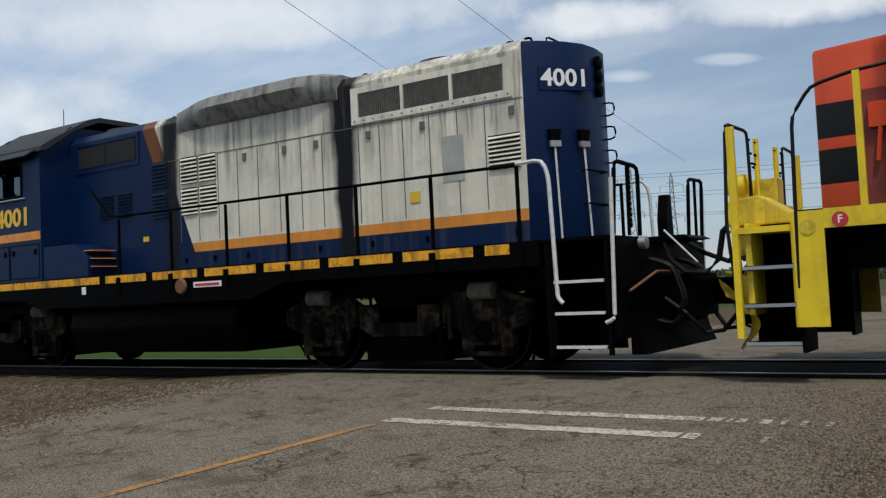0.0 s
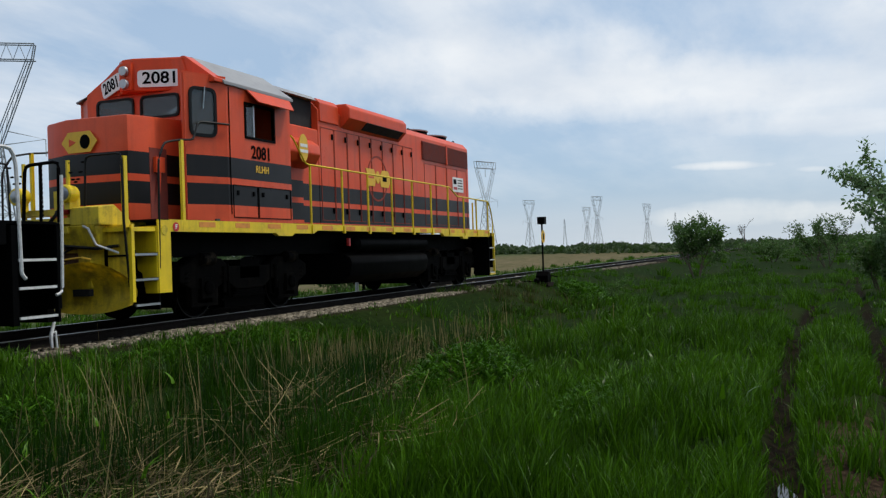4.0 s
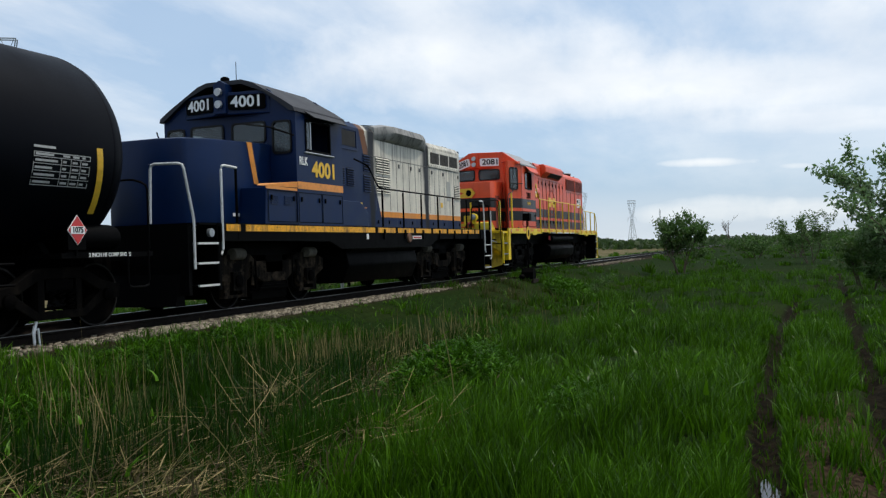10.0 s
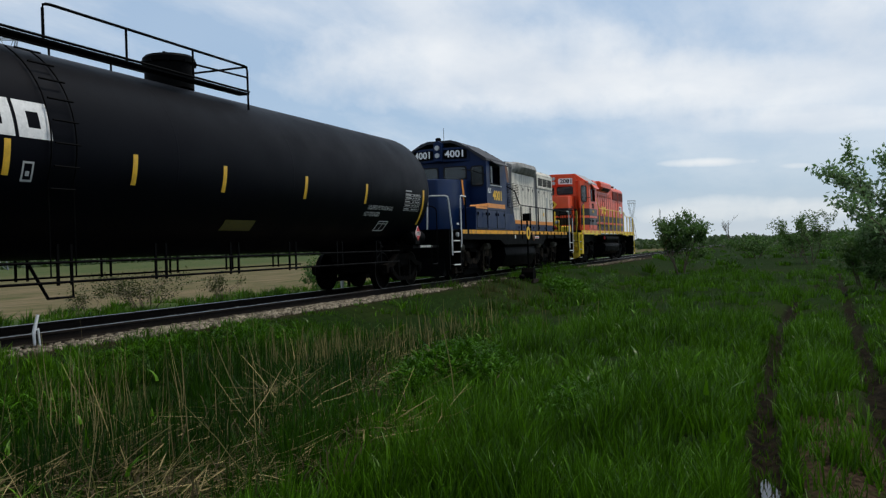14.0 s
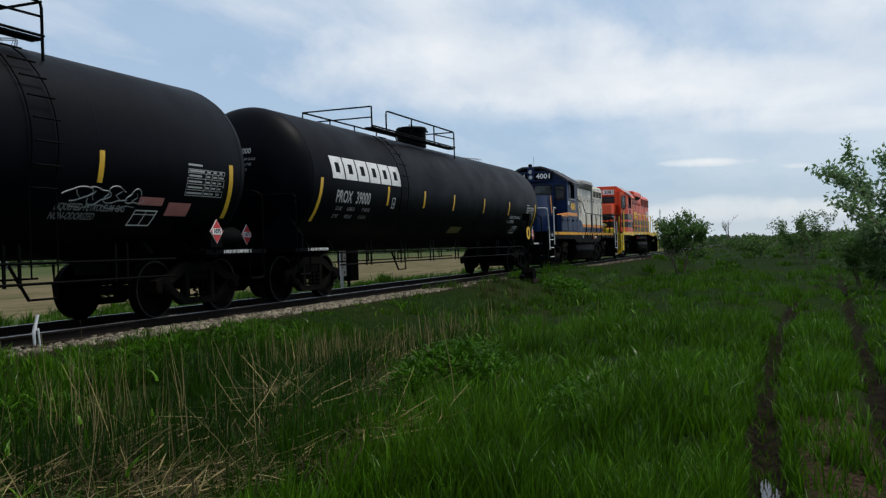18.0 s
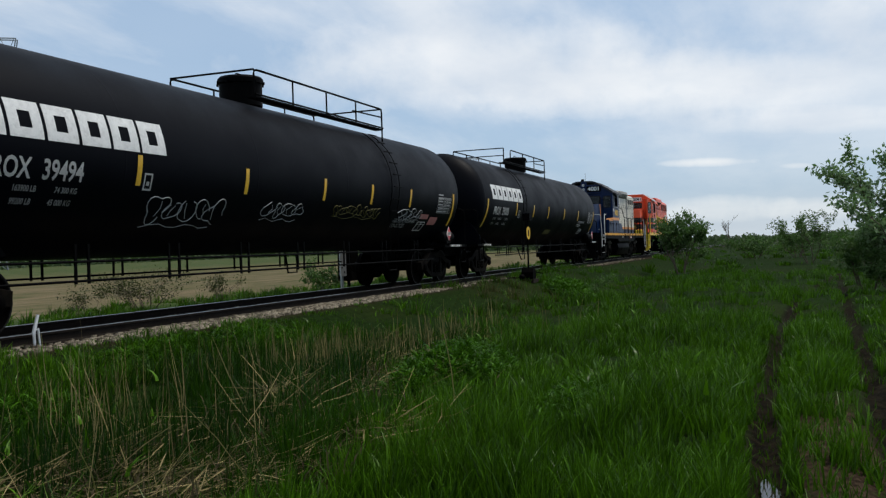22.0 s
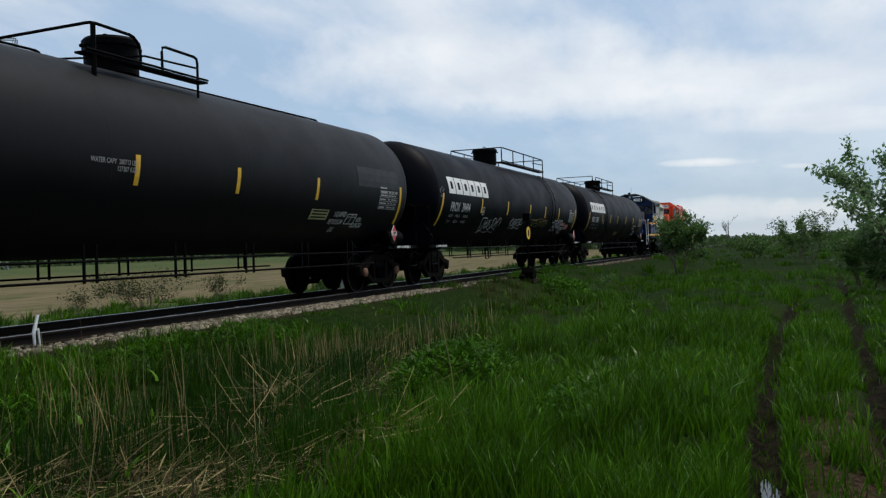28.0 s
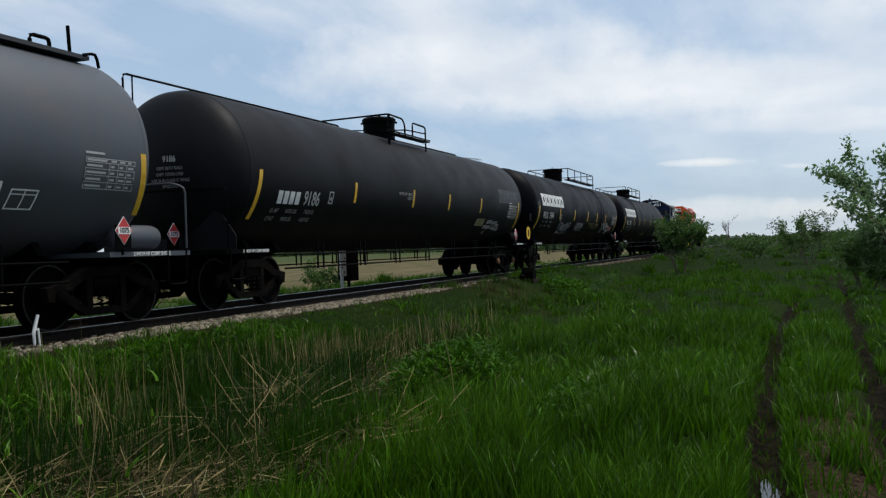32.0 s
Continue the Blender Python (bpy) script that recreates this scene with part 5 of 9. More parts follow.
    # hood emblem and notice
    disc = ring([(34.62 + 0.50 * math.cos(k * math.pi / 20), 2.75 + 0.50 * math.sin(k * math.pi / 20)) for k in range(40)],
                [(34.62 + 0.54 * math.cos(k * math.pi / 20), 2.75 + 0.54 * math.sin(k * math.pi / 20)) for k in range(40)], -0.949, -0.944, "y")
    e = part("emblem_ring", disc, "seam", L, "thin dark ring round the yellow emblem")
    bm = prism([(33.98, 2.96), (34.42, 2.96), (34.52, 2.80), (34.46, 2.56), (34.02, 2.56), (34.12, 2.76)], -0.953, -0.946, axis="y")
    prism([(34.86, 2.96), (35.20, 2.96), (35.34, 2.76), (35.20, 2.56), (34.78, 2.56), (34.72, 2.80)], -0.953, -0.946, bm, "y")
    prism([(34.62 + 0.11 * math.cos(k * math.pi / 6), 2.78 + 0.15 * math.sin(k * math.pi / 6)) for k in range(12)], -0.953, -0.946, bm, "y")
    em = part("emblem", bm, "gold", e, "yellow emblem of three plain blocks")
    part("emblem_mark", box(34.10, 34.40, -0.957, -0.953, 2.74, 2.79), "orange", e)
    part("emblem_mark", box(34.88, 35.10, -0.957, -0.953, 2.70, 2.83), "black", e)
    n = part("notice", box(39.55, 40.42, -0.952, -0.946, 2.70, 3.12), "white", L, "white notice with dark marks")
    part("notice_mark", box(39.62, 39.85, -0.956, -0.952, 2.92, 3.06), "black", n)
    part("notice_mark", box(39.62, 39.90, -0.956, -0.952, 2.76, 2.84), "red", n)
    for z in (2.79, 2.87, 2.95, 3.03):
        part("notice_line", box(39.96, 40.34, -0.956, -0.952, z, z + 0.03), "grille", n)
    part("hood_end", prism(hood_profile(0.90, Z0, 4.10, 0.2), 40.90, 40.99), "plain_orange", L, bevel=0.02)
    for x in (38.55, 40.0):
        fan = part("radiator_fan", turned([(0.56, 0), (0.58, 0.20), (0.52, 0.22), (0.20, 0.17)], (x, 0, 4.17), "z", 28), "black", L, "round roof fan housing", smooth=True)
        part("fan_ring", turned([(0.585, 0.17), (0.60, 0.18), (0.60, 0.205), (0.57, 0.21)], (x, 0, 4.17), "z", 28, caps=False), "bare_roof", fan)
    part("brake_fan", turned([(0.5, 0), (0.52, 0.14), (0.4, 0.15)], (34.4, 0, 4.26), "z", 24), "black", L, "round dynamic brake fan on the roof")
    part("exhaust_stack", box(36.5, 37.0, -0.25, 0.25, 4.15, 4.36), "black", L, bevel=0.03)
    for x in (36.4, 37.3, 40.6):
        grab(L, [(x - 0.07, -0.6, 4.17), (x - 0.07, -0.6, 4.27), (x + 0.07, -0.6, 4.27), (x + 0.07, -0.6, 4.17)], 0.018, "black", "lifting_eye")
    # handrails
    posts = [30.50, 31.78, 32.96, 34.18, 35.35, 36.53, 37.72, 38.90, 39.94, 40.95]
    for s in (-1, 1):
        for x in posts:
            z = 2.70 if x < 38 else 2.44
            p = part("handrail_post", rod([(x, s * 1.50, 1.42), (x, s * 1.50, z)], 0.026), "yellow", L, "yellow handrail post")
            part("post_foot", box(x - 0.035, x + 0.035, s * 1.535 - 0.012, s * 1.535 + 0.012, 1.41, 1.56), "yellow", p)
        grab(L, [(29.80, s * 1.52, 3.20), (29.92, s * 1.50, 3.16), (30.36, s * 1.50, 2.72), (37.86, s * 1.50, 2.70), (38.4, s * 1.50, 2.48), (41.0, s * 1.50, 2.44), (41.25, s * 1.50, 2.2), (41.42, s * 1.50, 1.75), (41.30, s * 1.50, 1.4)], 0.019, "yellow", label="yellow handrail along the walkway")
    # cab end: posts, steps, pilot
    for s in (-1, 1):
        part("step_plate", box(26.02, 26.30, s * 1.52 - 0.012, s * 1.52 + 0.012, 0.50, 1.57), "yellow", L, "yellow step side plate")
        part("step_plate", box(25.46, 25.52, s * 1.5 - 0.03, s * 1.5 + 0.03, 0.40, 1.45), "yellow", L)
        part("step_bulkhead", prism([(s * 1.02, 1.48), (s * 1.51, 1.48), (s * 1.51, 0.50), (s * 1.30, 0.50), (s * 1.24, 0.80), (s * 1.16, 0.84), (s * 1.14, 1.14), (s * 1.02, 1.16)], 26.00, 26.02), "yellow", L, "yellow plate behind the steps")
        part("step_top", box(25.46, 26.05, min(s * 1.02, s * 1.5), max(s * 1.02, s * 1.5), 1.40, 1.46), "yellow", L)
        steps(L, 25.52, 26.06, 1.5, (0.36, 0.72, 1.08), -1, "yellow", "yellow", s)
        part("corner_post", box(26.62, 26.68, s * 1.50 - 0.022, s * 1.50 + 0.022, 1.42, 2.80), "yellow", L, "yellow corner post", bevel=0.012)
        grab(L, [(26.05, s * 1.52, 0.86), (26.08, s * 1.53, 2.45), (26.25, s * 1.5, 2.72), (26.62, s * 1.5, 2.80), (27.0, s * 1.46, 2.84), (27.22, s * 1.40, 3.16), (27.80, s * 1.58, 3.16)], 0.018, "rubber", label="dark bent grab rail")
        part("end_post", box(25.44, 25.51, s * 1.42 - 0.03, s * 1.42 + 0.03, 1.42, 2.46), "yellow", L, "yellow end post", bevel=0.01)
        grab(L, [(25.48, s * 1.46, 0.62), (25.40, s * 1.46, 1.5), (25.43, s * 1.42, 2.50), (25.46, s * 0.75, 2.50), (25.46, s * 0.70, 1.46)], 0.018, "rubber", label="dark end railing")
        part("inner_post", rod([(25.46, s * 0.42, 1.44), (25.46, s * 0.42, 2.46)], 0.03), "yellow", L, "yellow end post")
        for k in range(7):
            u = k / 6
            part("chain_link", turned([(0.012, -0.03), (0.016, 0), (0.012, 0.03)], (25.46, s * (0.42 + 0.28 * u), 2.42 - 0.28 * math.sin(u * math.pi)), "y", 6), "black", L)
    part("pilot", prism([(-1.45, 0.62), (-1.45, 1.50), (1.45, 1.50), (1.45, 0.62), (0.50, 0.62), (0.46, 1.12), (-0.46, 1.12), (-0.50, 0.62)], 25.56, 25.62), "yellow_worn", L, "rust-stained yellow pilot sheet", bevel=0.01)
    part("coupler_pocket", box(25.62, 25.72, -0.52, 0.52, 0.5, 1.16), "rust", L, "rusty coupler pocket")
    part("end_deck", box(25.48, 26.40, -1.0, 1.0, 1.46, 1.575), "yellow_worn", L, "yellow end platform", bevel=0.01)
    for k in range(3):
        part("anticlimber", box(25.28 + 0.05 * k, 25.62, -0.56, 0.50, 1.40 + 0.135 * k, 1.49 + 0.135 * k), "yellow_worn", L, "ribbed yellow anticlimber", bevel=0.015)
    part("end_fairing", prism([(25.30, 1.50), (25.30, 1.76), (25.62, 1.80), (25.95, 1.58), (25.95, 1.50)], -1.10, -0.58, axis="y"), "yellow_worn", L, "yellow sloped box on the platform", bevel=0.02)
    part("end_fairing", prism([(25.40, 1.20), (25.30, 1.50), (25.62, 1.50), (25.62, 1.20)], -1.02, 1.02, axis="y"), "yellow_worn", L, bevel=0.015)
    for s in (-1, 1):
        # scooped plough half
        bm = bmesh.new()
        grid = []
        for k in range(11):
            a = k / 10
            row = []
            for i in range(9):
                u = i / 8
                w = 0.34 + 1.10 * u
                lip = 0.20 + 0.10 * (1 - u) ** 2 + 0.16 * u ** 3
                top = 0.84 + 0.16 * math.sin(u * 2.4) - 0.14 * u ** 4
                row.append(bm.verts.new((25.06 + 0.34 * u ** 1.6 + 0.30 * math.sin(math.pi * (0.15 + 0.8 * a)) - 0.10 * a, s * w, lip + (top - lip) * a)))
            grid.append(row)
        for q, w in zip(grid, grid[1:]):
            for i in range(8):
                bm.faces.new((q[i], q[i + 1], w[i + 1], w[i]) if s < 0 else (q[i + 1], q[i], w[i], w[i + 1]))
        bmesh.ops.solidify(bm, geom=bm.faces[:], thickness=0.02)
        pl = part("snow_plough", bm, "yellow_worn", L, "scooped yellow plough blade with scrapes", smooth=True)
        part("plough_slot", box(25.28, 25.36, min(s * 0.62, s * 0.92), max(s * 0.62, s * 0.92), 0.50, 0.60), "dark", pl)
        part("plough_brace", rod([(25.7, s * 0.42, 0.55), (25.16, s * 0.40, 0.78)], 0.035), "rust", L)
        part("plough_bracket", box(25.36, 25.58, s * 0.85 - 0.03, s * 0.85 + 0.03, 0.62, 1.0), "yellow_worn", L, bevel=0.01)
        part("plough_rail", rod([(25.30, s * 0.45, 0.98), (25.20, s * 0.50, 1.02), (25.20, s * 0.88, 1.05), (25.32, s * 0.92, 1.02)], 0.016), "gold", L)
        y = -0.58 if s < 0 else 0.33
        part("ditch_light", turned([(0.05, 0.14), (0.12, 0.08), (0.13, -0.08), (0.11, -0.10)][::-1], (25.30, y, 1.96), "x", 22), "yellow", L, "yellow ditch light", smooth=True)
        part("ditch_lens", turned([(0.10, -0.095), (0.05, -0.125)], (25.30, y, 1.96), "x", 20), "bare", L, "glass lamp lens", smooth=True)
        part("light_bracket", box(25.26, 25.40, y - 0.05, y + 0.05, 1.74, 1.86), "yellow", L, bevel=0.01)
        for k in range(3):
            y = s * (0.26 + 0.10 * k)
            dip = 0.07 * (k % 2)
            grab(L, [(25.54, y, 1.20), (25.30, y, 1.14 - dip), (25.12, y - s * 0.03, 0.80), (25.18, y - s * 0.05, 0.50 + dip), (25.34, y - s * 0.10, 0.42 + dip)], 0.016, "rubber", "brake_hose", "black rubber hose")
            part("hose_coupling", turned([(0.028, -0.04), (0.035, 0), (0.028, 0.04)], (25.53, y, 1.20), "x", 8), "rust", L)
    part("mu_stand", box(25.42, 25.66, -0.44, -0.18, 1.72, 2.02), "yellow_worn", L, "yellow cable stand", bevel=0.03)
    part("jumper_plug", turned([(0.05, -0.10), (0.07, -0.06), (0.07, 0.08), (0.03, 0.12)], (25.36, -0.44, 1.74), "y", 14), "red", L, "red cable plug", smooth=True)
    part("mu_cable", rod([(25.36, -0.40, 1.72), (25.22, -0.42, 1.50), (25.24, -0.52, 1.22), (25.42, -0.95, 1.17), (25.52, -1.25, 1.20)], 0.026), "rubber", L, "thick black cable")
    part("mu_cable", rod([(25.40, -0.30, 1.74), (25.20, -0.20, 1.48), (25.16, -0.25, 1.22), (25.22, -0.40, 1.06)], 0.026), "rubber", L, "thick black cable")
    part("cut_lever", rod([(25.46, -1.30, 1.10), (25.30, -1.05, 1.22), (25.26, -0.95, 1.45), (25.32, -0.80, 1.50)], 0.018), "rail_white", L, "white uncoupling lever")
    part("cut_lever", rod([(25.32, 0.25, 1.42), (25.24, 0.10, 1.30)], 0.018), "rail_white", L)
    coupler(L, 25.02, -1)
    # far end
    for s in (-1, 1):
        steps(L, 41.0, 41.46, 1.5, (0.32, 0.70, 1.06), 1, "black", "black", s)
        part("step_plate", box(41.40, 41.46, s * 1.5 - 0.025, s * 1.5 + 0.025, 0.24, 1.5), "yellow", L, "yellow step edge")
        part("step_plate", box(41.0, 41.46, s * 1.5 - 0.02, s * 1.5 + 0.02, 0.24, 0.29), "yellow", L)
        part("end_post", rod([(41.30, s * 0.9, 1.5), (41.30, s * 0.9, 2.44)], 0.025), "yellow", L)
    part("pilot", box(41.42, 41.50, -1.45, 1.45, 0.45, 1.5), "black", L, "black end sheet", bevel=0.01)
    coupler(L, 42.1, 1)
    # under the frame
    tank = [(-1.42, 0.92), (-1.46, 0.80), (-1.40, 0.52), (-1.15, 0.36), (1.15, 0.36), (1.40, 0.52), (1.46, 0.80), (1.42, 0.92), (1.2, 1.02), (-1.2, 1.02)]
    part("fuel_tank", prism(tank, 32.20, 36.35), "black", L, "black fuel tank", bevel=0.04, smooth=True)
    for s in (-1, 1):
        part("air_reservoir", turned([(0.06, -1.95), (0.16, -1.85), (0.16, 1.85), (0.06, 1.95)], (34.6, s * 1.25, 1.20), "x", 20), "black", L, "long black air reservoir", smooth=True)
        part("emergency_pull", box(32.15, 32.22, s * 1.40 - 0.03, s * 1.40 + 0.03, 1.16, 1.32), "red", L, "red fuel cut-off handle", bevel=0.01)
        part("step_tag", turned([(0.07, -0.004), (0.07, 0.004)], (26.16, s * 1.536, 1.42), "y", 20), "yellow_worn", L, "small round builder's plate")
    loco_bogie(L, 29.05, OX, "truck")
    loco_bogie(L, 38.95, OX, "truck")
    part("horn", rod([(30.0, -0.3, 4.35), (29.6, -0.3, 4.35)], [0.03, 0.07]), "bare", L)
    return L


M["yellow_worn"] = material("scraped_yellow_paint", (0.72, 0.53, 0.025), 0.5, var=0.25, scale=3.5, bump=0.2, dirt=0.6, grime=(0.085, 0.042, 0.016), streaks=0.5)
M["bare_roof"] = material("dull_grey_roof_paint", (0.28, 0.28, 0.28), 0.5, var=0.2, scale=2, dirt=0.35, grime=(0.12, 0.1, 0.09))
M["seam"] = material("shadowed_door_seam", (0.27, 0.034, 0.014), 0.6, var=0.2, dirt=0.3)
M["seam_grey"] = material("grimy_door_seam", (0.12, 0.115, 0.105), 0.7, var=0.3, dirt=0.4)
M["dark_red"] = material("dusty_red_grille_shaded_recess", (0.22, 0.036, 0.022), 0.7, var=0.3, dirt=0.3)


def locomotive_blue():
    L = thing("locomotive", BX, "navy and cream diesel locomotive with soot stains on the rails", "locomotive")
    SHIFT[L] = BX
    Z0 = 1.50
    part("underframe", box(9.3, 23.9, -0.9, 0.9, 0.95, 1.40), "black", L, "black steel underframe", bevel=0.02)
    for s in (-1, 1):
        prof = [(9.50, Z0), (9.50, 1.20), (10.9, 1.20), (13.4, 1.18), (13.9, 1.02), (18.9, 1.02), (19.5, 1.22), (23.35, 1.22), (23.35, Z0)]
        a, b = (1.44, 1.51) if s > 0 else (-1.51, -1.44)
        sill = part("side_sill", prism(prof, a, b, axis="y"), "black", L, "black side sill")
        x = 9.72
        for w in (0.42, 5.25, 0.98, 0.98, 1.02, 1.0, 1.02, 1.0, 0.32):
            part("sill_stripe", box(x, x + w, s * 1.513 - 0.004, s * 1.513 + 0.004, 1.37, 1.485), "sill_yellow", sill, "grimy yellow stripe")
            x += w + 0.16
        part("notice", box(17.75, 18.33, s * 1.516 - 0.004, s * 1.516 + 0.004, 1.22, 1.30), "white", L, "white notice with red bars")
        part("notice_mark", box(17.79, 18.29, s * 1.522 - 0.002, s * 1.522 + 0.002, 1.24, 1.275), "red", L)
        part("tag", box(15.10, 15.20, s * 1.516 - 0.004, s * 1.516 + 0.004, 1.22, 1.34), "white", L)
        part("fuel_gauge", turned([(0.10, -0.03), (0.12, 0), (0.10, 0.03)], (17.5, s * 1.53, 1.25), "y", 18), "rust", L)
    part("deck", box(9.0, 24.15, -1.49, 1.49, 1.47, Z0 + 0.004), "black", L, "dark walkway plate")
    # nose
    prof = [(-0.97, 10.20), (-0.80, 9.62), (-0.40, 9.42), (0.40, 9.42), (0.80, 9.62), (0.97, 10.20), (0.97, 12.10), (-0.97, 12.10)]
    bm = bmesh.new()
    lo = [bm.verts.new((b, a, Z0)) for a, b in prof]
    hi = [bm.verts.new((b, a, 2.98 + 0.12 * smooth(9.4, 12.0, b))) for a, b in prof]
    bm.faces.new(hi)
    bm.faces.new(lo[::-1])
    for i in range(len(prof)):
        j = (i + 1) % len(prof)
        bm.faces.new((lo[i], lo[j], hi[j], hi[i]))
    bmesh.ops.recalc_face_normals(bm, faces=bm.faces)
    part("short_hood", bm, "navy", L, "glossy navy low nose", bevel=0.07, smooth=True)
    for s in (-1, 1):
        low = [(10.94, Z0), (11.00, 2.18), (12.10, 2.20), (12.10, Z0)]
        part("battery_box", prism(low, *sorted((s * 0.97, s * 1.51)), axis="y"), "navy", L, "navy battery box beside the nose", bevel=0.015)
        for x in (11.15, 11.62):
            for k in range(5):
                part("louvre", box(x, x + 0.24, s * 1.512 - 0.014, s * 1.512 + 0.004, 1.88 + 0.034 * k, 1.90 + 0.034 * k), "navy", L)
        part("orange_flash", plate([(11.02, s * 1.30, 2.215), (12.10, s * 1.52, 2.215), (12.10, s * 1.52, 2.33), (11.10, s * 1.30, 2.25)][::1 if s < 0 else -1], 0.008), "stripe", L, "rusty orange stripe end")
        part("nose_flash", plate([(11.24, s * 0.978, 3.05), (11.40, s * 0.978, 3.05), (11.60, s * 0.978, 2.28), (11.45, s * 0.978, 2.28)][::1 if s < 0 else -1], 0.008), "stripe", L, "orange slanted flash")
        part("cab_stripe", box(12.12, 14.0, s * 1.524 - 0.004, s * 1.524 + 0.004, 2.20, 2.34), "stripe", L, "orange stripe under the window")
        part("cab_stripe", box(10.98, 12.10, s * 1.514 - 0.004, s * 1.514 + 0.004, 2.15, 2.20), "stripe", L)
        # box behind the cab
        part("tool_box", prism([(14.02, Z0), (14.02, 2.05), (14.85, 2.05), (15.05, 1.95), (15.25, 1.80), (15.25, Z0)], *sorted((s * 0.97, s * 1.50)), axis="y"), "navy", L, "navy equipment box on the walkway", bevel=0.015)
        for k in range(3):
            part("box_step", box(14.9, 15.3, min(s * 1.0, s * 1.45), max(s * 1.0, s * 1.45), 1.66 + 0.13 * k, 1.675 + 0.13 * k), "stripe", L)
        for (xa, xb) in ((11.05, 12.05), (12.15, 13.05), (13.1, 13.95)):
            fr = ring([(xa, 1.56), (xb, 1.56), (xb, 2.12), (xa, 2.12)], [(xa - 0.012, 1.548), (xb + 0.012, 1.548), (xb + 0.012, 2.132), (xa - 0.012, 2.132)], s * 1.522 - 0.004, s * 1.522 + 0.004, "y")
            part("door_seam", fr, "black", L)
            for xl in (xa + 0.1, xb - 0.1):
                part("latch", box(xl - 0.02, xl + 0.02, s * 1.53 - 0.012, s * 1.53 + 0.012, 1.95, 2.04), "black", L, bevel=0.006)
    fw = [(-1.42, -1.02, 2.90, 3.52), (-0.86, -0.10, 3.14, 3.54), (0.10, 0.86, 3.14, 3.54), (1.02, 1.42, 2.90, 3.52)]
    cab_shell(L, 12.10, 14.02, "navy", Z0, 3.72, 4.20, (12.48, 13.48, 2.97, 3.56), fw)
    for (a, b, c, d) in fw:
        front_window(L, 12.09, a + 0.02, b - 0.02, c + 0.02, d - 0.02)
    arc = [(-1.56, 3.68), (-1.54, 3.76), (-1.30, 3.92), (-0.62, 4.32), (-0.40, 4.385), (0.40, 4.385), (0.62, 4.32), (1.30, 3.92), (1.54, 3.76), (1.56, 3.68), (1.45, 3.70), (0.9, 4.10), (0.4, 4.30), (-0.4, 4.30), (-0.9, 4.10), (-1.45, 3.70)]
    part("cab_roof", prism(arc, 12.00, 14.12), "roof_soot", L, "sooty arched cab roof", smooth=True)
    for s in (-1, 1):
        cab_window(L, 12.50, 13.46, 2.99, 3.54, s * 1.505, 12.68)
        part("sun_visor", plate([(12.42, s * 1.53, 3.74), (13.95, s * 1.53, 3.74), (13.90, s * 1.72, 3.60), (12.50, s * 1.72, 3.60)][::1 if s < 0 else -1], 0.02), "roof_soot", L, "grey metal awning over the window")
        part("window_rail", rod([(12.4, s * 1.54, 2.92), (13.6, s * 1.54, 2.92)], 0.02), "bare", L)
        part("mirror_arm", rod([(12.05, s * 1.5, 3.22), (11.55, s * 1.25, 3.34), (11.2, s * 1.0, 3.36)], 0.015), "black", L)
    part("cab_brow", prism([(11.90, -0.12), (11.90, 0.12), (12.08, 0.96), (12.12, 1.0), (12.12, -1.0), (12.08, -0.96)], 3.70, 4.14, axis="z"), "navy", L, "navy brow above the windscreens", bevel=0.03)
    for k in (-1, 1):
        m = Matrix.Translation((11.968, k * 0.54, 3.93)) @ pose(0, 0, 0, 90, 0, -90 + k * -12)
        bm = prism(rounded(-0.38, 0.38, -0.145, 0.145, 0.05), 0.0, 0.022, axis="z")
        bmesh.ops.transform(bm, matrix=m, verts=bm.verts)
        b = part("number_board", bm, "black", L, "dark number board with white digits")
        words("number", "4001", 0.30, m @ pose(0, 0, 0.024), "white", b, squeeze=1.08)
    hl = part("headlight", prism([(-0.14, 3.72), (-0.14, 4.30), (0, 4.38), (0.14, 4.30), (0.14, 3.72)], 11.84, 12.09), "navy", L, "twin headlight housing", bevel=0.01)
    for z in (3.90, 4.14):
        part("lens", turned([(0.075, -0.05), (0.085, 0.0), (0.06, 0.02)], (11.82, 0, z), "x", 20), "bare", hl, smooth=True)
    part("beacon", turned([(0.09, 0), (0.09, 0.12), (0.05, 0.15)], (12.2, 0.1, 4.36), "z", 14), "black", L)
    part("antenna", rod([(12.45, 0.0, 4.3), (12.45, 0.0, 4.85)], 0.008), "black", L)
    words("number", "4001", 0.42, facing(13.20, -1.527, 2.60), "gold", L, "yellow road number under the window", squeeze=1.22, bold=0.034)
    words("reporting_mark", "RLK", 0.22, facing(12.36, -1.527, 2.74), "white", L, "small white lettering", squeeze=0.85)
    part("reporting_mark", box(10.72, 10.92, -0.985, -0.979, 1.66, 1.72), "white", L)
    # long hood
    part("long_hood", prism(hood_profile(0.95, Z0, 3.96, 0.13), 14.02, 22.96), "blue", L, "off-white hood with soot and rust streaks", bevel=0.015)
    flare = [(-0.955, 3.66), (-1.05, 3.72), (-1.16, 3.90), (-1.10, 4.06), (-0.85, 4.12), (0.85, 4.12), (1.10, 4.06), (1.16, 3.90), (1.05, 3.72), (0.955, 3.66)]
    bm = bmesh.new()
    loops = []
    for x, k in ((16.85, 0.05), (17.5, 0.85), (17.8, 1.0), (19.45, 1.0), (19.75, 0.85), (20.12, 0.25)):
        loops.append([bm.verts.new((x, math.copysign(0.955 + (abs(y) - 0.955) * k, y) if abs(y) > 0.9 else y, 3.66 + (z - 3.66) * (0.72 + 0.28 * k))) for y, z in flare])
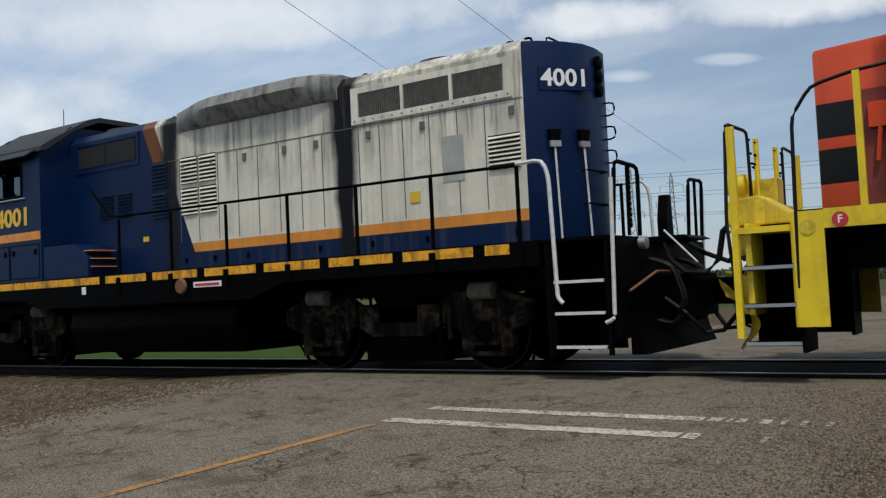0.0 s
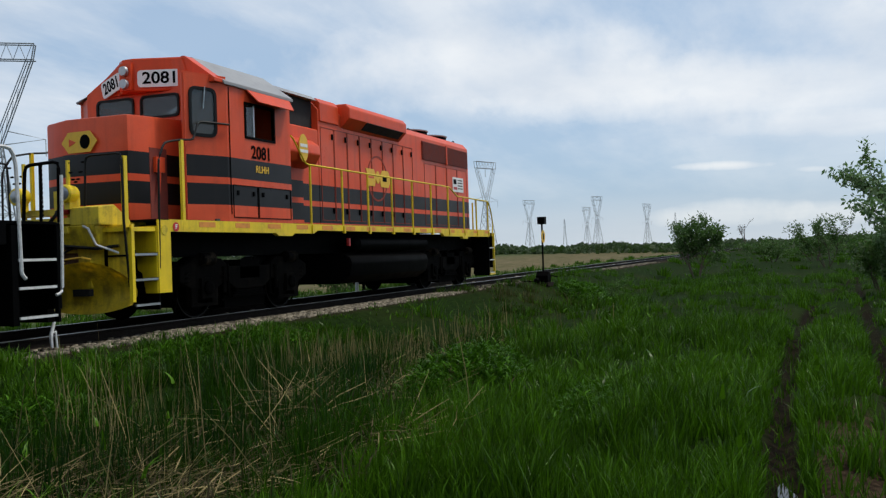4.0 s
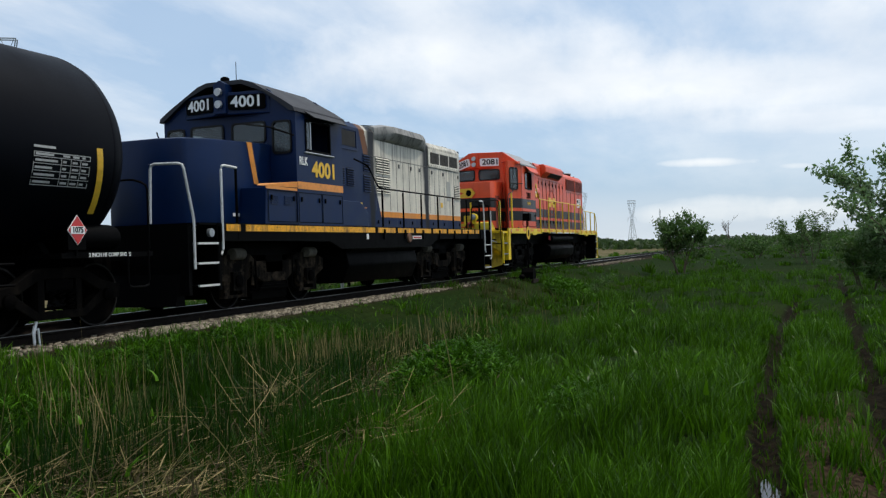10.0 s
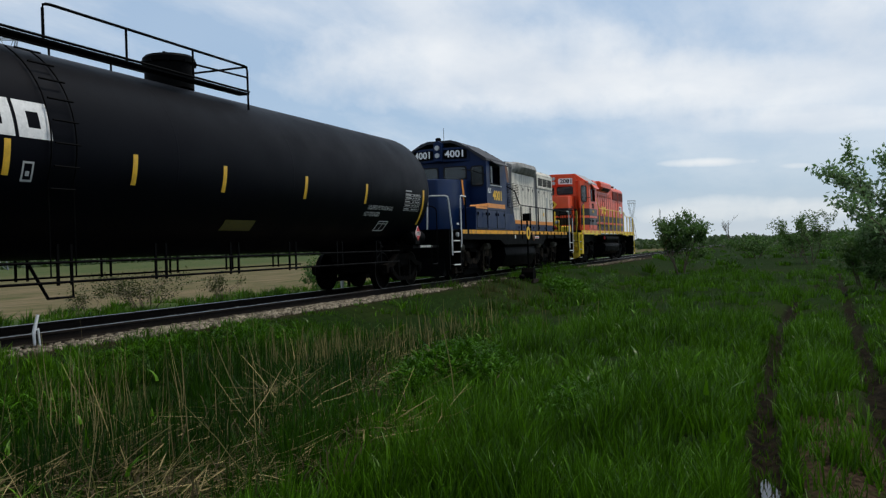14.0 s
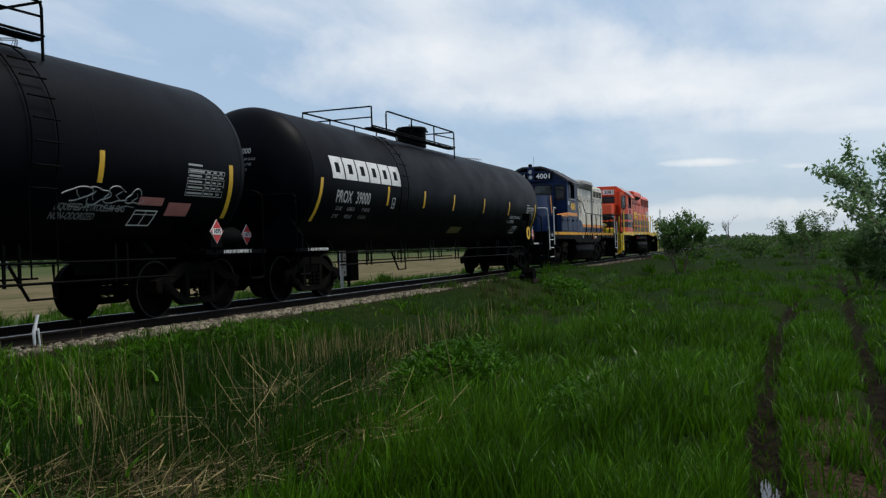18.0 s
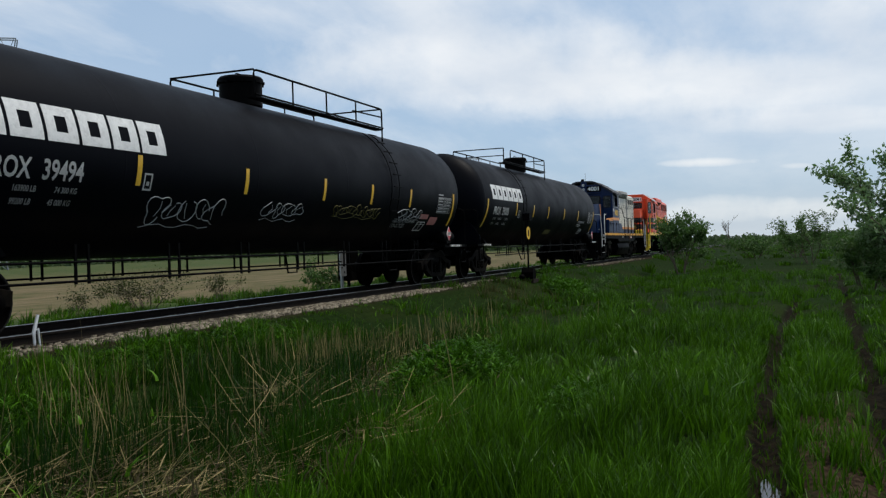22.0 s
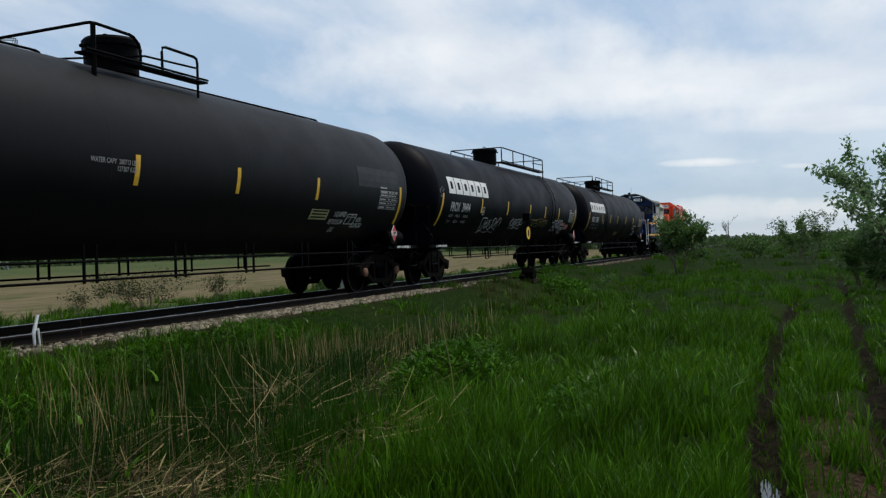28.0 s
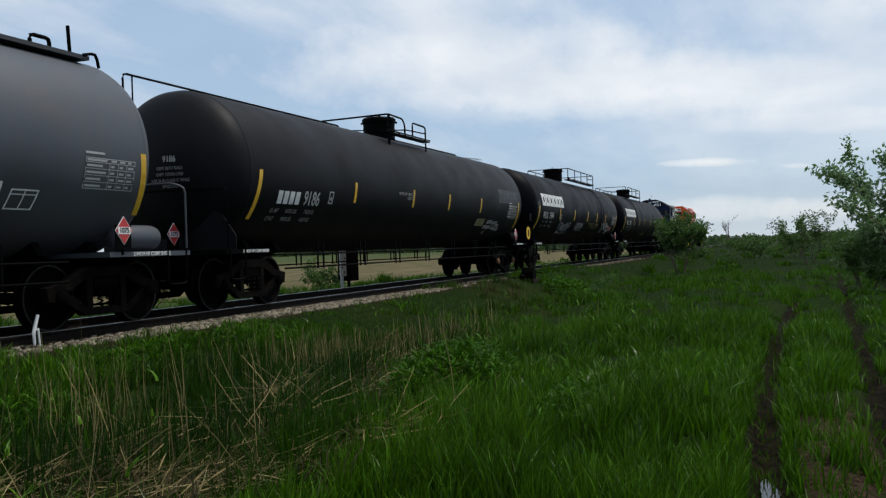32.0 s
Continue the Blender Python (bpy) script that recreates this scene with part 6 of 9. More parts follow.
    for q, w in zip(loops, loops[1:]):
        for i in range(len(flare)):
            j = (i + 1) % len(flare)
            bm.faces.new((q[i], w[i], w[j], q[j]))
    bm.faces.new(loops[0])
    bm.faces.new(loops[-1][::-1])
    bmesh.ops.recalc_face_normals(bm, faces=bm.faces)
    part("brake_housing", bm, "sooty_cream", L, "flared grey brake housing streaked with soot", smooth=True)
    bull = [(22.96, -0.95), (23.14, -0.80), (23.34, -0.56), (23.47, -0.30), (23.50, 0.0), (23.47, 0.30), (23.34, 0.56), (23.14, 0.80), (22.96, 0.95)]
    part("hood_end", prism(bull, Z0, 3.92, axis="z"), "navy", L, "rounded navy hood end", bevel=0.03, smooth=True)
    def end_at(y, z, out=0.01):
        """A place on the rounded end, and its turn."""
        for (xa, ya), (xb, yb) in zip(bull, bull[1:]):
            if ya <= y <= yb:
                u = (y - ya) / (yb - ya)
                a = math.degrees(math.atan2(yb - ya, xb - xa))
                n = Vector((yb - ya, -(xb - xa), 0)).normalized() * out
                return Matrix.Translation((xa + (xb - xa) * u + n.x, y + n.y, z)) @ pose(0, 0, 0, 90, 0, a)
    m = end_at(-0.57, 3.46, 0.012)
    bm = box(-0.34, 0.34, -0.14, 0.14, -0.03, 0.0)
    bmesh.ops.transform(bm, matrix=m, verts=bm.verts)
    nb = part("number_board", bm, "navy", L, "dark number board with white digits")
    words("number", "4001", 0.29, m @ pose(0, 0, 0.003), "white", nb, squeeze=1.08)
    for y, tilt in ((-0.72, 0.02), (-0.40, 0.03)):
        m = end_at(y, 2.0, 0.06)

        def put(bm):
            bmesh.ops.transform(bm, matrix=m, verts=bm.verts)
            return bm
        br = part("broom", put(rod([(0, 0.66, 0), (tilt, -0.50, 0.03)], 0.014)), "rail_white", L, "broom hung on the hood end")
        part("broom_head", put(prism([(-0.09, 0.84), (0.09, 0.84), (0.05, 0.70), (-0.05, 0.70)], -0.03, 0.03, axis="z")), "black", br, bevel=0.01)
        part("broom_neck", put(box(-0.07, 0.07, 0.63, 0.70, -0.02, 0.03)), "bare", br)
    for z in (1.95, 2.35):
        m = end_at(-0.25, z, 0.08)
        bm = rod([(-0.22, 0, -0.08), (-0.22, 0, 0), (0.22, 0, 0), (0.22, 0, -0.08)], 0.014)
        bmesh.ops.transform(bm, matrix=m, verts=bm.verts)
        part("ladder_rung", bm, "black", L)
    for z in (3.38, 3.55, 3.72):
        part("rear_light", turned([(0.08, 0), (0.09, 0.06), (0.05, 0.08)], (23.48, 0.0, z), "x", 16), "black", L, "round rear light")
    for z in (2.5, 2.8, 3.1):
        grab(L, [(23.45, 0.25, z), (23.60, 0.25, z), (23.60, 0.25, z + 0.16), (23.45, 0.25, z + 0.16)], 0.012, "black", "grab_iron")
    for s in (-1, 1):
        # radiator grilles with their frame
        fr = ring([(20.48, 3.36), (22.72, 3.36), (22.72, 3.68), (20.48, 3.68)], [(20.36, 3.27), (22.82, 3.27), (22.82, 3.76), (20.36, 3.76)], s * 0.962 - 0.014, s * 0.962 + 0.014, "y")
        g = part("radiator_frame", fr, "cream", L, "riveted cream radiator frame")
        for k in range(3):
            xa = 20.48 + k * 0.755
            mesh = part("radiator_grille", box(xa, xa + 0.70, s * 0.955 - 0.006, s * 0.955 + 0.006, 3.36, 3.68), "grille", g, "dusty grey radiator grille")
            for i in range(20):
                u = xa + 0.018 + i * 0.0345
                part("slat", box(u, u + 0.014, s * 0.968 - 0.009, s * 0.968 + 0.009, 3.365, 3.675), "grille", mesh)
            if k:
                part("grille_post", box(xa - 0.05, xa - 0.005, s * 0.968 - 0.012, s * 0.968 + 0.012, 3.36, 3.68), "cream", g)
        louvres(L, 22.46, 22.90, 2.42, 2.84, s * 0.95 if s < 0 else 0.95 + 0.034, "cream", 8)
        for xa, m in ((16.20, "navy"), (16.90, "cream"), (17.32, "cream")):
            for za in (2.36, 2.84):
                louvres(L, xa, xa + 0.36, za, za + 0.42, s * 0.95 if s < 0 else 0.95 + 0.034, m, 7)
        for xa in (14.85, 15.32):
            louvres(L, xa, xa + 0.36, 2.46, 2.88, s * 0.95 if s < 0 else 0.95 + 0.034, "navy", 8)
        for (xa, xb) in ((14.30, 15.02), (15.06, 15.80)):
            part("side_window", box(xa, xb, s * 0.952 - 0.008, s * 0.952 + 0.008, 3.38, 3.72), "dark", L, "dark filter window")
        part("window_surround", ring([(14.26, 3.35), (15.84, 3.35), (15.84, 3.75), (14.26, 3.75)], [(14.2, 3.29), (15.9, 3.29), (15.9, 3.81), (14.2, 3.81)], s * 0.956 - 0.01, s * 0.956 + 0.01, "y"), "navy", L)
        # doors of the hood
        for xa in (16.86, 17.28, 17.72, 18.14, 18.56, 18.98, 19.40, 19.80, 20.45, 20.80, 21.18, 21.60, 22.02, 22.42):
            part("door_seam", box(xa - 0.006, xa + 0.006, s * 0.953 - 0.003, s * 0.953 + 0.003, 1.95, 3.22), "seam_grey", L)
        part("door_seam", box(16.6, 22.95, s * 0.953 - 0.003, s * 0.953 + 0.003, 3.235, 3.247), "seam_grey", L)
        for xa in (16.96, 17.60, 18.30, 19.10, 19.70, 20.62, 21.50, 22.80):
            part("latch", box(xa - 0.035, xa + 0.035, s * 0.957 - 0.014, s * 0.957 + 0.014, 3.06, 3.16), "seam_grey", L, bevel=0.008)
        for xa in (16.96, 17.60, 18.30, 19.10, 19.70, 20.62, 21.50, 22.80):
            part("latch", box(xa - 0.02, xa + 0.02, s * 0.957 - 0.010, s * 0.957 + 0.010, 1.62, 1.70), "black", L)
        part("tag", box(21.26, 21.42, s * 0.956 - 0.004, s * 0.956 + 0.004, 2.14, 2.28), "gold", L, "small yellow notice")
        part("tag", box(15.95, 16.08, s * 0.956 - 0.004, s * 0.956 + 0.004, 2.02, 2.10), "gold", L)
        part("faded_panel", box(21.78, 22.10, s * 0.954 - 0.003, s * 0.954 + 0.003, 2.35, 2.92), "faded", L, "faded grey patch on the door")
        for k in range(16):
            part("rivet", turned([(0.012, -0.006), (0.012, 0.006)], (20.42 + k * 0.157, s * 0.98, 3.31), "y", 6), "seam_grey", g)
    for x, r in ((21.3, 0.45), (14.55, 0.5)):
        fan = part("roof_fan", turned([(r, 0), (r * 1.04, 0.10), (r * 0.92, 0.17), (r * 0.3, 0.14)], (x, 0, 3.95), "z", 28), "roof_soot", L, "sooty round roof fan", smooth=True)
    for x in (18.1, 18.9):
        part("brake_fan", turned([(0.5, 0), (0.52, 0.05), (0.4, 0.06)], (x, 0, 4.11), "z", 24), "roof_soot", L)
    part("exhaust_stack", box(20.05, 20.4, -0.2, 0.2, 3.93, 4.12), "black", L, bevel=0.02)
    part("exhaust_stack", box(16.5, 16.85, -0.2, 0.2, 3.93, 4.10), "black", L, bevel=0.02)
    for x in (16.3, 20.3, 22.6, 22.85):
        grab(L, [(x - 0.06, -0.55, 3.95), (x - 0.06, -0.55, 4.05), (x + 0.06, -0.55, 4.05), (x + 0.06, -0.55, 3.95)], 0.016, "black", "lifting_eye")
    grab(L, [(22.98, -0.3, 3.94), (22.98, -0.3, 4.10), (22.98, 0.2, 4.10), (23.0, 0.3, 3.94)], 0.014, "black", "roof_rail")
    # handrails
    posts = [16.05, 17.27, 18.44, 19.62, 20.80, 21.95, 23.12]
    for s in (-1, 1):
        for x in posts:
            p = part("handrail_post", rod([(x, s * 1.49, 1.22), (x, s * 1.49, 2.36)], 0.024), "black", L, "black handrail post")
            part("post_foot", box(x - 0.04, x + 0.04, s * 1.53 - 0.012, s * 1.53 + 0.012, 1.22, 1.45), "black", p)
        grab(L, [(15.02, s * 1.30, 3.02), (15.35, s * 1.48, 2.88), (15.85, s * 1.49, 2.42), (16.1, s * 1.49, 2.40), (23.15, s * 1.49, 2.36)], 0.020, "black", label="black handrail along the walkway")
        grab(L, [(23.12, s * 1.50, 2.37), (23.45, s * 1.51, 2.38), (23.52, s * 1.51, 2.2), (23.56, s * 1.51, 0.86), (23.62, s * 1.51, 0.80)], 0.024, "rail_white", label="scuffed white grab rail")
        grab(L, [(24.24, s * 1.50, 2.10), (24.20, s * 1.50, 0.62), (24.10, s * 1.50, 0.58)], 0.022, "rail_white", label="scuffed white grab rail")
        # end railings
        grab(L, [(24.22, s * 1.46, 1.5), (24.26, s * 1.44, 2.28), (24.28, s * 0.85, 2.26), (24.26, s * 0.82, 1.5)], 0.024, "black", label="black end railing")
        part("end_post", rod([(24.26, s * 1.12, 1.5), (24.27, s * 1.12, 2.27)], 0.02), "black", L)
        steps(L, 23.50, 24.12, 1.45, (0.34, 0.70, 1.04), 1, "black", "black", s)
        part("step_plate", box(24.12, 24.16, s * 1.48 - 0.03, s * 1.48 + 0.03, 0.24, 1.45), "black", L)
        part("step_plate", box(23.42, 23.48, s * 1.48 - 0.03, s * 1.48 + 0.03, 0.24, 1.45), "black", L)
        # nose end
        steps(L, 8.92, 9.50, 1.45, (0.50, 0.86, 1.18), -1, "black", "black", s)
        part("step_plate", box(9.50, 9.56, s * 1.48 - 0.03, s * 1.48 + 0.03, 0.40, 1.45), "black", L)
        grab(L, [(9.56, s * 1.51, 0.98), (9.62, s * 1.51, 1.06), (9.62, s * 1.51, 2.47), (10.08, s * 1.50, 2.45)], 0.024, "rail_white", label="scuffed white grab rail")
        part("rail_post", rod([(10.08, s * 1.49, 1.22), (10.08, s * 1.49, 2.46)], 0.026), "black", L)
        grab(L, [(8.86, s * 1.5, 0.76), (8.86, s * 1.5, 1.55), (8.62, s * 1.5, 2.42), (8.60, s * 0.9, 2.44), (8.62, s * 0.85, 1.5)], 0.024, "rail_white", label="scuffed white end railing")
        part("lamp", turned([(0.07, -0.03), (0.07, 0.03)], (9.28, s * 1.51, 1.34), "y", 16), "bare", L)
    part("pilot", box(24.16, 24.24, -1.45, 1.45, 0.40, 1.48), "black", L, "black end sheet", bevel=0.01)
    part("pilot", box(8.76, 8.84, -1.45, 1.45, 0.35, 1.48), "black", L, "black end sheet", bevel=0.01)
    part("plough", prism([(8.60, 0.18), (8.78, 0.75), (8.84, 0.75), (8.84, 0.18)], -1.3, 1.3, axis="y"), "black", L)
    for s in (-1, 1):
        for k in range(3):
            y = s * (0.32 + 0.11 * k)
            grab(L, [(24.24, y, 1.25), (24.5, y, 1.16), (24.62, y, 0.78), (24.5, y, 0.50), (24.28, y, 0.56)], 0.022, "rubber", "brake_hose", "black rubber hose")
    part("mu_cable", rod([(24.28, 0.5, 1.5), (24.6, 0.35, 1.30), (24.95, 0.1, 1.18), (25.3, -0.2, 1.4)], 0.03), "rubber", L, "black jumper cable between the engines")
    part("mu_stand", prism([(-0.16, 1.5), (-0.16, 1.72), (-0.08, 2.0), (0.02, 2.0), (0.06, 1.5)], 24.22, 24.34), "black", L, "black cable stand", bevel=0.01)
    part("footboard", prism([(24.2, 1.50), (24.62, 1.50), (24.70, 1.46), (24.2, 1.42)], -0.45, 0.30, axis="y"), "black", L, bevel=0.008)
    part("jumper_cable", rod([(24.36, -0.4, 1.46), (24.46, -0.42, 1.22), (24.62, -0.44, 1.08), (24.86, -0.44, 1.06), (25.0, -0.44, 1.20), (25.06, -0.44, 1.50), (25.22, -0.44, 1.70), (25.36, -0.44, 1.74)], 0.035, seg=8), "rubber", L, "thick black jumper cable between the engines")
    part("jumper_cable", rod([(24.30, 0.2, 1.0), (24.6, 0.15, 0.80), (24.95, 0.1, 0.78), (25.3, 0.1, 1.0)], 0.028, seg=6), "rubber", L)
    part("spare_lever", rod([(24.42, -0.5, 1.56), (24.78, -0.5, 1.18)], 0.012), "rail_white", L)
    for k in range(12):
        part("chain_link", turned([(0.010, -0.026), (0.015, 0), (0.010, 0.026)], (24.29, -1.12, 2.24 - 0.058 * k), "z", 6), "black", L)
    part("horn_lamp", turned([(0.03, -0.06), (0.07, -0.03), (0.07, 0.05), (0.03, 0.06)], (24.30, -0.86, 1.42), "x", 12), "bare", L, smooth=True)
    part("cut_lever", rod([(24.3, -1.3, 0.9), (24.42, -0.8, 1.1), (24.42, 0.8, 1.1)], 0.016), "rust", L)
    part("draft_gear", box(24.22, 24.70, -0.42, 0.42, 0.58, 1.06), "running", L, bevel=0.03)
    part("plough", prism([(24.42, 0.22), (24.34, 0.42), (24.29, 0.66), (24.24, 0.66), (24.24, 0.22)], -1.2, 1.2, axis="y"), "running", L, "black end plough", bevel=0.01)
    for s in (-1, 1):
        part("air_hose", rod([(24.40, s * 0.55, 0.80), (24.62, s * 0.50, 0.62), (24.80, s * 0.40, 0.40), (24.98, s * 0.35, 0.42), (25.14, s * 0.35, 0.60)], 0.028), "rubber", L, "sagging air hose")
    coupler(L, 24.78, 1)
    coupler(L, 8.42, -1)
    tank = [(-1.30, 0.95), (-1.36, 0.66), (-1.2, 0.27), (1.2, 0.27), (1.36, 0.66), (1.30, 0.95)]
    part("fuel_tank", prism(tank, 14.5, 18.4), "black", L, "black fuel tank", bevel=0.05, smooth=True)
    for s in (-1, 1):
        part("air_reservoir", turned([(0.05, -1.9), (0.14, -1.8), (0.14, 1.8), (0.05, 1.9)], (16.4, s * 1.28, 1.08), "x", 18), "black", L, smooth=True)
    loco_bogie(L, 11.95, BX, "gear")
    loco_bogie(L, 21.05, BX, "gear")
    return L


M["roof_soot"] = material("sooty_grey_roof", (0.011, 0.012, 0.017), 0.7, var=0.3, scale=2, dirt=0.5, grime=(0.02, 0.02, 0.02))
M["sooty_cream"] = material("soot_streaked_cream", (0.27, 0.262, 0.24), 0.6, var=0.3, scale=1.5, dirt=0.6, streaks=0.95, grime=(0.025, 0.024, 0.023))
M["cream"] = material("cream_paint", CREAM, 0.5, var=0.12, scale=2, dirt=0.4, streaks=0.35, grime=(0.12, 0.11, 0.1))
M["faded"] = material("faded_grey_patch", (0.36, 0.36, 0.32), 0.6, var=0.15, dirt=0.3, grime=(0.2, 0.2, 0.18))

# ---- tank wagons ----
TR, TZ = 1.50, 2.48   # radius and axis height of a tank


def bend(me, lift=0.004):
    """Lays a flat decal onto the near side of the tank."""
    for v in me.vertices:
        dz = max(-1.45, min(1.45, v.co.z - TZ))
        v.co.y = -math.sqrt((TR + lift) ** 2 - dz * dz)


def patch(x0, x1, z0, z1, slant=0.0, n=6, bm=None):
    """A thin sheet on the near side of the tank."""
    bm = bm or bmesh.new()
    grid = []
    for k in range(n + 1):
        z = z0 + (z1 - z0) * k / n
        row = []
        for lift in (0.0005, 0.005):
            y = -math.sqrt(max((TR + lift) ** 2 - (z - TZ) ** 2, 0.001))
            dx = slant * (z - z0)
            row.append((bm.verts.new((x0 + dx, y, z)), bm.verts.new((x1 + dx, y, z))))
        grid.append(row)
    for q, w in zip(grid, grid[1:]):
        bm.faces.new((q[1][0], q[1][1], w[1][1], w[1][0]))
        for i in (0, 1):
            bm.faces.new((q[0][i], q[1][i], w[1][i], w[0][i]))
    for row in (grid[0], grid[-1]):
        bm.faces.new((row[0][0], row[0][1], row[1][1], row[1][0]))
    return bm


def scribble(parent, x0, x1, z0, z1, seed, mat, r=0.008, letters=5):
    """Sprayed tag: rounded letters that overlap, each with an inner stroke, and a loose underline."""
    rng = random.Random(seed)
    w, h = (x1 - x0) / letters, (z1 - z0) / 2

    def on_tank(x, z):
        return x, -math.sqrt((TR + 0.002) ** 2 - (z - TZ) ** 2), z
    for k in range(letters):
        cx, cz = x0 + w * (k + 0.5), (z0 + z1) / 2 + rng.uniform(-0.15, 0.15) * h
        a, b, ph = w * rng.uniform(0.42, 0.68), h * rng.uniform(0.55, 0.95), rng.uniform(0, 6.28)
        n, lobes, cut = 22, rng.choice((2, 3, 3)), rng.uniform(0.78, 1.0)
        pts = []
        for i in range(n + 1):
            t = 6.283 * cut * i / n + ph
            bump = 1 + 0.26 * math.sin(lobes * t + k)
            pts.append(on_tank(cx + a * bump * math.cos(t) + 0.2 * b * math.sin(t), cz + b * bump * math.sin(t)))
        part("graffiti_line", rod(pts, r, seg=4), mat, parent, "sprayed graffiti letter")
        u = [on_tank(cx + a * rng.uniform(-0.5, 0.5), cz + b * q) for q in (-0.6, 0.0, 0.55)]
        part("graffiti_line", rod(u, r * 0.8, seg=4), mat, parent)
    pts = [on_tank(x0 + (x1 - x0) * (i / 8) * 0.9, z0 - 0.02 + 0.03 * math.sin(i * 1.7 + seed)) for i in range(9)]
    part("graffiti_line", rod(pts, r * 0.7, seg=4), mat, parent)


def tank_wagon(xc, mat, label, plat, ladder, logo, number, tags, seed, small=((), ()), long_rails=False, strips=(-4.9, -2.1, 0.75, 3.0, 5.25), written=(), framed=(), H=8.62, bulge=0.74, head_text=()):
    """Pressure tank car on two trucks. plat: platform from and to, from its middle."""
    W_ = thing("tank_wagon", xc, label, "tank wagon", "tank wagons of the train")
    SHIFT[W_] = xc
    prof = []
    for k in range(9):
        a = math.pi / 2 * k / 8
        prof.append((max(TR * math.sin(a), 0.02), -H - bulge * math.cos(a)))
    for k in range(1, 8):
        prof.append((TR, -H + 2 * H * k / 8))
    prof += [(r, -h) for r, h in prof[:9][::-1]]
    bm = turned(prof, (xc, 0, TZ), "x", 72)
    bmesh.ops.recalc_face_normals(bm, faces=bm.faces)
    tank = part("tank", bm, mat, W_, smooth=True)
    for u in (-H, -5.2, -1.75, 1.75, 5.2, H):
        part("weld_seam", turned([(TR + 0.0003, -0.02), (TR + 0.0015, -0.006), (TR + 0.0015, 0.006), (TR + 0.0003, 0.02)], (xc + u, 0, TZ), "x", 72, caps=False), mat, tank)
    # reflective tape
    for u in strips:
        part("reflective_strip", patch(xc + u - 0.05, xc + u + 0.05, 2.02, 2.46), "tape", W_, "yellow reflective strip")
    for e in (-1, 1):
        part("reflective_strip", patch(xc + e * 8.40 - 0.055, xc + e * 8.40 + 0.055, 1.60, 2.48, 0.10 * -e), "tape", W_, "long yellow reflective strip")
    # stub sills, end platforms, couplers
    for e in (-1, 1):
        a, b = sorted((xc + e * 6.6, xc + e * 9.35))
        part("stub_sill", box(a, b, -0.33, 0.33, 0.72, 1.08), "black", W_, "black centre sill", bevel=0.02)
        a, b = sorted((xc + e * (7.60 if e > 0 else 8.3), xc + e * 9.40))
        part("end_platform", box(a, b, -1.46, 1.46, 0.99, 1.06), "tank_grey" if mat == "tank_grey" else "black", W_, "steel end platform", bevel=0.01)
        cradle = [(-0.95, 1.04), (-0.55, 0.85), (0.55, 0.85), (0.95, 1.04), (0.75, 1.30), (0, 1.02), (-0.75, 1.30)]
        for u in (6.9, 7.9):
            part("tank_cradle", prism(cradle, xc + e * u - 0.06, xc + e * u + 0.06), "black", W_, bevel=0.01)
        coupler(W_, xc + e * 9.70, e)
        grab(W_, [(xc + e * 9.33, -1.45, 1.1), (xc + e * 9.33, -1.45, 2.05), (xc + e * 9.2, -1.30, 2.12), (xc + e * 9.33, -0.2, 2.12), (xc + e * 9.33, 0.2, 2.12), (xc + e * 9.2, 1.30, 2.12), (xc + e * 9.33, 1.45, 2.05), (xc + e * 9.33, 1.45, 1.1)], 0.018, "tank_grey" if mat == "tank_grey" else "black", label="bent end handrail")
        for s in (-1, 1):
            grab(W_, [(xc + e * 9.30, s * 1.46, 1.08), (xc + e * 9.30, s * 1.46, 0.55), (xc + e * 8.85, s * 1.46, 0.55), (xc + e * 8.85, s * 1.46, 1.08)], 0.02, "black", "sill_step")
        words("shoe_mark", "2 INCH HF COMP SHOES", 0.075, facing(xc + e * 8.5, -1.463, 1.025), "lettering", W_, "small white lettering on the platform edge")
        # hazard placard
        x, y = (xc + 7.85, -1.47) if e > 0 else (xc - 9.25, -0.25)
        dm = [(x, 1.16), (x + 0.175, 1.36), (x, 1.56), (x - 0.175, 1.36)]
        pl = part("hazard_placard", prism(dm, y - 0.032, y - 0.022, axis="y"), "white", W_, "red and white diamond hazard placard")
        dm = [(x + (px - x) * 0.94, 1.36 + (pz - 1.36) * 0.94) for px, pz in dm]
        part("placard_face", prism(dm, y - 0.036, y - 0.032, axis="y"), "red", pl)
        part("placard_band", box(x - 0.125, x + 0.125, y - 0.040, y - 0.036, 1.31, 1.41), "white", pl)
        words("placard_number", "1075", 0.105, facing(x, y - 0.042, 1.36), "black", pl, squeeze=0.95)
        part("placard_frame", box(x - 0.16, x + 0.16, y - 0.021, y - 0.005, 1.10, 1.44), "black", W_, "black placard holder")
        part("placard_post", rod([(x, y, 1.02), (x, y, 1.3)], 0.02), "black", W_)
        wagon_bogie(W_, xc + e * 8.0, xc, "rust" if seed == 3 and e > 0 else "running")
        # half-height shield before each tank head
        shield = [(-1.42, 1.02), (-1.42, 1.30), (-1.15, 1.68), (-0.6, 1.90), (0.6, 1.90), (1.15, 1.68), (1.42, 1.30), (1.42, 1.02)]
        a, b = sorted((xc + e * (H + bulge - 0.32), xc + e * (H + bulge - 0.30)))
        if e < 0:
            part("head_shield", prism(shield, a, b), mat, W_, "dark lower head shield")
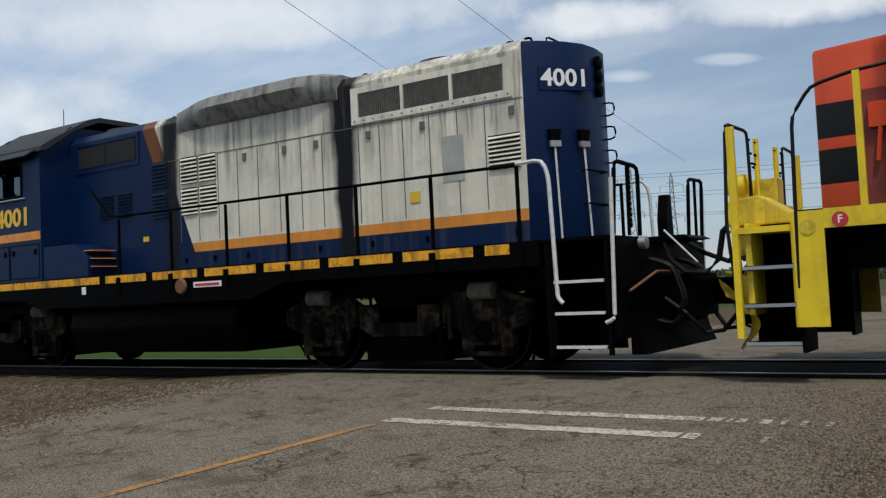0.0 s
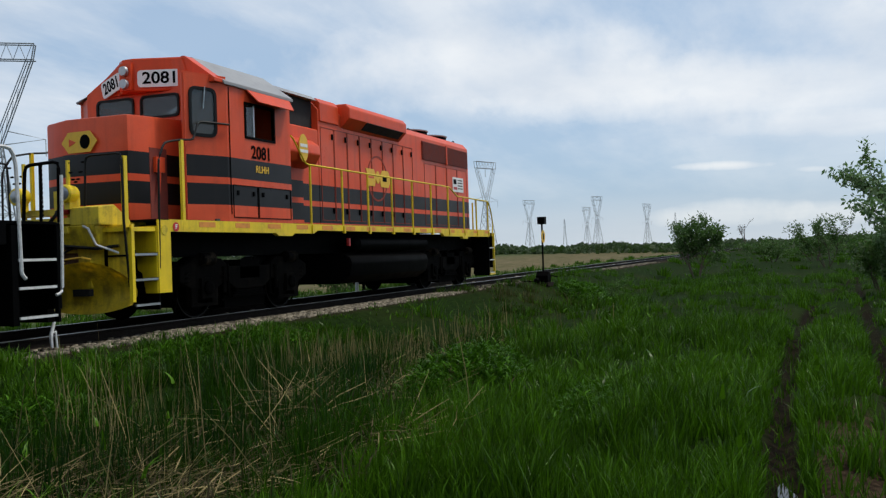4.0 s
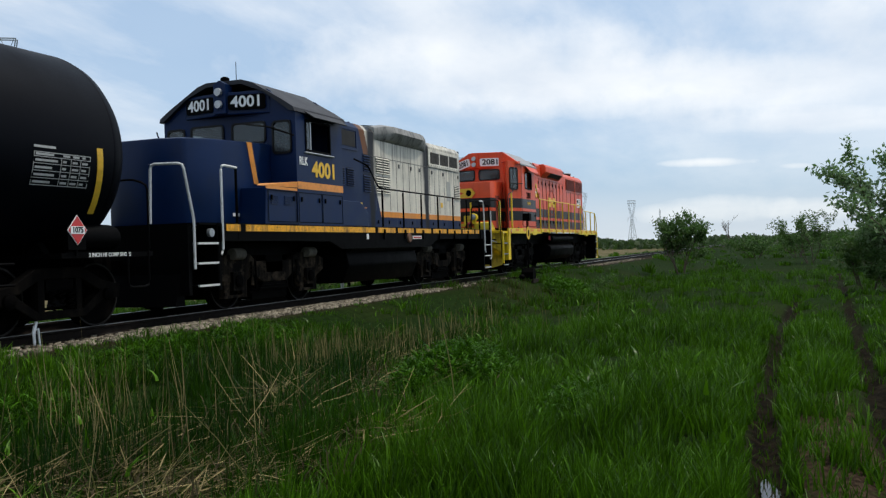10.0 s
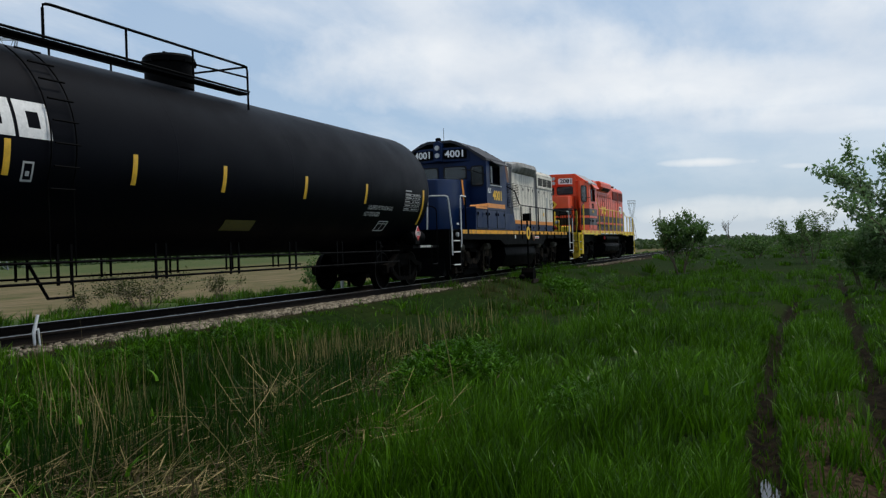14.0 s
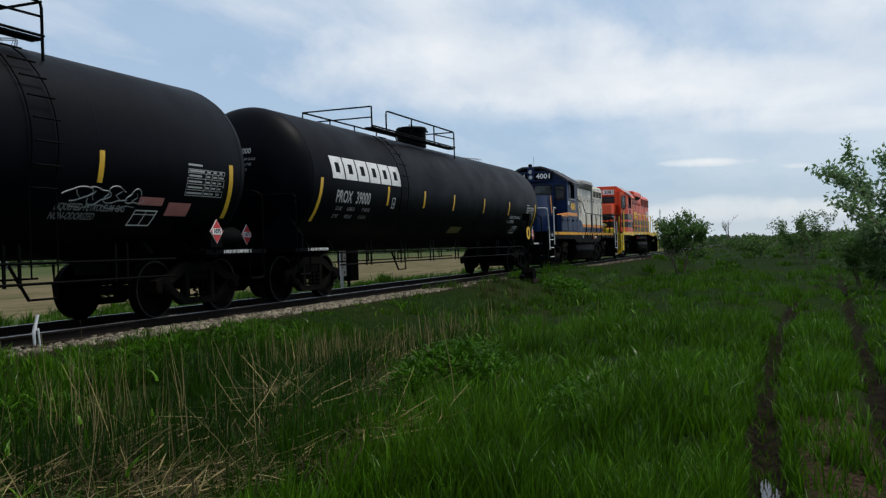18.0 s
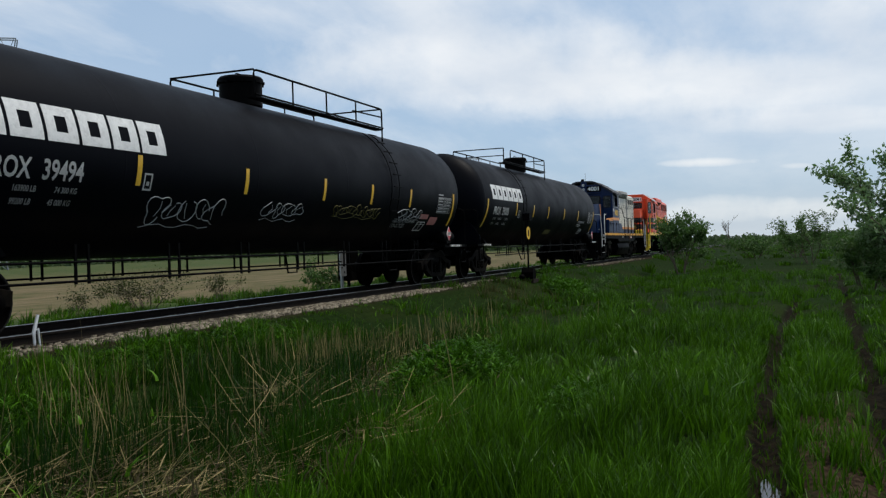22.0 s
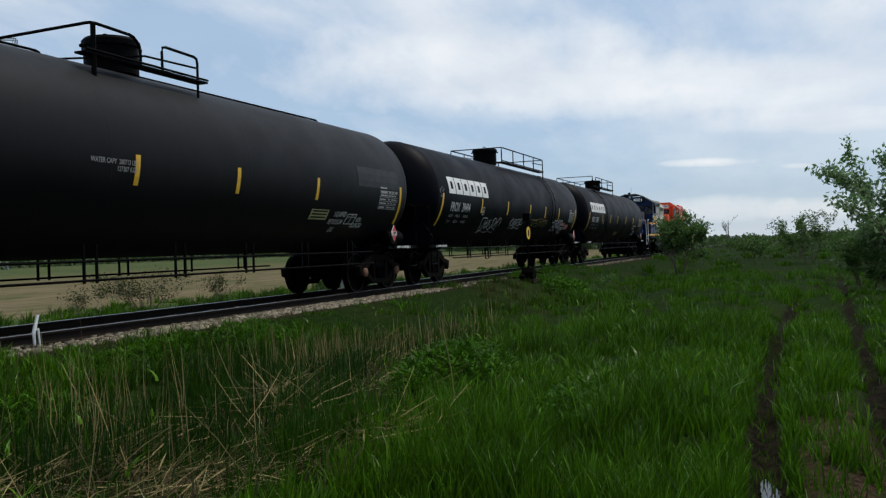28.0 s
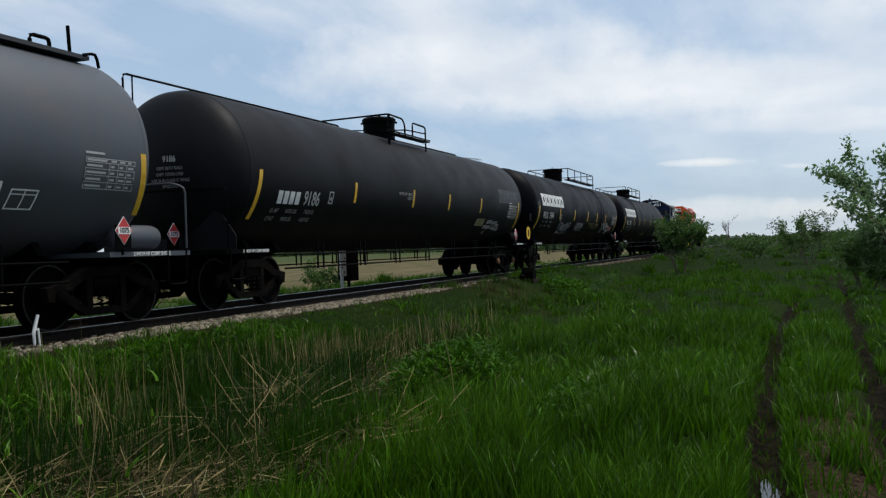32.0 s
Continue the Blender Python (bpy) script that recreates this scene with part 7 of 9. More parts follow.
    for k, txt in enumerate(head_text):
        size, top = (0.15 if k == 0 else 0.075), (3.0 if logo else 2.66)
        m = pose(0, -0.30, top - (0.16 if k else 0.0) - 0.105 * max(k - 1, 0), 90, 0, -90)
        ob = words("head_lettering", txt, size, Matrix.Translation((xc, 0, 0)) @ m, "lettering" if k == 0 else "lettering_bar", W_, "white lettering on the tank end", squeeze=0.85)
        for v in ob.data.vertices:
            rr = min((v.co.y ** 2 + (v.co.z - TZ) ** 2) / TR ** 2, 0.98)
            v.co.x = -H - bulge * math.sqrt(1 - rr) - 0.008
    part("brake_reservoir", turned([(0.06, -0.48), (0.17, -0.42), (0.19, -0.34), (0.19, 0.34), (0.17, 0.42), (0.06, 0.48)], (xc + 8.55, -1.08, 1.27), "x", 20), "tank_grey" if mat == "tank_grey" else "black", W_, "small air cylinder on the end platform", smooth=True)
    lu = plat[0] + 0.55 if ladder < 0 else plat[1] - 0.6
    # under-tank railing
    for s in (-1, 1):
        for z in (0.94, 0.68):
            part("side_rail", rod([(xc - 7.4, s * 1.38, z), (xc + 6.9, s * 1.38, z)], 0.020), "black", W_, "black rail under the tank")
        for k in range(7):
            u = xc - 6.0 + k * 1.95
            for d in (-0.12, 0.12):
                part("rail_post", box(u + d - 0.02, u + d + 0.02, s * 1.38 - 0.012, s * 1.38 + 0.012, 0.64, 1.18), "black", W_)
        if not long_rails:
            for u in (lu,):
                part("rail_brace", rod([(xc + u - 0.42, s * 1.3, 0.92), (xc + u - 0.20, s * 1.38, 0.48), (xc + u + 0.24, s * 1.38, 0.48), (xc + u + 0.22, s * 1.38, 0.92)], 0.022), "black", W_)
    # top platform and railings
    p0, p1 = xc + plat[0], xc + plat[1]
    zp = TZ + TR + 0.03
    top_board = seed == 4
    for s in (-1, 1):
        part("walkway", box(p0, p1, min(s * 0.76, s * 0.98), max(s * 0.76, s * 0.98), zp - 0.075, zp - 0.045), "black", W_, "black grating walkway")
        part("walkway_edge", rod([(p0, s * 0.98, zp - 0.02), (p1, s * 0.98, zp - 0.02)], 0.02), "black", W_)
        if long_rails or top_board:
            if s < 0 and long_rails:
                grab(W_, [(xc - 1.42, 0.95, 4.37), (xc - 1.45, -0.95, 4.40), (xc - 0.55, -0.95, 4.38), (xc - 0.40, -0.95, 4.24), (xc - 0.40, -0.95, zp - 0.1)], 0.024, "black", label="black bent railing round the dome")
                part("railing_post", rod([(xc - 1.42, -0.95, zp - 0.4), (xc - 1.42, -0.95, 4.39)], 0.04), "black", W_)
                grab(W_, [(xc + 0.12, -0.95, zp - 0.1), (xc + 0.12, -0.95, 4.36), (xc + 1.05, -0.95, 4.34), (xc + 1.05, -0.95, zp - 0.35)], 0.024, "black", label="black hoop railing")
                part("mid_rail", rod([(xc - 0.6, 0.8, 4.2), (xc - 0.3, -0.95, 4.12), (xc + 1.0, -0.95, 4.16)], 0.018), "black", W_)
            continue
        g0 = p0 + (0.85 if s < 0 and ladder < 0 else 0.0)
        top = 4.46
        grab(W_, [(g0, s * 0.95, zp - 0.1), (g0, s * 0.95, top - 0.02), (g0 + 0.12, s * 0.95, top), (p1, s * 0.95, top), (p1, s * 0.95, zp - 0.35)], 0.022, "black", label="black top railing")
        n = max(2, int((p1 - g0) / 1.3))
        for k in range(1, n):
            u = g0 + (p1 - g0) * k / n
            part("railing_post", rod([(u, s * 0.95, zp - 0.1), (u, s * 0.95, top)], 0.020), "black", W_)
        part("mid_rail", rod([(p1 - 1.6, s * 0.95, 4.22), (p1, s * 0.95, 4.26)], 0.018), "black", W_)
    if ladder < 0 and not (long_rails or top_board):
        part("railing_post", rod([(p0, -0.95, zp - 0.1), (p0, -0.95, 4.46)], 0.022), "black", W_)
        part("mid_rail", rod([(p0, -0.95, 4.2), (p0, 0.95, 4.2)], 0.018), "black", W_)
    for u in ((p0, p1) if not (long_rails or top_board) else ()):
        grab(W_, [(u, -0.95, 4.46), (u, 0.95, 4.46)], 0.020, "black", label="black end railing")
    if long_rails:
        for u0, u1 in ((-9.0, -0.4), (1.6, 8.8)):
            grab(W_, [(xc + u0, 0.92, 3.66), (xc + u0, 0.92, 4.33), (xc + u1 - 0.15, 0.92, 4.35), (xc + u1, 0.92, 4.0)], 0.022, "black", "tank_handrail", "long black handrail along the tank top")
            for k in range(5):
                u = xc + u0 + 0.25 + (u1 - u0 - 0.5) * k / 4
                part("rail_stud", rod([(u, 0.92, 3.66), (u, 0.92, 4.34)], 0.016), "black", W_)
    if top_board:
        part("running_board", box(xc - 6.5, xc + 8.15, -0.72, -0.30, 3.90, 3.96), "tank_panel", W_, "grey running board along the tank top")
        grab(W_, [(xc + 7.15, -0.6, 3.96), (xc + 7.15, -0.6, 4.10), (xc + 7.50, -0.6, 4.10), (xc + 7.50, -0.6, 3.96)], 0.03, "black", label="small black hoop")
        part("railing_post", rod([(xc + 8.0, -0.5, 3.95), (xc + 7.97, -0.5, 4.40)], 0.028), "black", W_)
        grab(W_, [(xc + 8.02, -0.72, 3.96), (xc + 8.25, -0.75, 4.02), (xc + 8.27, -0.78, 3.80)], 0.025, "black", label="bent grab iron")
    dome = part("valve_dome", turned([(0.43, 0.0), (0.43, 0.44), (0.46, 0.45), (0.46, 0.54), (0.42, 0.585), (0.05, 0.60)], (xc + 0.05, 0, TZ + TR - 0.02), "z", 30), "black", W_, "round black valve housing", smooth=True)
    grab(dome, [(xc - 0.12, 0, 4.54), (xc - 0.12, 0, 4.62), (xc + 0.22, 0, 4.62), (xc + 0.22, 0, 4.54)], 0.012, "black", "lid_handle")
    for k in range(10):
        part("dome_bolt", turned([(0.022, 0.0), (0.022, 0.05)], (xc + 0.05 + 0.475 * math.cos(k * 0.628), 0.475 * math.sin(k * 0.628), TZ + TR + 0.41), "z", 6), "black", dome)
    # ladder
    lx = xc + (p0 - xc + 0.55 if ladder < 0 else p1 - xc - 0.6)
    for dx in (-0.22, 0.22) if not long_rails else ():
        pts = [(lx + dx, -(TR + 0.04) * math.sin(a), TZ + (TR + 0.04) * math.cos(a)) for a in np.linspace(0.55, 1.9, 12)] + [(lx + dx, -1.46, 0.75)]
        part("ladder_rail", rod(pts, 0.011), "black", W_)
    for a in np.linspace(0.65, 1.95, 8) if not long_rails else ():
        y, z = -(TR + 0.10) * math.sin(a), TZ + (TR + 0.10) * math.cos(a)
        part("ladder_rung", rod([(lx - 0.22, y, z), (lx + 0.22, y, z)], 0.014), "black", W_)
    # lettering
    if logo:
        for k in range(6):
            x = xc - 7.85 + 0.60 * k
            bm = bmesh.new()
            w = 0.54
            pieces = ((0.0, w, 2.50, 2.63), (0.0, w, 2.84, 2.97), (0.0, 0.17, 2.63, 2.84), (w - 0.17, w, 2.63, 2.84))
            for (a, b, c, d) in pieces:
                patch(x + a - (c - 2.53) * 0.10, x + b - (c - 2.53) * 0.10, c, d, -0.10, 3, bm)
            part("logo_block", bm, "lettering", W_, "white block of the owner's logo")
    if number:
        ob = words("number", number, 0.36 if logo else 0.38, facing(xc - 6.36 if logo else xc - 6.38, -1.5, 2.12 if logo else 2.02), "lettering", W_, "white wagon number", squeeze=0.80 if logo else 0.84)
        bend(ob.data, 0.006)
        if logo:
            ob = words("owner_code", "PROX", 0.36, facing(xc - 7.28, -1.5, 2.12), "lettering", W_, "white owner's code", squeeze=0.78)
            bend(ob.data, 0.006)
        for k in range(0 if logo else 4):
            x = xc - 7.66 + 0.215 * k
            part("owner_mark", patch(x, x + 0.16, 1.90, 2.14, n=3), "lettering", W_, "white block of the owner's mark")
        for z, line in zip((1.88, 1.72) if logo else (1.77, 1.62), small):
            for u, txt in line:
                ob = words("small_lettering", txt, 0.105, facing(xc + u, -1.5, z), "lettering_bar", W_, squeeze=0.85)
                bend(ob.data, 0.005)
        sq = bmesh.new()
        q = 0.0 if logo else -0.90
        for a, b, c, d in ((-4.78, -4.60, 1.96, 1.985), (-4.78, -4.60, 2.185, 2.21), (-4.78, -4.755, 1.985, 2.185), (-4.625, -4.60, 1.985, 2.185), (-4.72, -4.66, 2.03, 2.09)):
            patch(xc + a + q, xc + b + q, c, d, n=2, bm=sq)
        part("test_mark", sq, "lettering_bar", W_, "small white boxed mark")
    # data panel near the end
    px, pz = xc + 7.16, 1.93
    t = part("data_panel", patch(px, px + 0.98, pz, pz + 0.42, n=5), mat, W_, "black data panel with a white table")
    edge = bmesh.new()
    for a, b, c, d in [(0, 0.98, 0, 0.010), (0, 0.98, 0.41, 0.42), (0, 0.010, 0, 0.42), (0.97, 0.98, 0, 0.42), (0.46, 0.468, 0, 0.36), (0.63, 0.638, 0, 0.36), (0.80, 0.808, 0, 0.36)] + [(0, 0.98, z, z + 0.008) for z in (0.09, 0.18, 0.27, 0.355)]:
        patch(px + a, px + b, pz + c, pz + d, n=2, bm=edge)
    for v in edge.verts:
        v.co.y -= 0.003
    part("panel_frame", edge, "lettering_bar", t)
    rng = random.Random(seed)
    for k, z in enumerate((0.03, 0.12, 0.21, 0.30, 0.375)):
        for a, b in ((0.03, rng.uniform(0.3, 0.43)), (0.49, rng.uniform(0.55, 0.61)), (0.66, rng.uniform(0.72, 0.78)), (0.83, rng.uniform(0.88, 0.95))):
            ln = patch(px + a, px + b, pz + z, pz + z + 0.028, n=1)
            for v in ln.verts:
                v.co.y -= 0.003
            part("panel_line", ln, "lettering_bar", t)
    part("panel_line", patch(px, px + 0.36, pz + 0.47, pz + 0.50, n=1), "lettering_bar", t)
    for u, z, size, txt, m in written:
        ob = words("notice_lettering", txt, size, facing(xc + u, -1.5, z), m, W_, squeeze=0.82)
        bend(ob.data, 0.006)
    for x0, x1, z0, z1 in framed:
        bm = bmesh.new()
        for a, b, c, d in ((x0, x1, z0, z0 + 0.018), (x0, x1, z1 - 0.018, z1), (x0, x0 + 0.018, z0, z1), (x1 - 0.018, x1, z0, z1), ((x0 + x1) / 2, (x0 + x1) / 2 + 0.014, z0, z1), (x0, x1, z1 - 0.07, z1 - 0.058)):
            patch(xc + a + (c - z0) * 0.12, xc + b + (c - z0) * 0.12, c, d, 0.12, 2, bm)
        part("framed_notice", bm, "lettering", W_, "white framed test notice")
    for (a, b, c, d, m, lab) in tags:
        part("notice", patch(xc + a, xc + b, c, d, 0.0, 3), m, W_, lab)
    return W_


M["lettering_bar"] = material("faded_small_lettering", (0.42, 0.42, 0.41), 0.6, var=0.2, scale=20, dirt=0.35, grime=(0.1, 0.1, 0.1))
M["tank_panel"] = material("grey_black_panel", (0.03, 0.031, 0.034), 0.6, var=0.25, dirt=0.3)
M["repaint"] = material("glossy_repainted_patch", (0.009, 0.010, 0.011), 0.4, var=0.3, dirt=0.3, grime=(0.02, 0.022, 0.02), specular=0.15)
M["chalk"] = material("pale_spray_paint", (0.33, 0.34, 0.34), 0.7, var=0.3, scale=9, dirt=0.4, grime=(0.05, 0.05, 0.05))
M["tag_red"] = material("red_notice_print", (0.42, 0.16, 0.14), 0.6, var=0.25, dirt=0.3)

M["dull_yellow"] = material("dull_yellow_notice", (0.10, 0.085, 0.012), 0.7, var=0.3, scale=14, dirt=0.5, grime=(0.01, 0.01, 0.008))
M["pale_yellow"] = material("pale_yellow_notice", (0.36, 0.35, 0.17), 0.7, var=0.25, scale=12, dirt=0.4, grime=(0.08, 0.08, 0.05))
loco_o = locomotive_orange()
loco_b = locomotive_blue()
WX = (-1.5, -21.35, -40.95, -60.75)
LPG = "LIQUEFIED PETROLEUM GAS"
w1 = tank_wagon(WX[0], "tank", "black pressure tank wagon with white logo blocks", (-4.7, 1.1), -1, True, "39000",
                [(-0.12, 0.83, 1.40, 1.58, "dull_yellow", "small dull yellow notice")], 1,
                (((-7.4, "LD LMT"), (-6.85, "163800 LB"), (-6.1, "74 300 KG")), ((-7.45, "LT WT"), (-6.85, "99200 LB"), (-6.15, "45 000 KG"))),
                strips=(-5.03, -2.74, -0.51, 2.23, 4.95), head_text=("39000", "CAPY 33500 GALS", "126800 LTRS", "SPRGS"), written=((5.85, 1.95, 0.13, LPG, "lettering"), (5.48, 1.80, 0.13, "NOT-ODORIZED", "lettering")), framed=((6.03, 6.55, 1.43, 1.66),))
w2 = tank_wagon(WX[1], "tank", "black pressure tank wagon with logo blocks and graffiti", (-0.95, 4.8), 1, True, "39494",
                [(6.16, 6.71, 1.75, 1.87, "tag_red", "red and white notice"), (6.85, 7.4, 1.61, 1.81, "tag_red", "red and white notice")], 2,
                (((-7.5, "LD LMT"), (-6.95, "163900 LB"), (-6.25, "74 300 KG")), ((-7.55, "LT WT"), (-6.95, "99200 LB"), (-6.3, "45 000 KG"))),
                head_text=("39494", "CAPY 33500 GALS", "126800 LTRS"), written=((5.25, 1.68, 0.13, LPG, "chalk"), (4.97, 1.56, 0.13, "NON-ODORIZED", "chalk")), framed=((6.13, 6.64, 1.45, 1.68),))
w3 = tank_wagon(WX[2], "tank_dull", "plain black pressure tank wagon with yellow strips", (-1.6, 1.3), 1, False, "9186",
                [(4.15, 4.88, 1.64, 1.84, "pale_yellow", "pale yellow notice with dark bars"), (6.0, 8.2, 2.40, 2.84, "repaint", "glossy repainted dark patch")], 3,
                (((-7.65, "LD LMT"), (-7.05, "163700 LBS"), (-6.35, "74250 KG")), ((-7.7, "LT WT"), (-7.1, "99300 LBS"), (-6.4, "45050 KG"))), True,
                strips=(-4.49, -1.2, 1.39, 4.2), head_text=("9186", "CAPY 33717 GALS", "CAPY 127633 LTRS", "AAR 36 IN CLASS C WHLS", "SPRGS D-5"), written=((5.45, 1.76, 0.14, "LIQUEFIED", "lettering"), (5.36, 1.60, 0.14, "PETROLEUM", "lettering"), (5.38, 1.44, 0.14, "GAS", "lettering"), (6.42, 1.66, 0.13, "NON", "lettering"),
                                                          (6.42, 1.54, 0.13, "ODORIZED", "lettering"), (-1.68, 2.33, 0.10, "WATER CAPY  280713 LBS", "lettering_bar"), (-1.42, 2.23, 0.10, "127307 KGS", "lettering_bar")), framed=((5.78, 6.22, 1.56, 1.78),))
for z in (1.67, 1.73, 1.79):
    part("notice_line", patch(WX[2] + 4.2, WX[2] + 4.83, z, z + 0.03, n=1), "black", w3)
w4 = tank_wagon(WX[3], "tank_grey", "weathered grey pressure tank wagon", (-2.5, 2.5), -1, False, "",
                [(5.3, 5.86, 1.78, 1.95, "lettering", "white notice")], 4, framed=((5.99, 6.43, 1.62, 1.87),), H=8.36, bulge=0.58)
scribble(w2, WX[1] - 4.5, WX[1] - 2.6, 1.48, 1.93, 5, "chalk", 0.009)
scribble(w2, WX[1] - 1.35, WX[1] + 0.05, 1.62, 1.95, 6, "chalk", 0.008, 4)
scribble(w2, WX[1] + 1.3, WX[1] + 3.6, 1.72, 1.98, 7, "dull_yellow", 0.009, 7)
scribble(w2, WX[1] + 4.7, WX[1] + 6.25, 1.72, 2.02, 8, "chalk", 0.010, 4)
scribble(w2, WX[1] - 8.55, WX[1] - 8.3, 2.42, 2.7, 9, "chalk", 0.005, 1)

# ---- beside the line ----


def stop_sign():
    S = thing("stop_sign", 0.945, "red octagonal stop sign under a crossbuck on a grey post", "road sign", y=-4.72, z=-0.05)
    m = pose(0, 0, 0, 0, 4.6, -6)
    post = part("post", box(-0.07, 0.07, 0.0, 0.12, -0.4, 2.68), "wood", S, "weathered square timber post", bevel=0.008)
    part("reflective_strip", box(0.004, 0.054, -0.010, -0.002, -0.1, 1.60), "white", post, "white strip on the post")
    octo = [(0.335 * math.cos(radians(22.5 + 45 * k)), 1.88 + 0.335 * math.sin(radians(22.5 + 45 * k))) for k in range(8)]
    face = part("sign_face", prism(octo, -0.030, -0.024, axis="y"), "white", S, "white-edged red octagon")
    octo = [(a * 0.945, 1.88 + (b - 1.88) * 0.945) for a, b in octo]
    red = part("sign_red", prism(octo, -0.034, -0.030, axis="y"), "sign_red", face)
    words("lettering", "STOP", 0.355, facing(0.0, -0.037, 1.88), "white", face, "white lettering", squeeze=0.58, bold=0.0, space=1.14)
    chip = [(-0.24, 1.66), (-0.20, 1.70), (-0.205, 1.74), (-0.17, 1.69), (-0.15, 1.64), (-0.19, 1.62)]
    part("worn_patch", prism(chip, -0.0355, -0.034, axis="y"), "white", face, "chipped paint")
    for z in (1.64, 2.12):
        part("bolt", turned([(0.012, -0.008), (0.012, 0.004)], (0.0, -0.036, z), "y", 8), "bare", face)
    for k, a in enumerate((43, -47)):
        c, s = math.cos(radians(a)), math.sin(radians(a))
        y = -0.045 - 0.012 * k

        def rect(hx, hz):
            return [(u * c - v * s, 2.635 + u * s + v * c) for u, v in ((-hx, -hz), (hx, -hz), (hx, hz), (-hx, hz))]
        b = part("crossbuck_board", prism(rect(0.60, 0.115), y, y + 0.006, axis="y"), "sign_red", S, "red-edged white crossbuck board")
        part("board_face", prism(rect(0.55, 0.062), y - 0.003, y, axis="y"), "white", b)
    for ch in S.children:
        ch.matrix_local = m
    return S


stop_sign()


def switch_stand():
    S = thing("switch_stand", 28.5, "black switch stand with a yellow disc target", "switch stand", y=-2.35, z=-0.25)
    part("base", box(-0.35, 0.35, -0.25, 0.9, 0.0, 0.12), "tie", S, bevel=0.02)
    part("machine", prism([(-0.22, 0.12), (-0.22, 0.34), (-0.1, 0.48), (0.1, 0.48), (0.22, 0.34), (0.22, 0.12)], -0.2, 0.2, axis="y"), "running", S, "black switch machine", bevel=0.02)
    part("mast", rod([(0, 0, 0.4), (0, 0, 2.2)], 0.03, seg=10), "black", S)
    part("disc_target", turned([(0.21, -0.008), (0.21, 0.008)], (0.0, -0.03, 1.62), "y", 28), "gold", S, "yellow oval target")
    part("target_mark", box(-0.06, 0.06, -0.045, -0.038, 1.52, 1.72), "black", S)
    part("lantern", box(-0.12, 0.12, -0.12, 0.12, 2.02, 2.26), "black", S, "black lantern box", bevel=0.03)
    part("lever", rod([(0.1, -0.15, 0.35), (0.5, -0.35, 0.28)], 0.02), "running", S)
    part("weight", turned([(0.05, -0.09), (0.10, 0), (0.05, 0.09)], (-0.45, 0.1, 0.2), "x", 14), "running", S)
    part("connecting_rod", rod([(0, 0.1, 0.16), (0, 1.6, 0.16)], 0.02), "running", S)
    return S


switch_stand()


def relay_case():
    S = thing("relay_case", 26.0, "dark relay case on a galvanised post with a white plate", "relay case", y=3.2, z=-0.45)
    part("post", rod([(0, 0, 0), (0, 0, 1.4)], 0.055, seg=12), "bare", S, "galvanised post")
    part("white_plate", box(-0.32, 0.10, -0.12, -0.09, 0.62, 1.55), "bare", S, "weathered pale metal plate", bevel=0.01)
    for x, z in ((-0.2, 1.4), (-0.02, 1.2), (-0.2, 0.9), (-0.05, 0.75)):
        part("plate_mark", turned([(0.03, -0.006), (0.03, 0.006)], (x, -0.125, z), "y", 10), "black", S)
    part("cabinet", box(0.22, 0.82, -0.2, 0.25, 0.45, 1.55), "running", S, "dark metal cabinet", bevel=0.03)
    part("cabinet_door", box(0.26, 0.78, -0.215, -0.2, 0.5, 1.5), "running", S, bevel=0.01)
    part("cabinet_leg", box(0.48, 0.56, -0.02, 0.06, 0.0, 0.46), "running", S)
    return S


relay_case()


def marker_stake():
    S = thing("marker_stake", 9.12, "short broken white stake beside the track", "stake", y=-1.0, z=-0.17)
    bm = rod([(-0.03, 0, 0.0), (-0.045, 0, 0.20), (0.035, 0, 0.43)], [0.016, 0.024, 0.022])
    rod([(-0.045, 0.0, 0.22), (0.035, 0.0, 0.25), (0.06, 0, 0.0)], 0.014, bm)
    part("stake", bm, "white", S)


marker_stake()


def street_lamp():
    S = thing("street_lamp", 1.75, "wooden utility pole with a bent street lamp arm", "street lamp", y=20.0, z=-0.6)
    part("pole", rod([(0, 0, 0), (0.05, 0, 9.3)], [0.15, 0.11], seg=12), "wood", S, "grey wooden pole")
    pts = [(0.0, 0, 6.75), (-0.5, 0, 7.35), (-1.2, 0, 7.85), (-2.0, 0, 8.10), (-2.5, 0, 8.12)]
    arm = part("lamp_arm", rod(pts, 0.035, seg=8), "bare", S, "curved metal arm")
    part("lamp_head", turned([(0.05, -0.25), (0.14, -0.05), (0.13, 0.15), (0.05, 0.24)], (-2.65, 0, 8.10), "x", 14), "bare", arm, smooth=True)
    part("transformer", turned([(0.13, 0), (0.15, 0.05), (0.15, 0.4), (0.1, 0.45)], (0.25, -0.1, 7.9), "z", 14), "bare", S)
    part("wire_bracket", rod([(0.05, 0, 8.9), (0.55, 0, 8.7)], 0.03), "bare", S)
    return S


street_lamp()


def sag(name, p, q, drop, r, label, n=14):
    p, q = Vector(p), Vector(q)
    pts = [p.lerp(q, i / n) - Vector((0, 0, drop * 4 * (i / n) * (1 - i / n))) for i in range(n + 1)]
    ob = part(name, rod(pts, r, seg=4), "rubber", None)
    return tagged(ob, label, "wire")


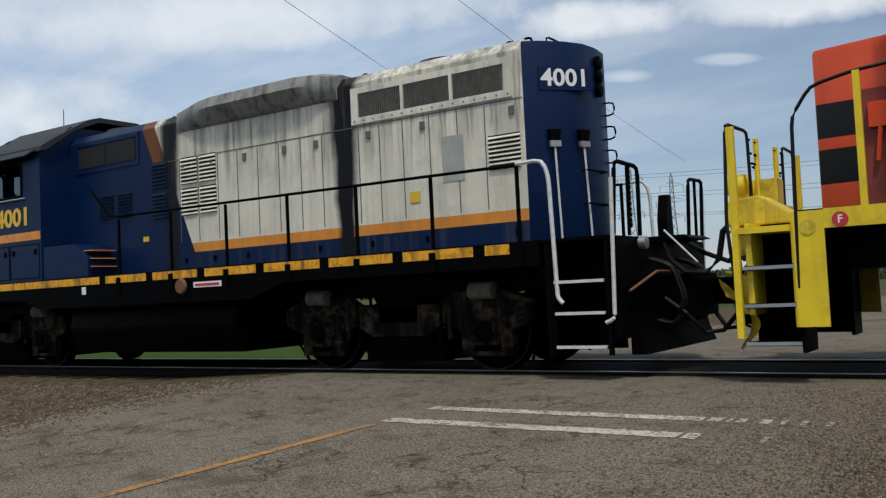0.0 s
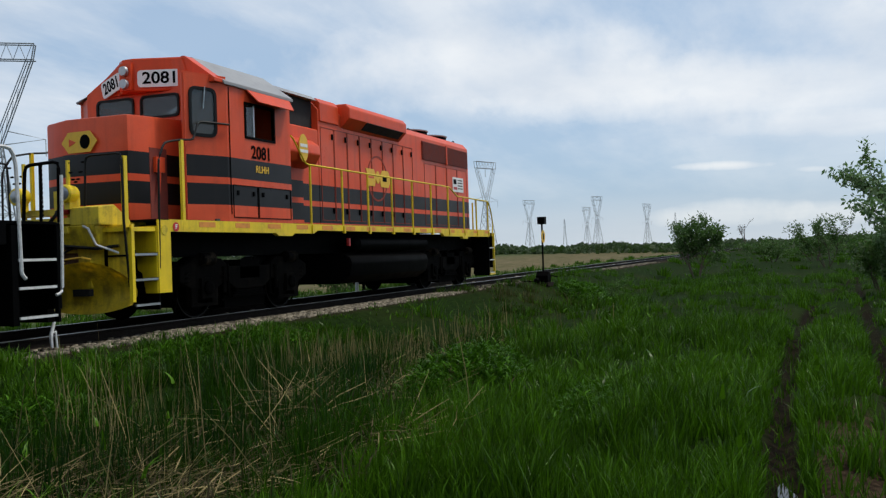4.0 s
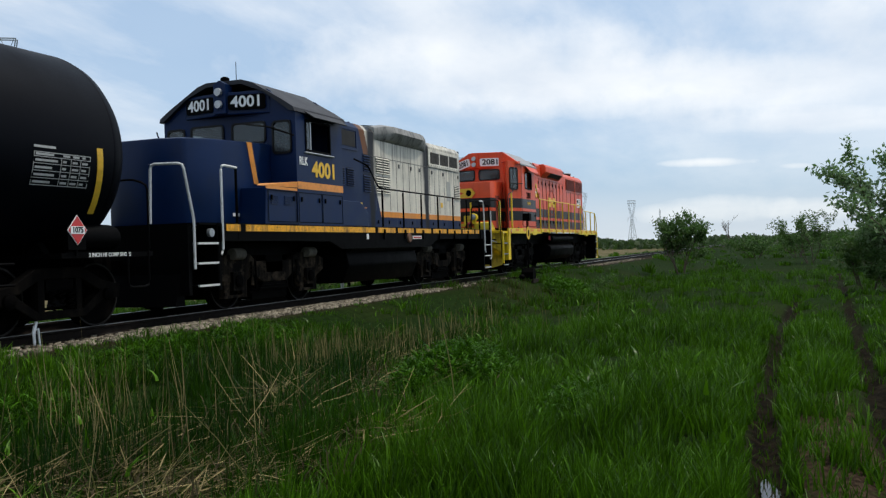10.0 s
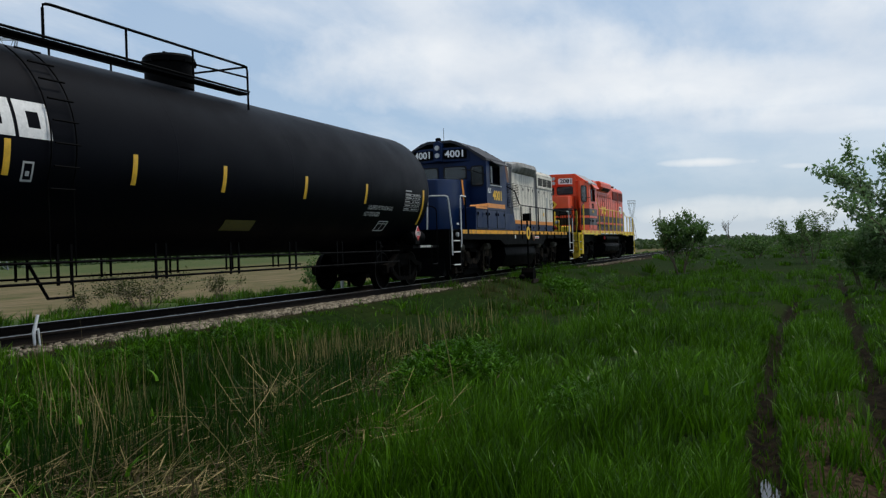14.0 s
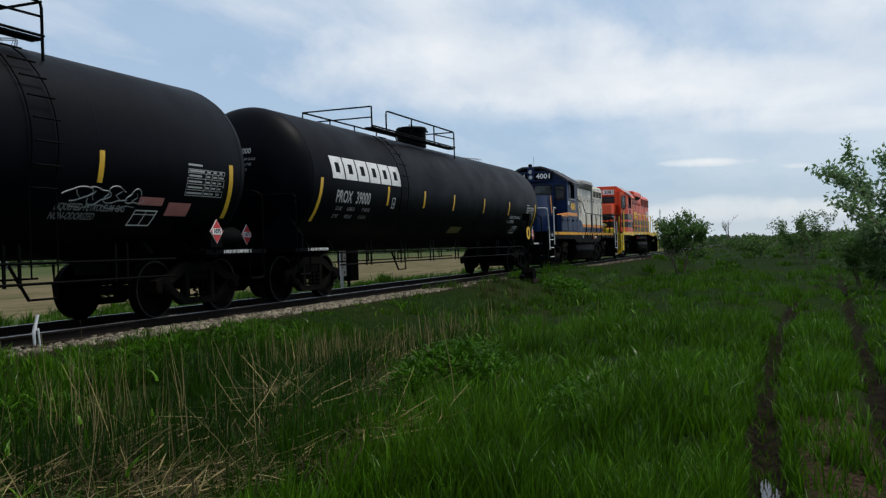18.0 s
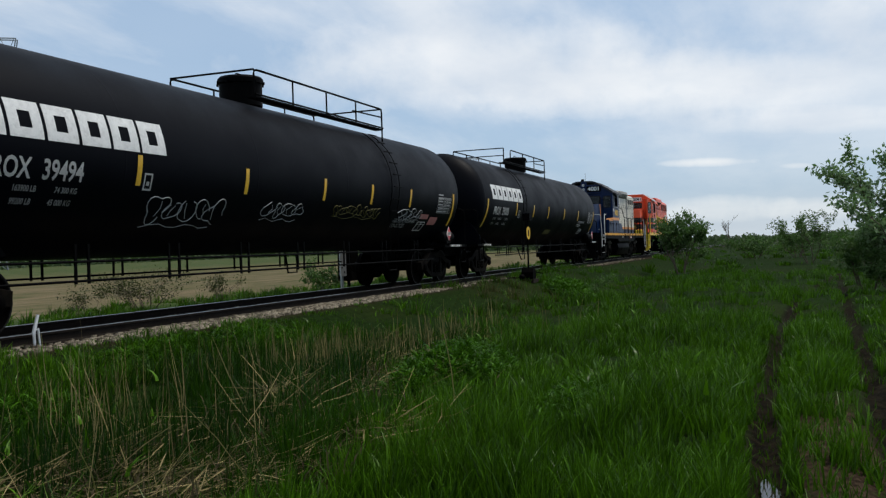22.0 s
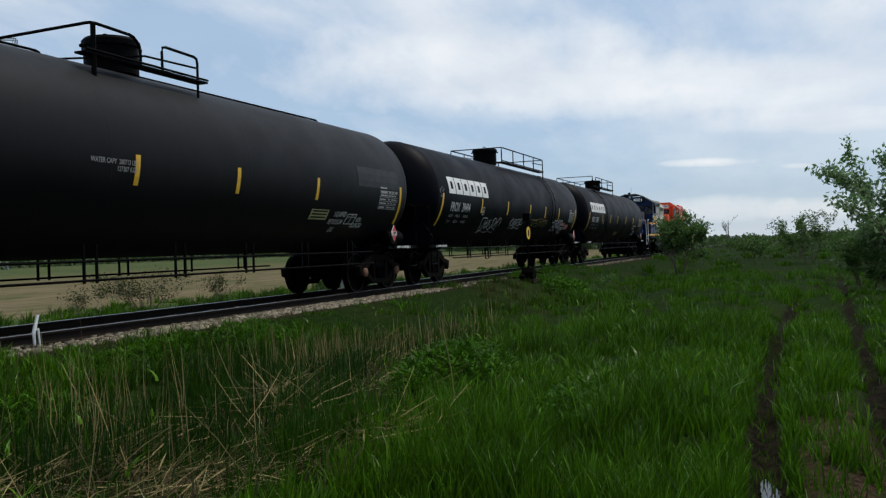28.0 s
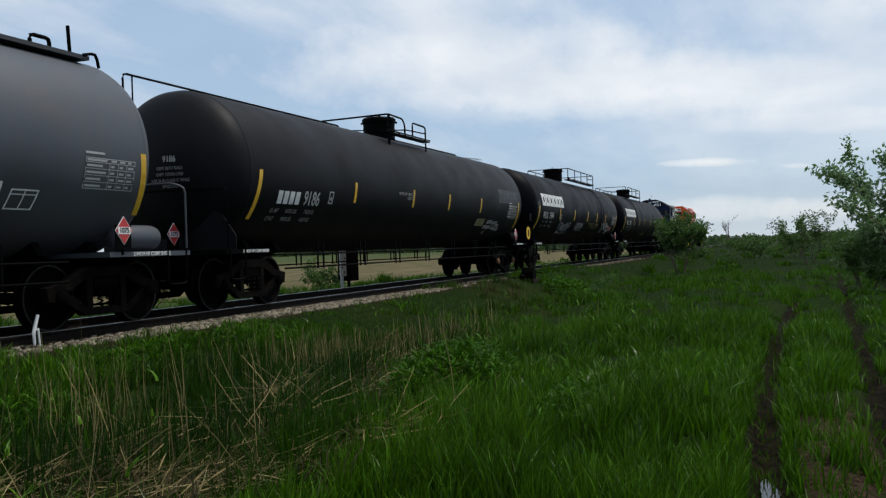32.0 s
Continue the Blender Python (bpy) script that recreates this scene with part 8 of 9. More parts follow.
sag("power_wire", (2.3, 20, 8.1), (46, 44, 8.6), 0.8, 0.012, "thin overhead power wire")
for pa, pb, h in ((-56.8, -26.8, 10.9), (-42.4, -18.4, 10.6)):
    a, b = (20 * math.sin(radians(pa)), -10.2 + 20 * math.cos(radians(pa))), (62 * math.sin(radians(pb)), -10.2 + 62 * math.cos(radians(pb)))
    sag("power_wire", (*a, h), (*b, 9.0), 0.3, 0.010, "thin overhead power wire")


def pylon_delta(x, y, h, turn):
    """High-voltage tower: tapered lattice body and a wide Y head with a bridge on top."""
    P = thing("pylon", x, "tall grey lattice power pylon with a wide head", "pylon", "pylons of the power line", y=y, z=-0.6)
    r = 0.014 * h / 2.2
    waist, wl = 0.56 * h, 0.035 * h
    foot = 0.085 * h
    for sx in (-1, 1):
        for sy in (-1, 1):
            part("leg", rod([(sx * foot, sy * foot, 0), (sx * wl * 0.6, sy * wl * 0.6, waist)], r * 0.55, seg=4), "pylon", P)
    bm = bmesh.new()
    lev = [0, 0.14, 0.26, 0.36, 0.44, 0.51, 0.56]
    for a, b in zip(lev, lev[1:]):
        wa, wb = foot + (wl * 0.6 - foot) * a / 0.56, foot + (wl * 0.6 - foot) * b / 0.56
        for s in (-1, 1):
            rod([(-wa, s * wa, a * h), (wb, s * wb, b * h)], r * 0.28, bm, 3)
            rod([(wa, s * wa, a * h), (-wb, s * wb, b * h)], r * 0.28, bm, 3)
            rod([(s * wa, -wa, a * h), (s * wb, wb, b * h)], r * 0.28, bm, 3)
            rod([(s * wb, -wb, b * h), (s * wb, wb, b * h)], r * 0.25, bm, 3)
            rod([(-wb, s * wb, b * h), (wb, s * wb, b * h)], r * 0.25, bm, 3)
    part("bracing", bm, "pylon", P)
    bm = bmesh.new()
    half = 0.155 * h
    for s in (-1, 1):
        for d in (-0.018 * h, 0.018 * h):
            rod([(s * wl * 0.6, d, waist), (s * half, d, 0.93 * h), (s * half * 1.08, d, h)], r * 0.42, bm, 4)
            rod([(s * 0.01 * h, d, waist + 0.05 * h), (s * half * 0.86, d, 0.93 * h)], r * 0.34, bm, 4)
        for k in range(6):
            u = k / 6
            rod([(s * (wl * 0.6 + (half - wl * 0.6) * u), -0.018 * h, waist + (0.37 * h) * u), (s * (0.01 * h + half * 0.85 * (u + 0.12)), 0.018 * h, waist + 0.05 * h + 0.33 * h * (u + 0.1))], r * 0.22, bm, 3)
        rod([(s * wl * 0.6, 0, waist), (s * 0.20 * h, 0, 0.585 * h), (s * 0.05 * h, 0, 0.62 * h)], r * 0.35, bm, 4)
        rod([(s * 0.20 * h, 0, 0.585 * h), (s * 0.20 * h, 0, 0.51 * h)], r * 0.25, bm, 4)
    part("head_frame", bm, "pylon", P)
    bm = bmesh.new()
    for z in (0.93, 1.0):
        for d in (-0.018 * h, 0.018 * h):
            rod([(-half * 1.08, d, z * h), (half * 1.08, d, z * h)], r * 0.42, bm, 4)
    n = 12
    for k in range(n):
        u, w = -half + 2 * half * k / n, -half + 2 * half * (k + 1) / n
        rod([(u, 0, (0.93 if k % 2 else 1.0) * h), (w, 0, (1.0 if k % 2 else 0.93) * h)], r * 0.25, bm, 3)
    part("bridge", bm, "pylon", P)
    part("insulator_string", rod([(0, 0, 0.93 * h), (0, 0, 0.84 * h)], r * 0.4, seg=5), "pylon", P)
    P.rotation_euler.z = radians(turn)
    return P


def pylon_mast(x, y, h, turn):
    """Slim double-circuit lattice tower with three pairs of arms."""
    P = thing("pylon", x, "slim grey lattice pylon with six arms", "pylon", "pylons of the power line", y=y, z=-0.6)
    r = 0.0065 * h
    for sx in (-1, 1):
        for sy in (-1, 1):
            part("leg", rod([(sx * 0.07 * h, sy * 0.07 * h, 0), (sx * 0.022 * h, sy * 0.022 * h, 0.6 * h), (sx * 0.012 * h, sy * 0.012 * h, 0.95 * h), (0, 0, h)], r * 0.6, seg=4), "pylon", P)
    bm = bmesh.new()
    for k in range(12):
        a, b = k / 12.5, (k + 1) / 12.5
        wa, wb = np.interp([a, b], [0, 0.6, 1], [0.07, 0.022, 0.01]) * h
        for s in (-1, 1):
            rod([(-wa, s * wa, a * h), (wb, s * wb, b * h)], r * 0.3, bm, 3)
            rod([(wa, s * wa, a * h), (-wb, s * wb, b * h)], r * 0.3, bm, 3)
    part("bracing", bm, "pylon", P)
    for z, w in ((0.60, 0.10), (0.74, 0.14), (0.88, 0.10)):
        bm = bmesh.new()
        for s in (-1, 1):
            rod([(0, 0, z * h), (s * w * h, 0, (z + 0.01) * h), (0, 0, (z + 0.045) * h)], r * 0.45, bm, 4)
            rod([(s * w * h, 0, (z + 0.01) * h), (s * w * h, 0, (z - 0.04) * h)], r * 0.4, bm, 4)
        part("cross_arm", bm, "pylon", P)
    P.rotation_euler.z = radians(turn)
    return P


def bearing(pan, d):
    return d * math.sin(radians(pan)), -10.2 + d * math.cos(radians(pan))


for pan, d, h, t in ((71.1, 440, 45, 20), (73.8, 800, 45, 22), (78.05, 780, 45, 20), (77.4, 980, 45, 20), (81.1, 960, 45, 20), (42.0, 195, 45, 55)):
    pylon_delta(*bearing(pan, d), h, -t)
for pan, d, h, t in ((-21.8, 335, 45, 20), (-19.3, 370, 45, 20), (29.3, 300, 45, -40), (34.5, 262, 46, -40), (82.8, 1100, 40, 0), (76.0, 1250, 42, 0)):
    pylon_mast(*bearing(pan, d), h, t)
for z, off in ((40, -6), (40, 6), (33, -8), (33, 8), (26, -6), (26, 6)):
    a, b = bearing(-21.8, 335), bearing(31, 285)
    sag("transmission_wire", (a[0], a[1] + off, z), (b[0], b[1] + off, z), 6, 0.05, "distant overhead transmission wire", 20)
    c = bearing(-60, 420)
    sag("transmission_wire", (c[0], c[1] + off, z), (a[0], a[1] + off, z), 6, 0.05, "distant overhead transmission wire", 16)


# ---- plants ----


def blades(pos, height, width, rng, lean=0.35, seg=3, droop=0.6, out=None):
    """Tapered blades of grass that bend over; one mesh."""
    n = len(pos)
    yaw, bendy = rng.uniform(0, 2 * np.pi, n), rng.uniform(0.05, 1.0, n) * lean
    wind = np.stack([np.full(n, 0.18), np.full(n, -0.06)], -1) * lean
    d = np.stack([np.cos(yaw), np.sin(yaw)], -1) * bendy[:, None] + wind
    if out is not None:
        d = 0.6 * d + out
    face = rng.uniform(0, 2 * np.pi, n)
    side = np.stack([np.cos(face), np.sin(face), np.zeros(n)], -1) * (width / 2)[:, None]
    rows = []
    for k in range(seg + 1):
        u = k / seg
        c = pos.copy()
        c[:, :2] += d * (height * u ** 2)[:, None]
        c[:, 2] += height * (u - 0.35 * droop * u ** 2 * np.hypot(d[:, 0], d[:, 1]))
        w = side * (1 - u) ** 0.7
        rows += [c] if k == seg else [c - w, c + w]
    V = np.stack(rows, 1)
    per = V.shape[1]
    base = np.arange(n)[:, None] * per
    quads = np.concatenate([base + np.array([[2 * k, 2 * k + 1, 2 * k + 3, 2 * k + 2]]) for k in range(seg - 1)])
    tris = base + np.array([[2 * seg - 2, 2 * seg - 1, 2 * seg]])
    return V.reshape(-1, 3), quads, tris


def fan(rng, n, r0, r1, a0, a1):
    """Random points of a ring sector round the standing place."""
    r = np.sqrt(rng.uniform(r0 * r0, r1 * r1, n))
    a = np.radians(rng.uniform(a0, a1, n))
    return r * np.sin(a), -10.22 + r * np.cos(a)


def rut_mask(x, y):
    ra, rb = rut_lines(x)
    wide = 0.045 + (0.02 + 0.11 * value_noise(x, y, 2.7)) * smooth(26, 8, x)
    a = np.abs(y - ra) < wide
    b = np.abs(y - rb) < wide * 1.15
    bare = (((x - 6.9) / 1.75) ** 2 + ((y + 10.52) / 0.29) ** 2 < 1) & (value_noise(x, y, 7.0) > 0.24)
    return ((a | b) & (x > 3) & (x < 40)) | bare


def value_noise(x, y, s):
    return 0.5 + 0.25 * (np.sin(x * s + 2.1 * np.sin(y * s * 0.7)) + np.sin(y * s * 1.3 + 1.7 * np.sin(x * s * 0.6 + 1)))


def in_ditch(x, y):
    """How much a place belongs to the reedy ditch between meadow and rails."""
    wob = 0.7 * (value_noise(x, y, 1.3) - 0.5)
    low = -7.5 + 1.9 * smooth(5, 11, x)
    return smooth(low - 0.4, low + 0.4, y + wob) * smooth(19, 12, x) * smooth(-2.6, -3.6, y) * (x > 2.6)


def stalks(p, q, width, rng):
    """Straight, slightly kinked dry stalks between two rows of points; one mesh."""
    n = len(p)
    side = np.cross(q - p, rng.normal(0, 1, (n, 3)))
    side *= (width / 2 / np.maximum(np.linalg.norm(side, axis=1), 1e-6))[:, None]
    mid = (p + q) / 2 + rng.normal(0, 0.035, (n, 3)) * np.linalg.norm(q - p, axis=1)[:, None]
    V = np.stack([p - side, p + side, mid - side, mid + side, q - side * 0.4, q + side * 0.4], 1).reshape(-1, 3)
    b = np.arange(n)[:, None] * 6
    return V, np.concatenate([b + np.array([[0, 1, 3, 2]]), b + np.array([[2, 3, 5, 4]])])


def make_grass():
    rng = np.random.default_rng(21)
    bands = [("meadow_grass", 9000, 2.2, 4.7, -14, 112, 0.22, 0.016, 3), ("meadow_grass", 115000, 4.7, 8.0, -14, 112, 0.215, 0.015, 3), ("meadow_grass", 175000, 8.0, 16, -14, 108, 0.215, 0.018, 3),
             ("far_grass", 110000, 16, 42, -6, 104, 0.22, 0.030, 2), ("far_grass", 34000, 42, 130, 20, 106, 0.28, 0.10, 2)]
    around = [("meadow_grass", 5000, 0.5, 2.2, 0, 112, 0.20, 0.016, 2), ("meadow_grass", 30000, 0.5, 9.0, 112, 190, 0.21, 0.018, 2)]   # where the onlooker stands
    meadow_end = None
    for name, n, r0, r1, a0, a1, h, w, seg in bands + around:
        if r0 == 0.5 and meadow_end is None:
            meadow_end = rng.bit_generator.state
        x, y = fan(rng, n, r0, r1, a0, a1)
        # four blades in five stand in tufts that spread from their root
        per = 60
        m = n // per + 1
        tx, ty = fan(rng, m, r0, r1, a0, a1)
        i = rng.integers(0, m, n)
        tuft = rng.random(n) < 0.88
        size = 0.05 + 0.0035 * r0
        ox, oy = rng.normal(0, size, n), rng.normal(0, size, n)
        x, y = np.where(tuft, tx[i] + ox, x), np.where(tuft, ty[i] + oy, y)
        tall = np.where(tuft, rng.uniform(0.6, 1.5, m)[i], 0.7)
        out = np.stack([ox, oy], -1) / size * 0.20 * tuft[:, None]
        edge = np.where(((x > 22.3) | (x < 8.2)) & (y < 0), 0.98, 1.50)
        keep = (np.abs(y) > edge + 0.40 * rng.random(n) * smooth(0.2, 0.8, value_noise(x, y, 2.3))) & ((x > ROAD_X[1] + 0.35 + 0.3 * rng.random(n)) | (x < ROAD_X[0] - 6.0)) & ~(rut_mask(x, y) & (rng.random(n) < 0.90)) & (y < 10)
        # ditch places, where blades get the darkened green
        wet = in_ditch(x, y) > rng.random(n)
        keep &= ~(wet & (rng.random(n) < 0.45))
        patchy = 0.55 * value_noise(x, y, 0.9) + 0.45 * value_noise(x + 3.1, y - 1.7, 3.1)
        hh = h * rng.uniform(0.5, 1.3, n) * (0.45 + 1.1 * patchy) * tall
        bank = np.exp(-((x - 1.3) / 1.2) ** 2 - ((y + 4.9) / 2.0) ** 2)
        hh = hh * (1 + 1.25 * bank) * np.where(wet, 1.25, 1.0)
        hh = np.where((y > -2.4) & (y < 0) & (x > 8) & (x < 22), hh * 0.55, hh)
        ra, rb = rut_lines(x)   # trodden short beside the ruts
        hh = hh * np.where(x < 40, 1 - 0.35 * np.exp(-(np.minimum(np.abs(y - ra), np.abs(y - rb)) / 0.20) ** 2), 1.0)
        ww = w * rng.uniform(0.45, 1.35, n)
        dry = np.exp(-((x - 24.5) / 3.4) ** 2 - ((y + 2.6) / 1.3) ** 2) > rng.random(n) * 1.15
        for mask, nm, mat, label in ((keep & ~wet & ~dry, name, "grass", "dense green meadow grass leaning in the wind"), (keep & wet & ~dry, "ditch_grass", "dim_grass", "grass in the reedy ditch, its green darkened to look shaded"),
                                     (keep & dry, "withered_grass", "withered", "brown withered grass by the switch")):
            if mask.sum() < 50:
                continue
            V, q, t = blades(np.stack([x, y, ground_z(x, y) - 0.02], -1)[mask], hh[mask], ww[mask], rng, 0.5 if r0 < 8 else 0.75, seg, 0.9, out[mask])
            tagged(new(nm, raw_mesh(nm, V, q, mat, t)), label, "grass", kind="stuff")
    rng.bit_generator.state = meadow_end
    # upright dark rush leaves standing in the ditch
    n = 5200
    x, y = rng.uniform(4.2, 13.5, n), rng.normal(-5.7, 0.75, n)
    keep = (y > -7.0 + 1.6 * smooth(5, 11, x)) & (y < -3.9) & (value_noise(x, y, 1.45) + 0.12 * smooth(6, 8, x) > 0.52)
    x, y = x[keep], y[keep]
    V, q, t = blades(np.stack([x, y, ground_z(x, y) - 0.02], -1), rng.uniform(0.22, 0.62, len(x)), rng.uniform(0.010, 0.020, len(x)), rng, 0.22, 3, 0.5)
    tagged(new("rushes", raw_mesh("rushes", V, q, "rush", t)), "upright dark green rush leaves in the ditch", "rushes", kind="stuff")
    # tall bank round the sign
    n = 60000
    x, y = rng.normal(1.25, 1.4, n), rng.normal(-5.0, 1.35, n)
    keep = (x > ROAD_X[1] + 0.35 + 0.25 * value_noise(x, y, 3.0)) & (x < 4.0 - 0.9 * rng.random(n)) & (y < -2.1) & (np.hypot(x, y + 10.2) > 3.2)
    x, y = x[keep], y[keep]
    crest = np.exp(-((x - 0.5) / 1.1) ** 2 - ((y + 4.8) / 1.2) ** 2)
    hh = rng.uniform(0.22, 0.50, len(x)) + crest * rng.uniform(0.42, 0.80, len(x)) * (0.6 + 0.7 * value_noise(x, y, 2.2))
    V, q, t = blades(np.stack([x, y, ground_z(x, y) - 0.02], -1), hh, rng.uniform(0.009, 0.018, len(x)), rng, 0.7, 3, 0.6, np.stack([rng.normal(0.22, 0.12, len(x)), rng.normal(-0.05, 0.12, len(x))], -1))
    tagged(new("tall_grass", raw_mesh("tall_grass", V, q, "lush", t)), "tall bright green grass on the road bank", "grass", kind="stuff")
    # seed heads over the bank: thin stems with a short feathery top
    n = 110
    x, y = rng.normal(0.7, 0.95, n), rng.normal(-4.7, 1.0, n)
    keep = (x > ROAD_X[1] + 0.6) & (y < -2.2) & (y > -6.4)
    x, y = x[keep], y[keep]
    p = np.stack([x, y, ground_z(x, y)], -1)
    h = rng.uniform(0.55, 0.95, len(x)) * (0.6 + 0.45 * np.exp(-((x - 0.75) / 1.2) ** 2))
    q = p + np.stack([0.22 * h + rng.normal(0, 0.06, len(x)), rng.normal(-0.03, 0.06, len(x)), h], -1)
    tip = q + np.stack([np.full(len(x), 0.035), rng.normal(0, 0.01, len(x)), np.full(len(x), 0.055)], -1)
    V, f = stalks(p, q, np.full(len(x), 0.003), rng)
    V2, f2 = stalks(q, tip, rng.uniform(0.005, 0.009, len(x)), rng)
    tagged(new("seed_heads", raw_mesh("seed_heads", np.concatenate([V, V2]), np.concatenate([f, f2 + len(V)]), "seed")), "pale grass seed heads over the bank", "grass", kind="stuff")


make_grass()


def make_reeds():
    """Dry stalks of last year, upright, leaning and fallen into mats."""
    rng = np.random.default_rng(33)
    n = 190
    x, y = rng.uniform(2.5, 17, n), rng.normal(-5.2, 1.15, n)
    keep = (y < -2.6) & (y > -7.8) & (value_noise(x, y, 1.1) > 0.40)
    x, y = x[keep], y[keep]
    for cx, cy, sx, sy, k in ((11.0, -4.3, 0.55, 0.32, 250), (11.9, -4.7, 0.45, 0.3, 160), (13.6, -5.0, 0.6, 0.3, 160), (16.0, -4.6, 1.3, 0.4, 50), (7.0, -4.3, 0.7, 0.45, 75), (5.6, -4.9, 0.6, 0.4, 45), (9.0, -4.3, 0.6, 0.35, 30)):
        x, y = np.concatenate([x, rng.normal(cx, sx, k)]), np.concatenate([y, rng.normal(cy, sy, k)])
    n = len(x)
    h = rng.uniform(0.3, 1.0, n) * np.where(x > 10, 0.68, 1.0)
    tilt = np.where(rng.random(n) < 0.07, 0.6, 0.09)
    p = np.stack([x, y, ground_z(x, y) - 0.02], -1)
    q = p + np.stack([rng.normal(-0.5, 0.9, n) * tilt * h, rng.normal(0, 1, n) * tilt * h, h * np.where(tilt > 0.5, 0.8, 1.0)], -1)
    V, f = stalks(p, q, rng.uniform(0.004, 0.009, n) * np.where(x > 10, 1.5, 1.0), rng)
    tagged(new("dry_reeds", raw_mesh("dry_reeds", V, f, "straw")), "dry tan reed stalks standing in the ditch", "reeds", kind="stuff")
    centres = [(4.3, -5.6), (4.9, -6.1), (5.6, -5.3), (4.4, -6.7), (5.3, -6.9), (6.3, -6.3), (7.6, -5.6), (8.0, -6.6), (9.4, -5.4), (10.6, -4.7), (11.8, -5.2), (13.0, -4.4), (3.6, -4.4), (6.2, -7.4), (10.8, -5.0), (11.5, -5.1), (13.9, -5.2)]
    n = 150 * len(centres)
    c = np.array(centres)[rng.integers(0, len(centres), n)]
    x, y = c[:, 0] + rng.normal(0, 0.27, n), c[:, 1] + rng.normal(0, 0.18, n)
    a, ln = rng.normal(-0.5, 0.75, n), rng.uniform(0.10, 0.5, n)
    p = np.stack([x, y, ground_z(x, y) + rng.uniform(0.02, 0.20, n)], -1)
    q = p + np.stack([np.cos(a) * ln, np.sin(a) * ln, rng.normal(0.05, 0.3, n) * ln], -1)
    V, f = stalks(p, q, rng.uniform(0.0035, 0.0095, n), rng)
    k = 210 * len(centres)
    c = np.array(centres)[rng.integers(0, len(centres), k)]
    lx, ly = c[:, 0] + rng.normal(0, 0.42, k), c[:, 1] + rng.normal(0, 0.32, k)
    LV, lq, lt = blades(np.stack([lx, ly, ground_z(lx, ly) + rng.uniform(0.0, 0.10, k)], -1), rng.uniform(0.12, 0.34, k), rng.uniform(0.010, 0.026, k), rng, 2.0, 3, 1.2)
    tagged(new("leaf_litter", raw_mesh("leaf_litter", LV, lq, "litter", lt)), "brown dead leaves matted in the ditch", "dead leaves", kind="stuff")
    tagged(new("fallen_straw", raw_mesh("fallen_straw", V, f, "straw")), "matted fallen straw among the grass", "straw", kind="stuff")
    # thicker broken canes that lean and cross over the near grass
    rng = np.random.default_rng(57)
    n = 90
    x, y = rng.uniform(2.9, 8.5, n), rng.normal(-6.0, 0.75, n)
    keep = (y < -4.2) & (y > -7.7) & (value_noise(x, y, 1.7) > 0.42)
    x, y = x[keep], y[keep]
    n = len(x)
    a, ln, rise = rng.normal(2.6, 0.9, n), rng.uniform(0.3, 0.85, n), np.where(rng.random(n) < 0.45, rng.uniform(0.02, 0.2, n), rng.uniform(0.5, 1.3, n))
    p = np.stack([x, y, ground_z(x, y) + rng.uniform(0.08, 0.22, n)], -1)
    q = p + np.stack([np.cos(a) * np.cos(rise) * ln, np.sin(a) * np.cos(rise) * ln, np.sin(rise) * ln], -1)
    V, f = stalks(p, q, rng.uniform(0.005, 0.009, n), rng)
    tagged(new("broken_canes", raw_mesh("broken_canes", V, f, "straw")), "pale broken reed canes leaning over ditch grass", "reeds", kind="stuff")


make_reeds()


def make_weeds():
    """Broad-leaved weeds and pale flower heads."""
    rng = np.random.default_rng(41)
    n = 5000
    x, y = fan(rng, n, 3, 22, -8, 104)
    keep = (value_noise(x, y, 0.7) > 0.62) & (y < -3.4) & (x > ROAD_X[1] + 0.5) & ~rut_mask(x, y)
    x, y = x[keep], y[keep]
    k = len(x)
    V, q, t = blades(np.stack([x, y, ground_z(x, y) + rng.uniform(0.05, 0.3, k)], -1), rng.uniform(0.08, 0.18, k), rng.uniform(0.03, 0.06, k), rng, 1.2, 3)
    tagged(new("weeds", raw_mesh("weeds", V, q, "grass", t)), "broad green weed leaves in the grass", "weeds", kind="stuff")
    # leafy mounds: short stems with whorls of drooping leaves
    rows, outs = [], []
    for cx, cy, rx, ry, top, k in ((8.4, -7.0, 0.85, 0.6, 0.38, 620), (9.6, -6.9, 0.6, 0.5, 0.34, 260), (7.4, -8.5, 1.0, 0.4, 0.24, 200),
                                   (0.2, -5.6, 0.45, 0.35, 0.42, 300), (-0.05, -6.6, 0.5, 0.3, 0.28, 220), (6.1, -3.4, 1.4, 0.5, 0.24, 420), (10.5, -2.6, 2.6, 0.35, 0.20, 620), (29.0, -3.7, 2.0, 0.8, 0.5, 420)):
        u, a = np.sqrt(rng.random(k)), rng.uniform(0, 2 * np.pi, k)
        sx, sy = cx + rx * u * np.cos(a), cy + ry * u * np.sin(a)
        sz = ground_z(sx, sy) + top * (1 - 0.75 * u ** 2) * rng.uniform(0.35, 1.0, k)
        for j in range(6):
            b = rng.uniform(0, 2 * np.pi, k)
            rows.append(np.stack([sx, sy, sz + rng.normal(0, 0.03, k)], -1))
            outs.append(np.stack([np.cos(b), np.sin(b)], -1) * 1.1)
    P, O = np.concatenate(rows), np.concatenate(outs)
    k = len(P)
    big = np.where(P[:, 0] > 20, 1.8, 1.0)
    V, q, t = blades(P, rng.uniform(0.06, 0.13, k) * big, rng.uniform(0.018, 0.036, k) * big, rng, 0.4, 3, 1.3, O)
    tagged(new("leafy_weeds", raw_mesh("leafy_weeds", V, q, "weed", t)), "leafy dark green weed mounds in the meadow", "weeds", kind="stuff")


make_weeds()


